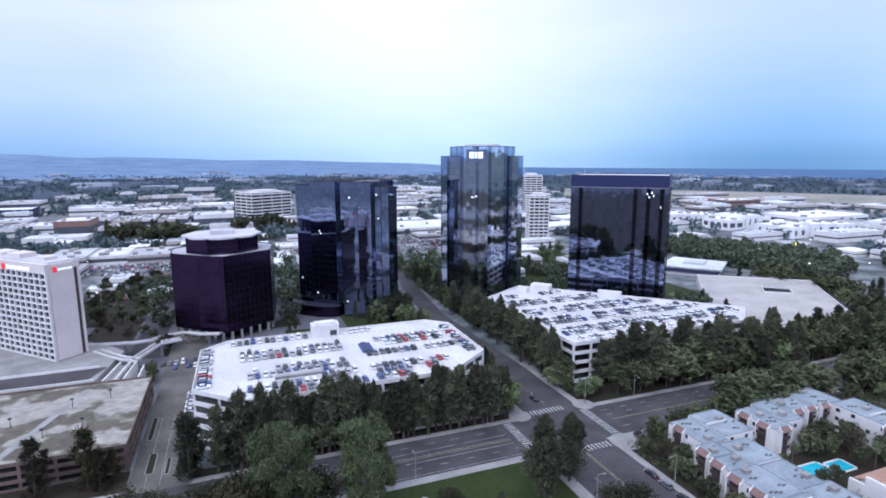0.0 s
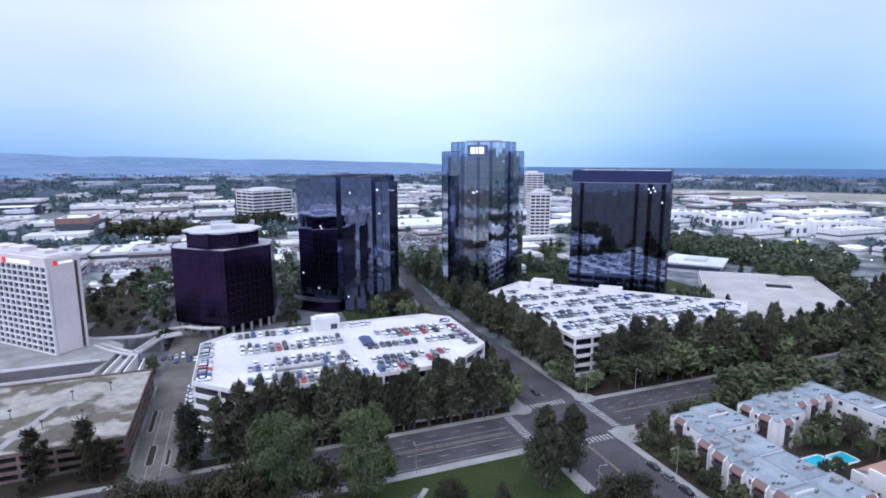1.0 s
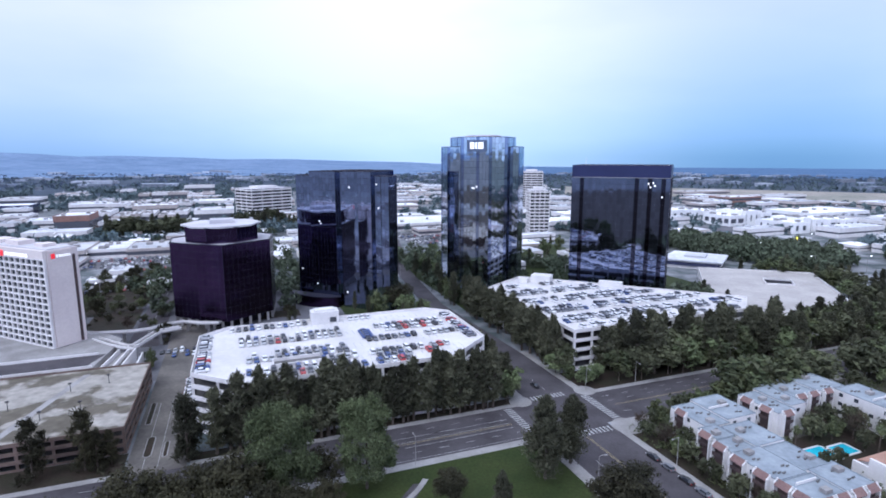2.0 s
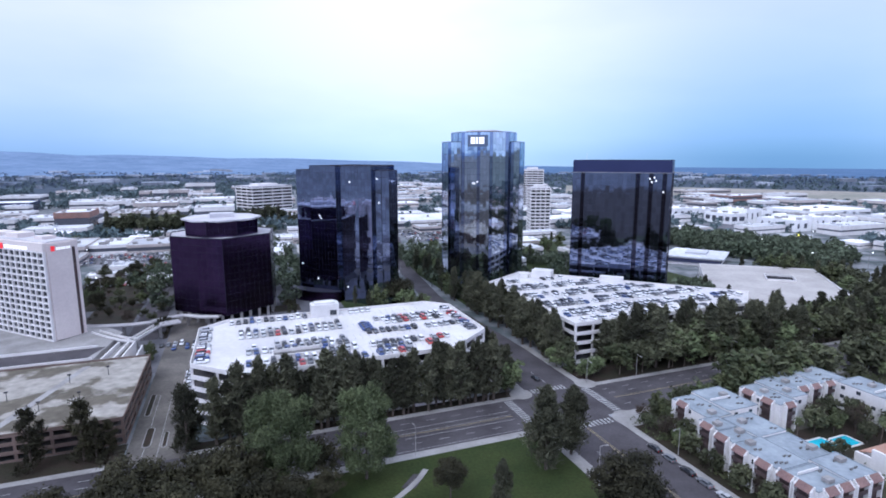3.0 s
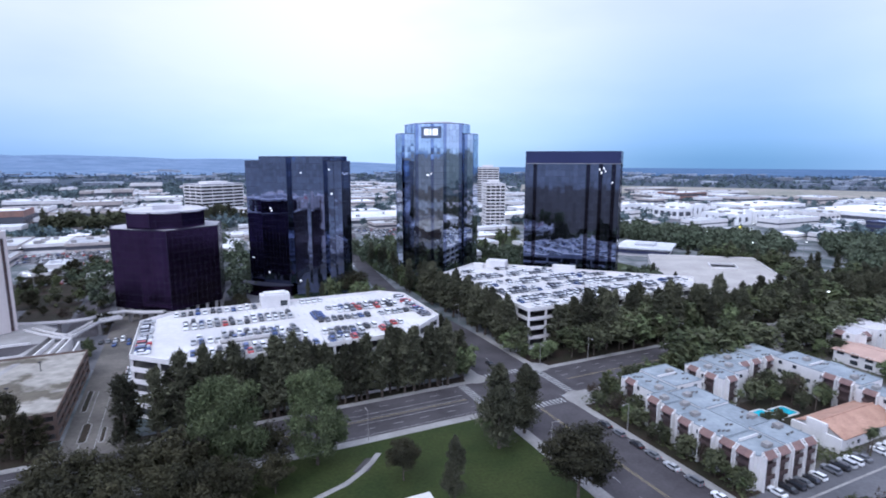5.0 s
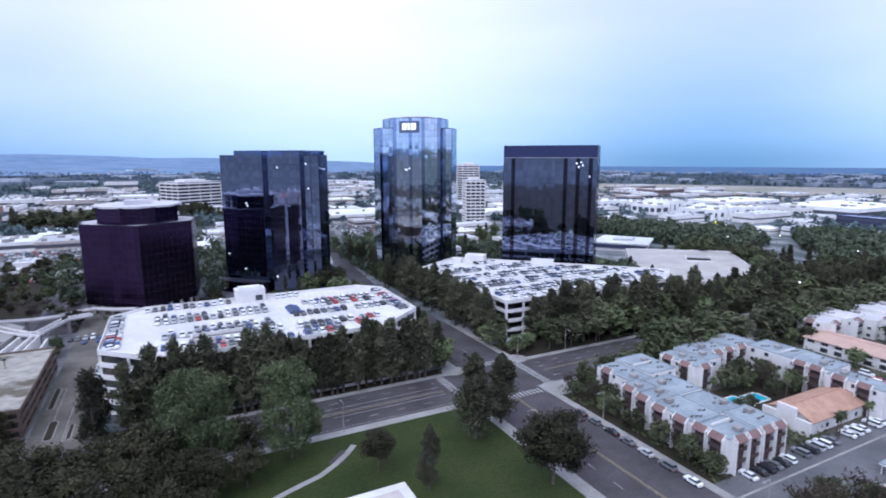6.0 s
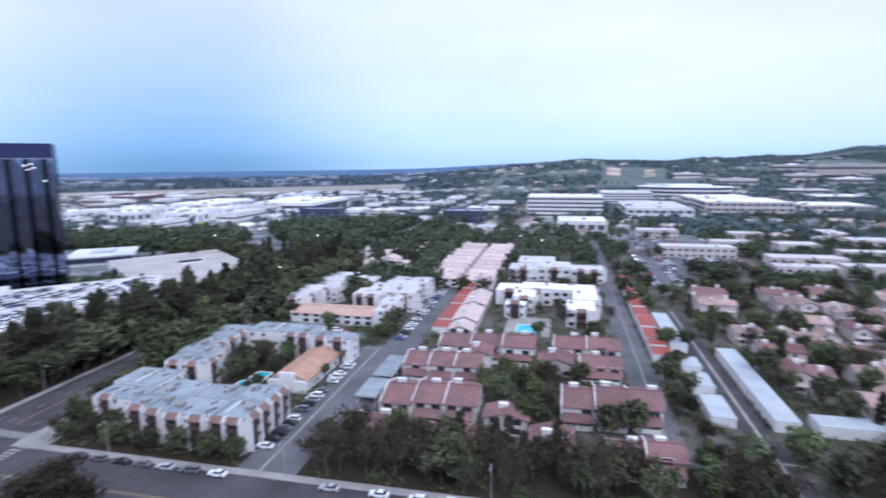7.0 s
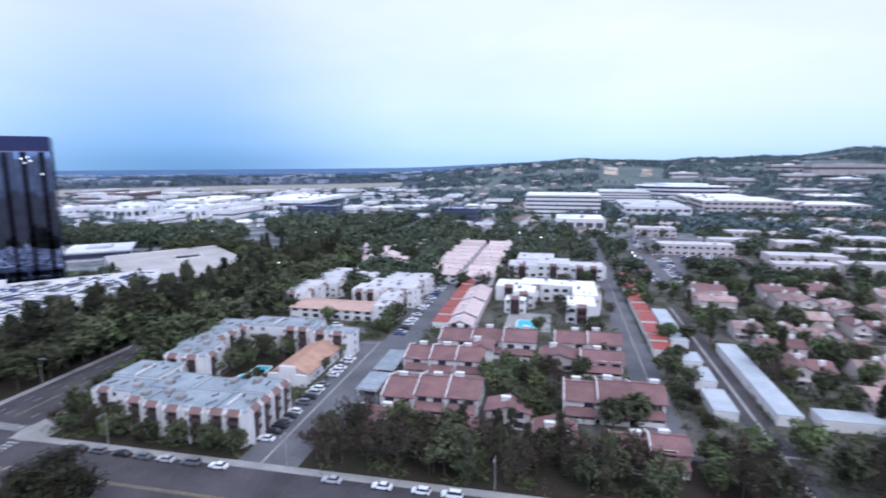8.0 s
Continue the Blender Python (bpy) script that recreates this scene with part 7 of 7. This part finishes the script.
commercial(610, 735, -310, -233, 15.5, "white low office with deep window bays", PRECAST, PALEROOF, 2, True, units=4)
commercial(680, 780, -446, -341, 19, "tan low office with deep window bays", CREAM, PALEROOF, 3, True, units=4)
commercial(720, 790, -555, -470, 13, "tan low office with deep window bays", CREAM, PALEROOF, 2, True, units=3)
commercial(800, 880, -440, -345, 17, "white low office with deep window bays", PRECAST, PALEROOF, 2, True, units=3)
commercial(945, 1000, -656, -580, 12, "pale distant office building", PRECAST, PALEROOF, 2, units=2)
commercial(1030, 1080, -640, -560, 18, "pale distant office building", BEIGE, PALEROOF, 3, units=2)
for cu, cv, w, d, h in ((1300, -865, 50, 150, 24), (1180, -560, 40, 76, 18), (1240, -700, 40, 60, 18), (1420, -760, 40, 90, 20), (1150, -760, 36, 70, 14), (1330, -480, 30, 60, 15)):
    place = SITE @ Vector((cu, cv, 0))
    ob = thing("hill_office", site(cu, cv, rise(math.degrees(math.atan2(place.x, place.y)), math.hypot(place.x, place.y)) - 3), "grey-white office on the wooded slope", "office", "hill offices")
    TAKEN.append(rect(cu - 2, cu + w + 2, cv - 2, cv + d + 2))
    part("wall", Geo().box(0, w, 0, d, 0, h * 0.55).box(0, w, 0, d, h * 0.75, h), BEIGE, ob)
    part("window_band", Geo().box(0.6, w - 0.6, 0.6, d - 0.6, h * 0.55, h * 0.75), BAND, ob, "dark window band")
    part("roof", Geo().box(0.5, w - 0.5, 0.5, d - 0.5, h, h + 0.5).box(w * 0.3, w * 0.7, d * 0.4, d * 0.6, h + 0.5, h + 3), PALEROOF, ob)
ob = thing("oval_office", site(1045, -386, 0, -12), "white oval office with dark ribbon windows", "office")
TAKEN.append(rect(1000, 1090, -480, -300))
for j in range(3):
    ring = [(38 * math.cos(radians(i * 10)), 84 * math.sin(radians(i * 10))) for i in range(36)]
    part("ribbon_window", Geo().prism([(x * 0.97, y * 0.97) for x, y in ring], j * 7.4 + 3.6, j * 7.4 + 7.4), SLATE, ob, "dark ribbon window")
    part("spandrel", Geo().prism(ring, j * 7.4, j * 7.4 + 3.6), PRECAST, ob, "white ring band")
part("roof", Geo().prism([(38 * 1.03 * math.cos(radians(i * 10)), 84 * 1.03 * math.sin(radians(i * 10))) for i in range(36)], 22.2, 24.0), PALEROOF, ob)
part("penthouse", Geo().prism([(20 * math.cos(radians(i * 10)), 48 * math.sin(radians(i * 10))) for i in range(36)], 24.0, 28.0), PALEROOF, ob)

# the town to the west and north: scattered low blocks along the grid
for u0, u1, v0, v1, h, wl in ((-304, -268, 590, 640, 22, REDBROWN), (-262, -240, 600, 640, 12, PRECAST), (-250, -190, 765, 800, 18, BEIGE), (-223, -156, 1330, 1390, 20, PRECAST),
                              (-540, -413, 890, 940, 14, SLATE), (-520, -455, 1085, 1140, 13, PRECAST), (-460, -380, 769, 810, 8, PRECAST), (-160, -109, 655, 706, 18, PRECAST), (-176, -109, 880, 935, 14, PRECAST), (-380, -322, 965, 1010, 10, PRECAST),
                              (-165, -150, 250, 262, 5, PRECAST), (-205, -188, 276, 290, 5, PRECAST), (90, 130, 440, 470, 6, BEIGE), (60, 170, 480, 560, 9, PRECAST), (155, 172, 236, 252, 8, PRECAST), (-240, -225, 345, 380, 6, BEIGE), (-40, 40, 560, 640, 8, BEIGE)):
    commercial(u0, u1, v0, v1, h, "low commercial building in the plain" if wl is BEIGE else "pale flat-roofed commercial building", wl, PALEROOF, 1, units=3)
def join(geo, other, m, mats=0):
    """Adds a mesh in the making to another, moved by the matrix m; its materials count on from mats."""
    k = len(geo.v)
    geo.v += [tuple(m @ Vector(p)) for p in other.v]
    geo.f += [tuple(k + i for i in f) for f in other.f]
    geo.m += [mats + i for i in other.m]


for row in ((-300, -160, 396, 458, 8, 4), (-284, -165, 684, 760, 16, 6), (-301, -175, 839, 900, 17, 5), (-291, -148, 1099, 1160, 19, 5), (-420, -330, 700, 750, 9, 4), (-300, -190, 960, 1010, 12, 4)):
    commercial_row(*row, "pale flat-roofed commercial building")
made, blocks = 0, Geo()
while made < 210:
    az, r = frng.uniform(-50, 62), 430 + 1250 * frng.random() ** 1.1
    x, y = r * math.sin(radians(az)), r * math.cos(radians(az))
    loc = SITE.inverted() @ Vector((x, y, 0))
    big = 1.0 if r < 700 else 1.5
    w, d, h = frng.uniform(14, 52) * big, frng.uniform(12, 34) * big, frng.uniform(4.5, 9) * big
    corners = [(loc.x + a * w / 2, loc.y + b * d / 2) for a in (-1, 0, 1) for b in (-1, 0, 1)]
    if all(is_free(*c) for c in corners) and not -12 < loc.y < 12 and not -20 < loc.x < 70 and rise(az, r) < 2 and not (az > 12 and r < 660) and not (az < -20 and r > 950 and made % 3):
        p = rect(loc.x - w / 2, loc.x + w / 2, loc.y - d / 2, loc.y + d / 2)
        if r < 850:
            shed(p[0][0], p[1][0], p[0][1], p[2][1], h, frng.choice((PRECAST, PRECAST, BEIGE)))
        else:  # too far off to tell apart singly
            TAKEN.append(p)
            k = frng.choice((0, 0, 1))
            blocks.prism(p, 0, h * 0.4, k).prism(inset(p, 0.5), h * 0.4, h * 0.62, 2).prism(p, h * 0.62, h, k, 3)
            for i in range(4):
                cu, cv, e = frng.uniform(p[0][0] + 4, p[1][0] - 4), frng.uniform(p[0][1] + 4, p[2][1] - 4), frng.uniform(1.2, 3.0)
                blocks.box(cu - e, cu + e, cv - e, cv + e, h, h + 2.2, 3)
        made += 1
slab("plain_blocks", blocks, [PRECAST, BEIGE, BAND, mat("mixed_flat_roofs", (0.52, 0.53, 0.56), (0.34, 0.35, 0.38), 0.03, 0.3, 0.85, island=0.6, speck=0.1)], "low pale commercial blocks out in the plain", "buildings", kind="stuff")
made, homes = 0, Geo()
while made < 230:
    az, r = frng.uniform(56, 114), 560 + 1500 * frng.random() ** 1.2
    x, y = r * math.sin(radians(az)), r * math.cos(radians(az))
    loc = SITE.inverted() @ Vector((x, y, 0))
    s = frng.uniform(10, 22)
    if is_free(loc.x, loc.y) and is_free(loc.x + s, loc.y + s):
        m = site(loc.x, loc.y, rise(az, r) - 0.6, frng.uniform(0, 90))
        join(homes, gable_wall(0, s, 0, s * 0.7, 5.0, 7.2, "u"), m, frng.choice((0, 1, 2)))
        join(homes, gable(Geo(), 0, s, 0, s * 0.7, 5.0, 7.2, "u"), m, frng.choice((3, 4, 5)))
        TAKEN.append(rect(loc.x - 2, loc.x + s + 2, loc.y - 2, loc.y + s + 2))
        made += 1
slab("hill_houses", homes, [CREAM, STUCCO, BEIGE, BROWNROOF, PINKROOF, PALEROOF], "small pale houses among the trees on the slope", "houses", kind="stuff", m=Matrix())
for i in range(18):
    tree("dark" if i % 3 else "pine", -240 + i * 4.8, 540 + frng.uniform(-12, 12), frng.uniform(19, 28), wide=1.4)
for i in range(20):
    tree("pine" if i % 3 else "dark", -104 + i * 4.6, 585 + frng.uniform(-45, 45), frng.uniform(15, 25), wide=1.3)

# car parks of the far blocks
for i, (u0, u1, v0, v1) in enumerate(((-205, -142, 296, 345), (85, 175, 400, 440), (-230, -150, 350, 398), (440, 520, 330, 384))):
    slab("far_parking_lot", Geo().prism(rect(u0, u1, v0, v1), 0.0, 0.07), LOT, "grey asphalt parking lot in the plain", "pavement")
    TAKEN.append(rect(u0, u1, v0, v1))


TAKEN.append(rect(150, 292, 95, 262))
TAKEN.append(rect(60, 150, 372, 470))
slab("north_parking_lot", Geo().prism(rect(62, 148, 376, 466), 0.0, 0.07), LOT, "grey asphalt parking lot in the plain", "pavement")


# ---- woods of the plain and the slopes, too many to count ----
def far_woods(name, count, az0, az1, r0, r1, label, seed, low=5.0, high=10.0, dense=1.6, n=22, leaf=HAZED_WOOD, patch=-0.12):
    r = np.random.default_rng(seed)
    pts, made = [], 0
    inv = SITE.inverted()
    while made < count:
        az = r.uniform(az0, az1)
        d = r0 + (r1 - r0) * r.random() ** dense
        x, y = d * math.sin(radians(az)), d * math.cos(radians(az))
        loc = inv @ Vector((x, y, 0))
        if noise.noise(Vector((x * 0.006, y * 0.006, 3.0))) < patch or not is_free(loc.x, loc.y) or -13 < loc.y < 13 or -18 < loc.x < 17:
            continue
        h = r.uniform(low, high)
        z = rise(az, d)
        hubs = r.normal(size=(6, 3)) * np.array([0.14, 0.14, 0.15]) * h + np.array([x, y, z + h * 0.52])
        c = r.normal(size=(n, 3))
        c /= np.linalg.norm(c, axis=1)[:, None]
        c = hubs[r.integers(0, 6, n)] + c * h * (0.15 + 0.12 * r.random((n, 1)))
        a = r.normal(size=(n, 3))
        a = a / np.linalg.norm(a, axis=1)[:, None] * h * (0.26 if n < 30 else 0.12)
        b = np.cross(a, r.normal(size=(n, 3)))
        b = b / np.linalg.norm(b, axis=1)[:, None] * h * (0.24 if n < 30 else 0.11)
        pts.append(np.stack([c - a, c + a - b * 0.3, c + b * 1.2], 1).reshape(-1, 3))
        made += 1
    pts = np.concatenate(pts)
    me = bpy.data.meshes.new(name)
    me.from_pydata(pts.tolist(), [], np.arange(len(pts)).reshape(-1, 3).tolist())
    me.materials.append(leaf)
    return tagged(new(name, me), label, "woods", kind="stuff")


far_woods("near_town_trees", 620, -48, 26, 330, 660, "green street trees between the blocks", 35, 6, 13, 1.0, 70, MIDWOOD)
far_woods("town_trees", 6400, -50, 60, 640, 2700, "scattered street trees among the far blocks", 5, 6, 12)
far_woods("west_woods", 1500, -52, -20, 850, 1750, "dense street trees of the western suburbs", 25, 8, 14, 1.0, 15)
# leaf colour made bluer and paler to carry the valley haze
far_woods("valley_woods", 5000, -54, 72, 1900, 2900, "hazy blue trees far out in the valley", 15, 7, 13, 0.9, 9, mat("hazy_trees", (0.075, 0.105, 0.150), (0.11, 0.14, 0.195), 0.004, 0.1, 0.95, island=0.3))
for i in range(42):
    u = 44 + i * 5 + trng.uniform(-2, 2)
    if u < 104 or u > 122:
        tree(trng.choice(("olive", "mass", "leafy", "dark")), u, -16.2 + trng.uniform(-0.8, 0.8), trng.uniform(8, 11) if u < 56 else trng.uniform(14, 18.5), wide=1.3)
        if u > 60:
            tree(trng.choice(("dark", "olive", "dark", "pine")), u + 2.5, -12.6 + trng.uniform(-0.5, 0.5), trng.uniform(13, 18), wide=1.4)
for i in range(20):
    tree("pine", 110 + i * 9 + trng.uniform(-3, 3), 14.0, trng.uniform(13, 18), wide=1.5)
far_woods("east_woods", 1150, 15, 60, 300, 640, "dense dark woods beyond the garages", 8, 9, 16, 1.0, 130, MIDWOOD)
far_woods("office_woods", 620, 58, 98, 400, 900, "green trees round the low offices", 19, 6, 12, 1.0, 64, MIDWOOD, -1.0)
far_woods("home_woods", 430, 52, 112, 360, 640, "trees between the far homes", 9, 6, 12, 1.0, 110, MIDWOOD)
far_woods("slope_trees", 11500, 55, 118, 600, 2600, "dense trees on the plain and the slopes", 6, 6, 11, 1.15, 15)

# low shrubs, hedges and ivy between the homes
r = np.random.default_rng(41)
pts, made = [], 0
while made < 2000:
    u, v = (r.uniform(12, 130), r.uniform(-300, -14)) if made < 1500 else (r.uniform(130, 260), r.uniform(-310, -14))
    if not is_free(u, v) or noise.noise(Vector((u * 0.08, v * 0.08, 5.0))) < -0.15:
        continue
    h = r.uniform(0.5, 2.6)
    p = SITE @ Vector((u, v, 0))
    c = r.normal(size=(26, 3)) * np.array([0.6 + h * 0.35, 0.6 + h * 0.35, h * 0.28]) + np.array([p.x, p.y, h * 0.5])
    c[:, 2] = np.clip(c[:, 2], 0.1, None)
    a = r.normal(size=(26, 3)) * 0.30
    b = r.normal(size=(26, 3)) * 0.30
    pts.append(np.stack([c - a, c + a, c + b], 1).reshape(-1, 3))
    made += 1
pts = np.concatenate(pts)
me = bpy.data.meshes.new("garden_shrubs")
me.from_pydata(pts.tolist(), [], np.arange(len(pts)).reshape(-1, 3).tolist())
me.materials.append(OLIVE)
tagged(new("garden_shrubs", me), "low olive shrubs and ivy between the homes", "shrubs", kind="stuff")

# ---- pale roofs of the farthest blocks, too many to count ----
g, done = Geo(), 0
while done < 260:
    az, r = frng.uniform(-52, 70), frng.uniform(1800, 3100)
    z = rise(az, r)
    x, y, w, d, t = r * math.sin(radians(az)), r * math.cos(radians(az)), frng.uniform(12, 70), frng.uniform(10, 34), radians(20.3)
    if noise.noise(Vector((x * 0.003, y * 0.003, 9.0))) < -0.05 or z > 60:
        continue
    c, s = math.cos(t), math.sin(t)
    g.prism([(x + c * p * w - s * q * d, y + s * p * w + c * q * d) for p, q in ((-0.5, -0.5), (0.5, -0.5), (0.5, 0.5), (-0.5, 0.5))], z, z + frng.uniform(8, 13))
    done += 1
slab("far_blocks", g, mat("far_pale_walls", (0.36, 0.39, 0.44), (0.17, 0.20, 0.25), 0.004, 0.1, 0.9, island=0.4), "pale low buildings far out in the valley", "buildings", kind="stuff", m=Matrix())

# ---- street lamps ----
lamp_mesh = Geo().tube(0, 0, 0, 9.0, 0.11, 0.07, 8).mesh("pole", CONCRETE)
arm_mesh = Geo().box(-0.05, 2.2, -0.05, 0.05, 8.9, 9.05).mesh("arm", CONCRETE)
head_mesh = Geo().box(1.7, 2.6, -0.16, 0.16, 8.72, 8.92).mesh("lamp_head", CONCRETE)
lit_mesh = Geo().box(1.7, 2.5, -0.18, 0.18, 8.66, 8.92).mesh("lamp_head", LAMPGLOW)
lamp = None
for u, v, turn in ((-60, -12.2, 90), (-25, 12.4, -90), (18, 14.5, -90), (40, 12.6, -90), (90, 12.6, -90), (140, 12.6, -90), (11, -40, 180), (11, -90, 180), (11, -140, 180), (-16.5, -40, 0), (-9.5, 50, 0), (15.5, 80, 180)):
    if lamp is None:
        lamp = thing("street_lamp", site(u, v, 0.16, turn), "unlit street lamp on a tall concrete pole", "street lamp", "street lamps")
        part("pole", lamp_mesh, None, lamp)
        part("arm", arm_mesh, None, lamp)
        part("lamp_head", head_mesh, None, lamp, "grey lamp head")
    else:
        copy_thing(lamp, site(u, v, 0.16, turn))
far_lamp = None
for i in range(60):
    az, r = frng.uniform(-40, 100), frng.uniform(330, 900)
    loc = SITE.inverted() @ Vector((r * math.sin(radians(az)), r * math.cos(radians(az)), 0))
    if not is_free(loc.x, loc.y):
        continue
    m = site(loc.x, loc.y, 0.0, frng.uniform(0, 360), 1.25)
    if far_lamp:
        copy_thing(far_lamp, m)
        continue
    far_lamp = thing("street_lamp", m, "lit street lamp on a tall concrete pole", "street lamp", "street lamps")
    part("pole", lamp_mesh, None, far_lamp)
    part("arm", arm_mesh, None, far_lamp)
    part("lamp_head", lit_mesh, None, far_lamp, "lit lamp head")
# a lit yellow sign on a post in the plain
sign = thing("post_sign", site(388, 205, 0, 45), "lit yellow sign on a tall post", "sign")
part("post", Geo().tube(0, 0, 0, 12.0, 0.35, 0.25, 8), CONCRETE, sign)
part("sign_box", Geo().box(-2.0, 2.0, -0.3, 0.3, 12.0, 14.6), mat("yellow_sign", (0.8, 0.7, 0.1), None, 1, 5, 0.5, glow=((1.0, 0.85, 0.1), 0.9)), sign, "yellow lit sign box")
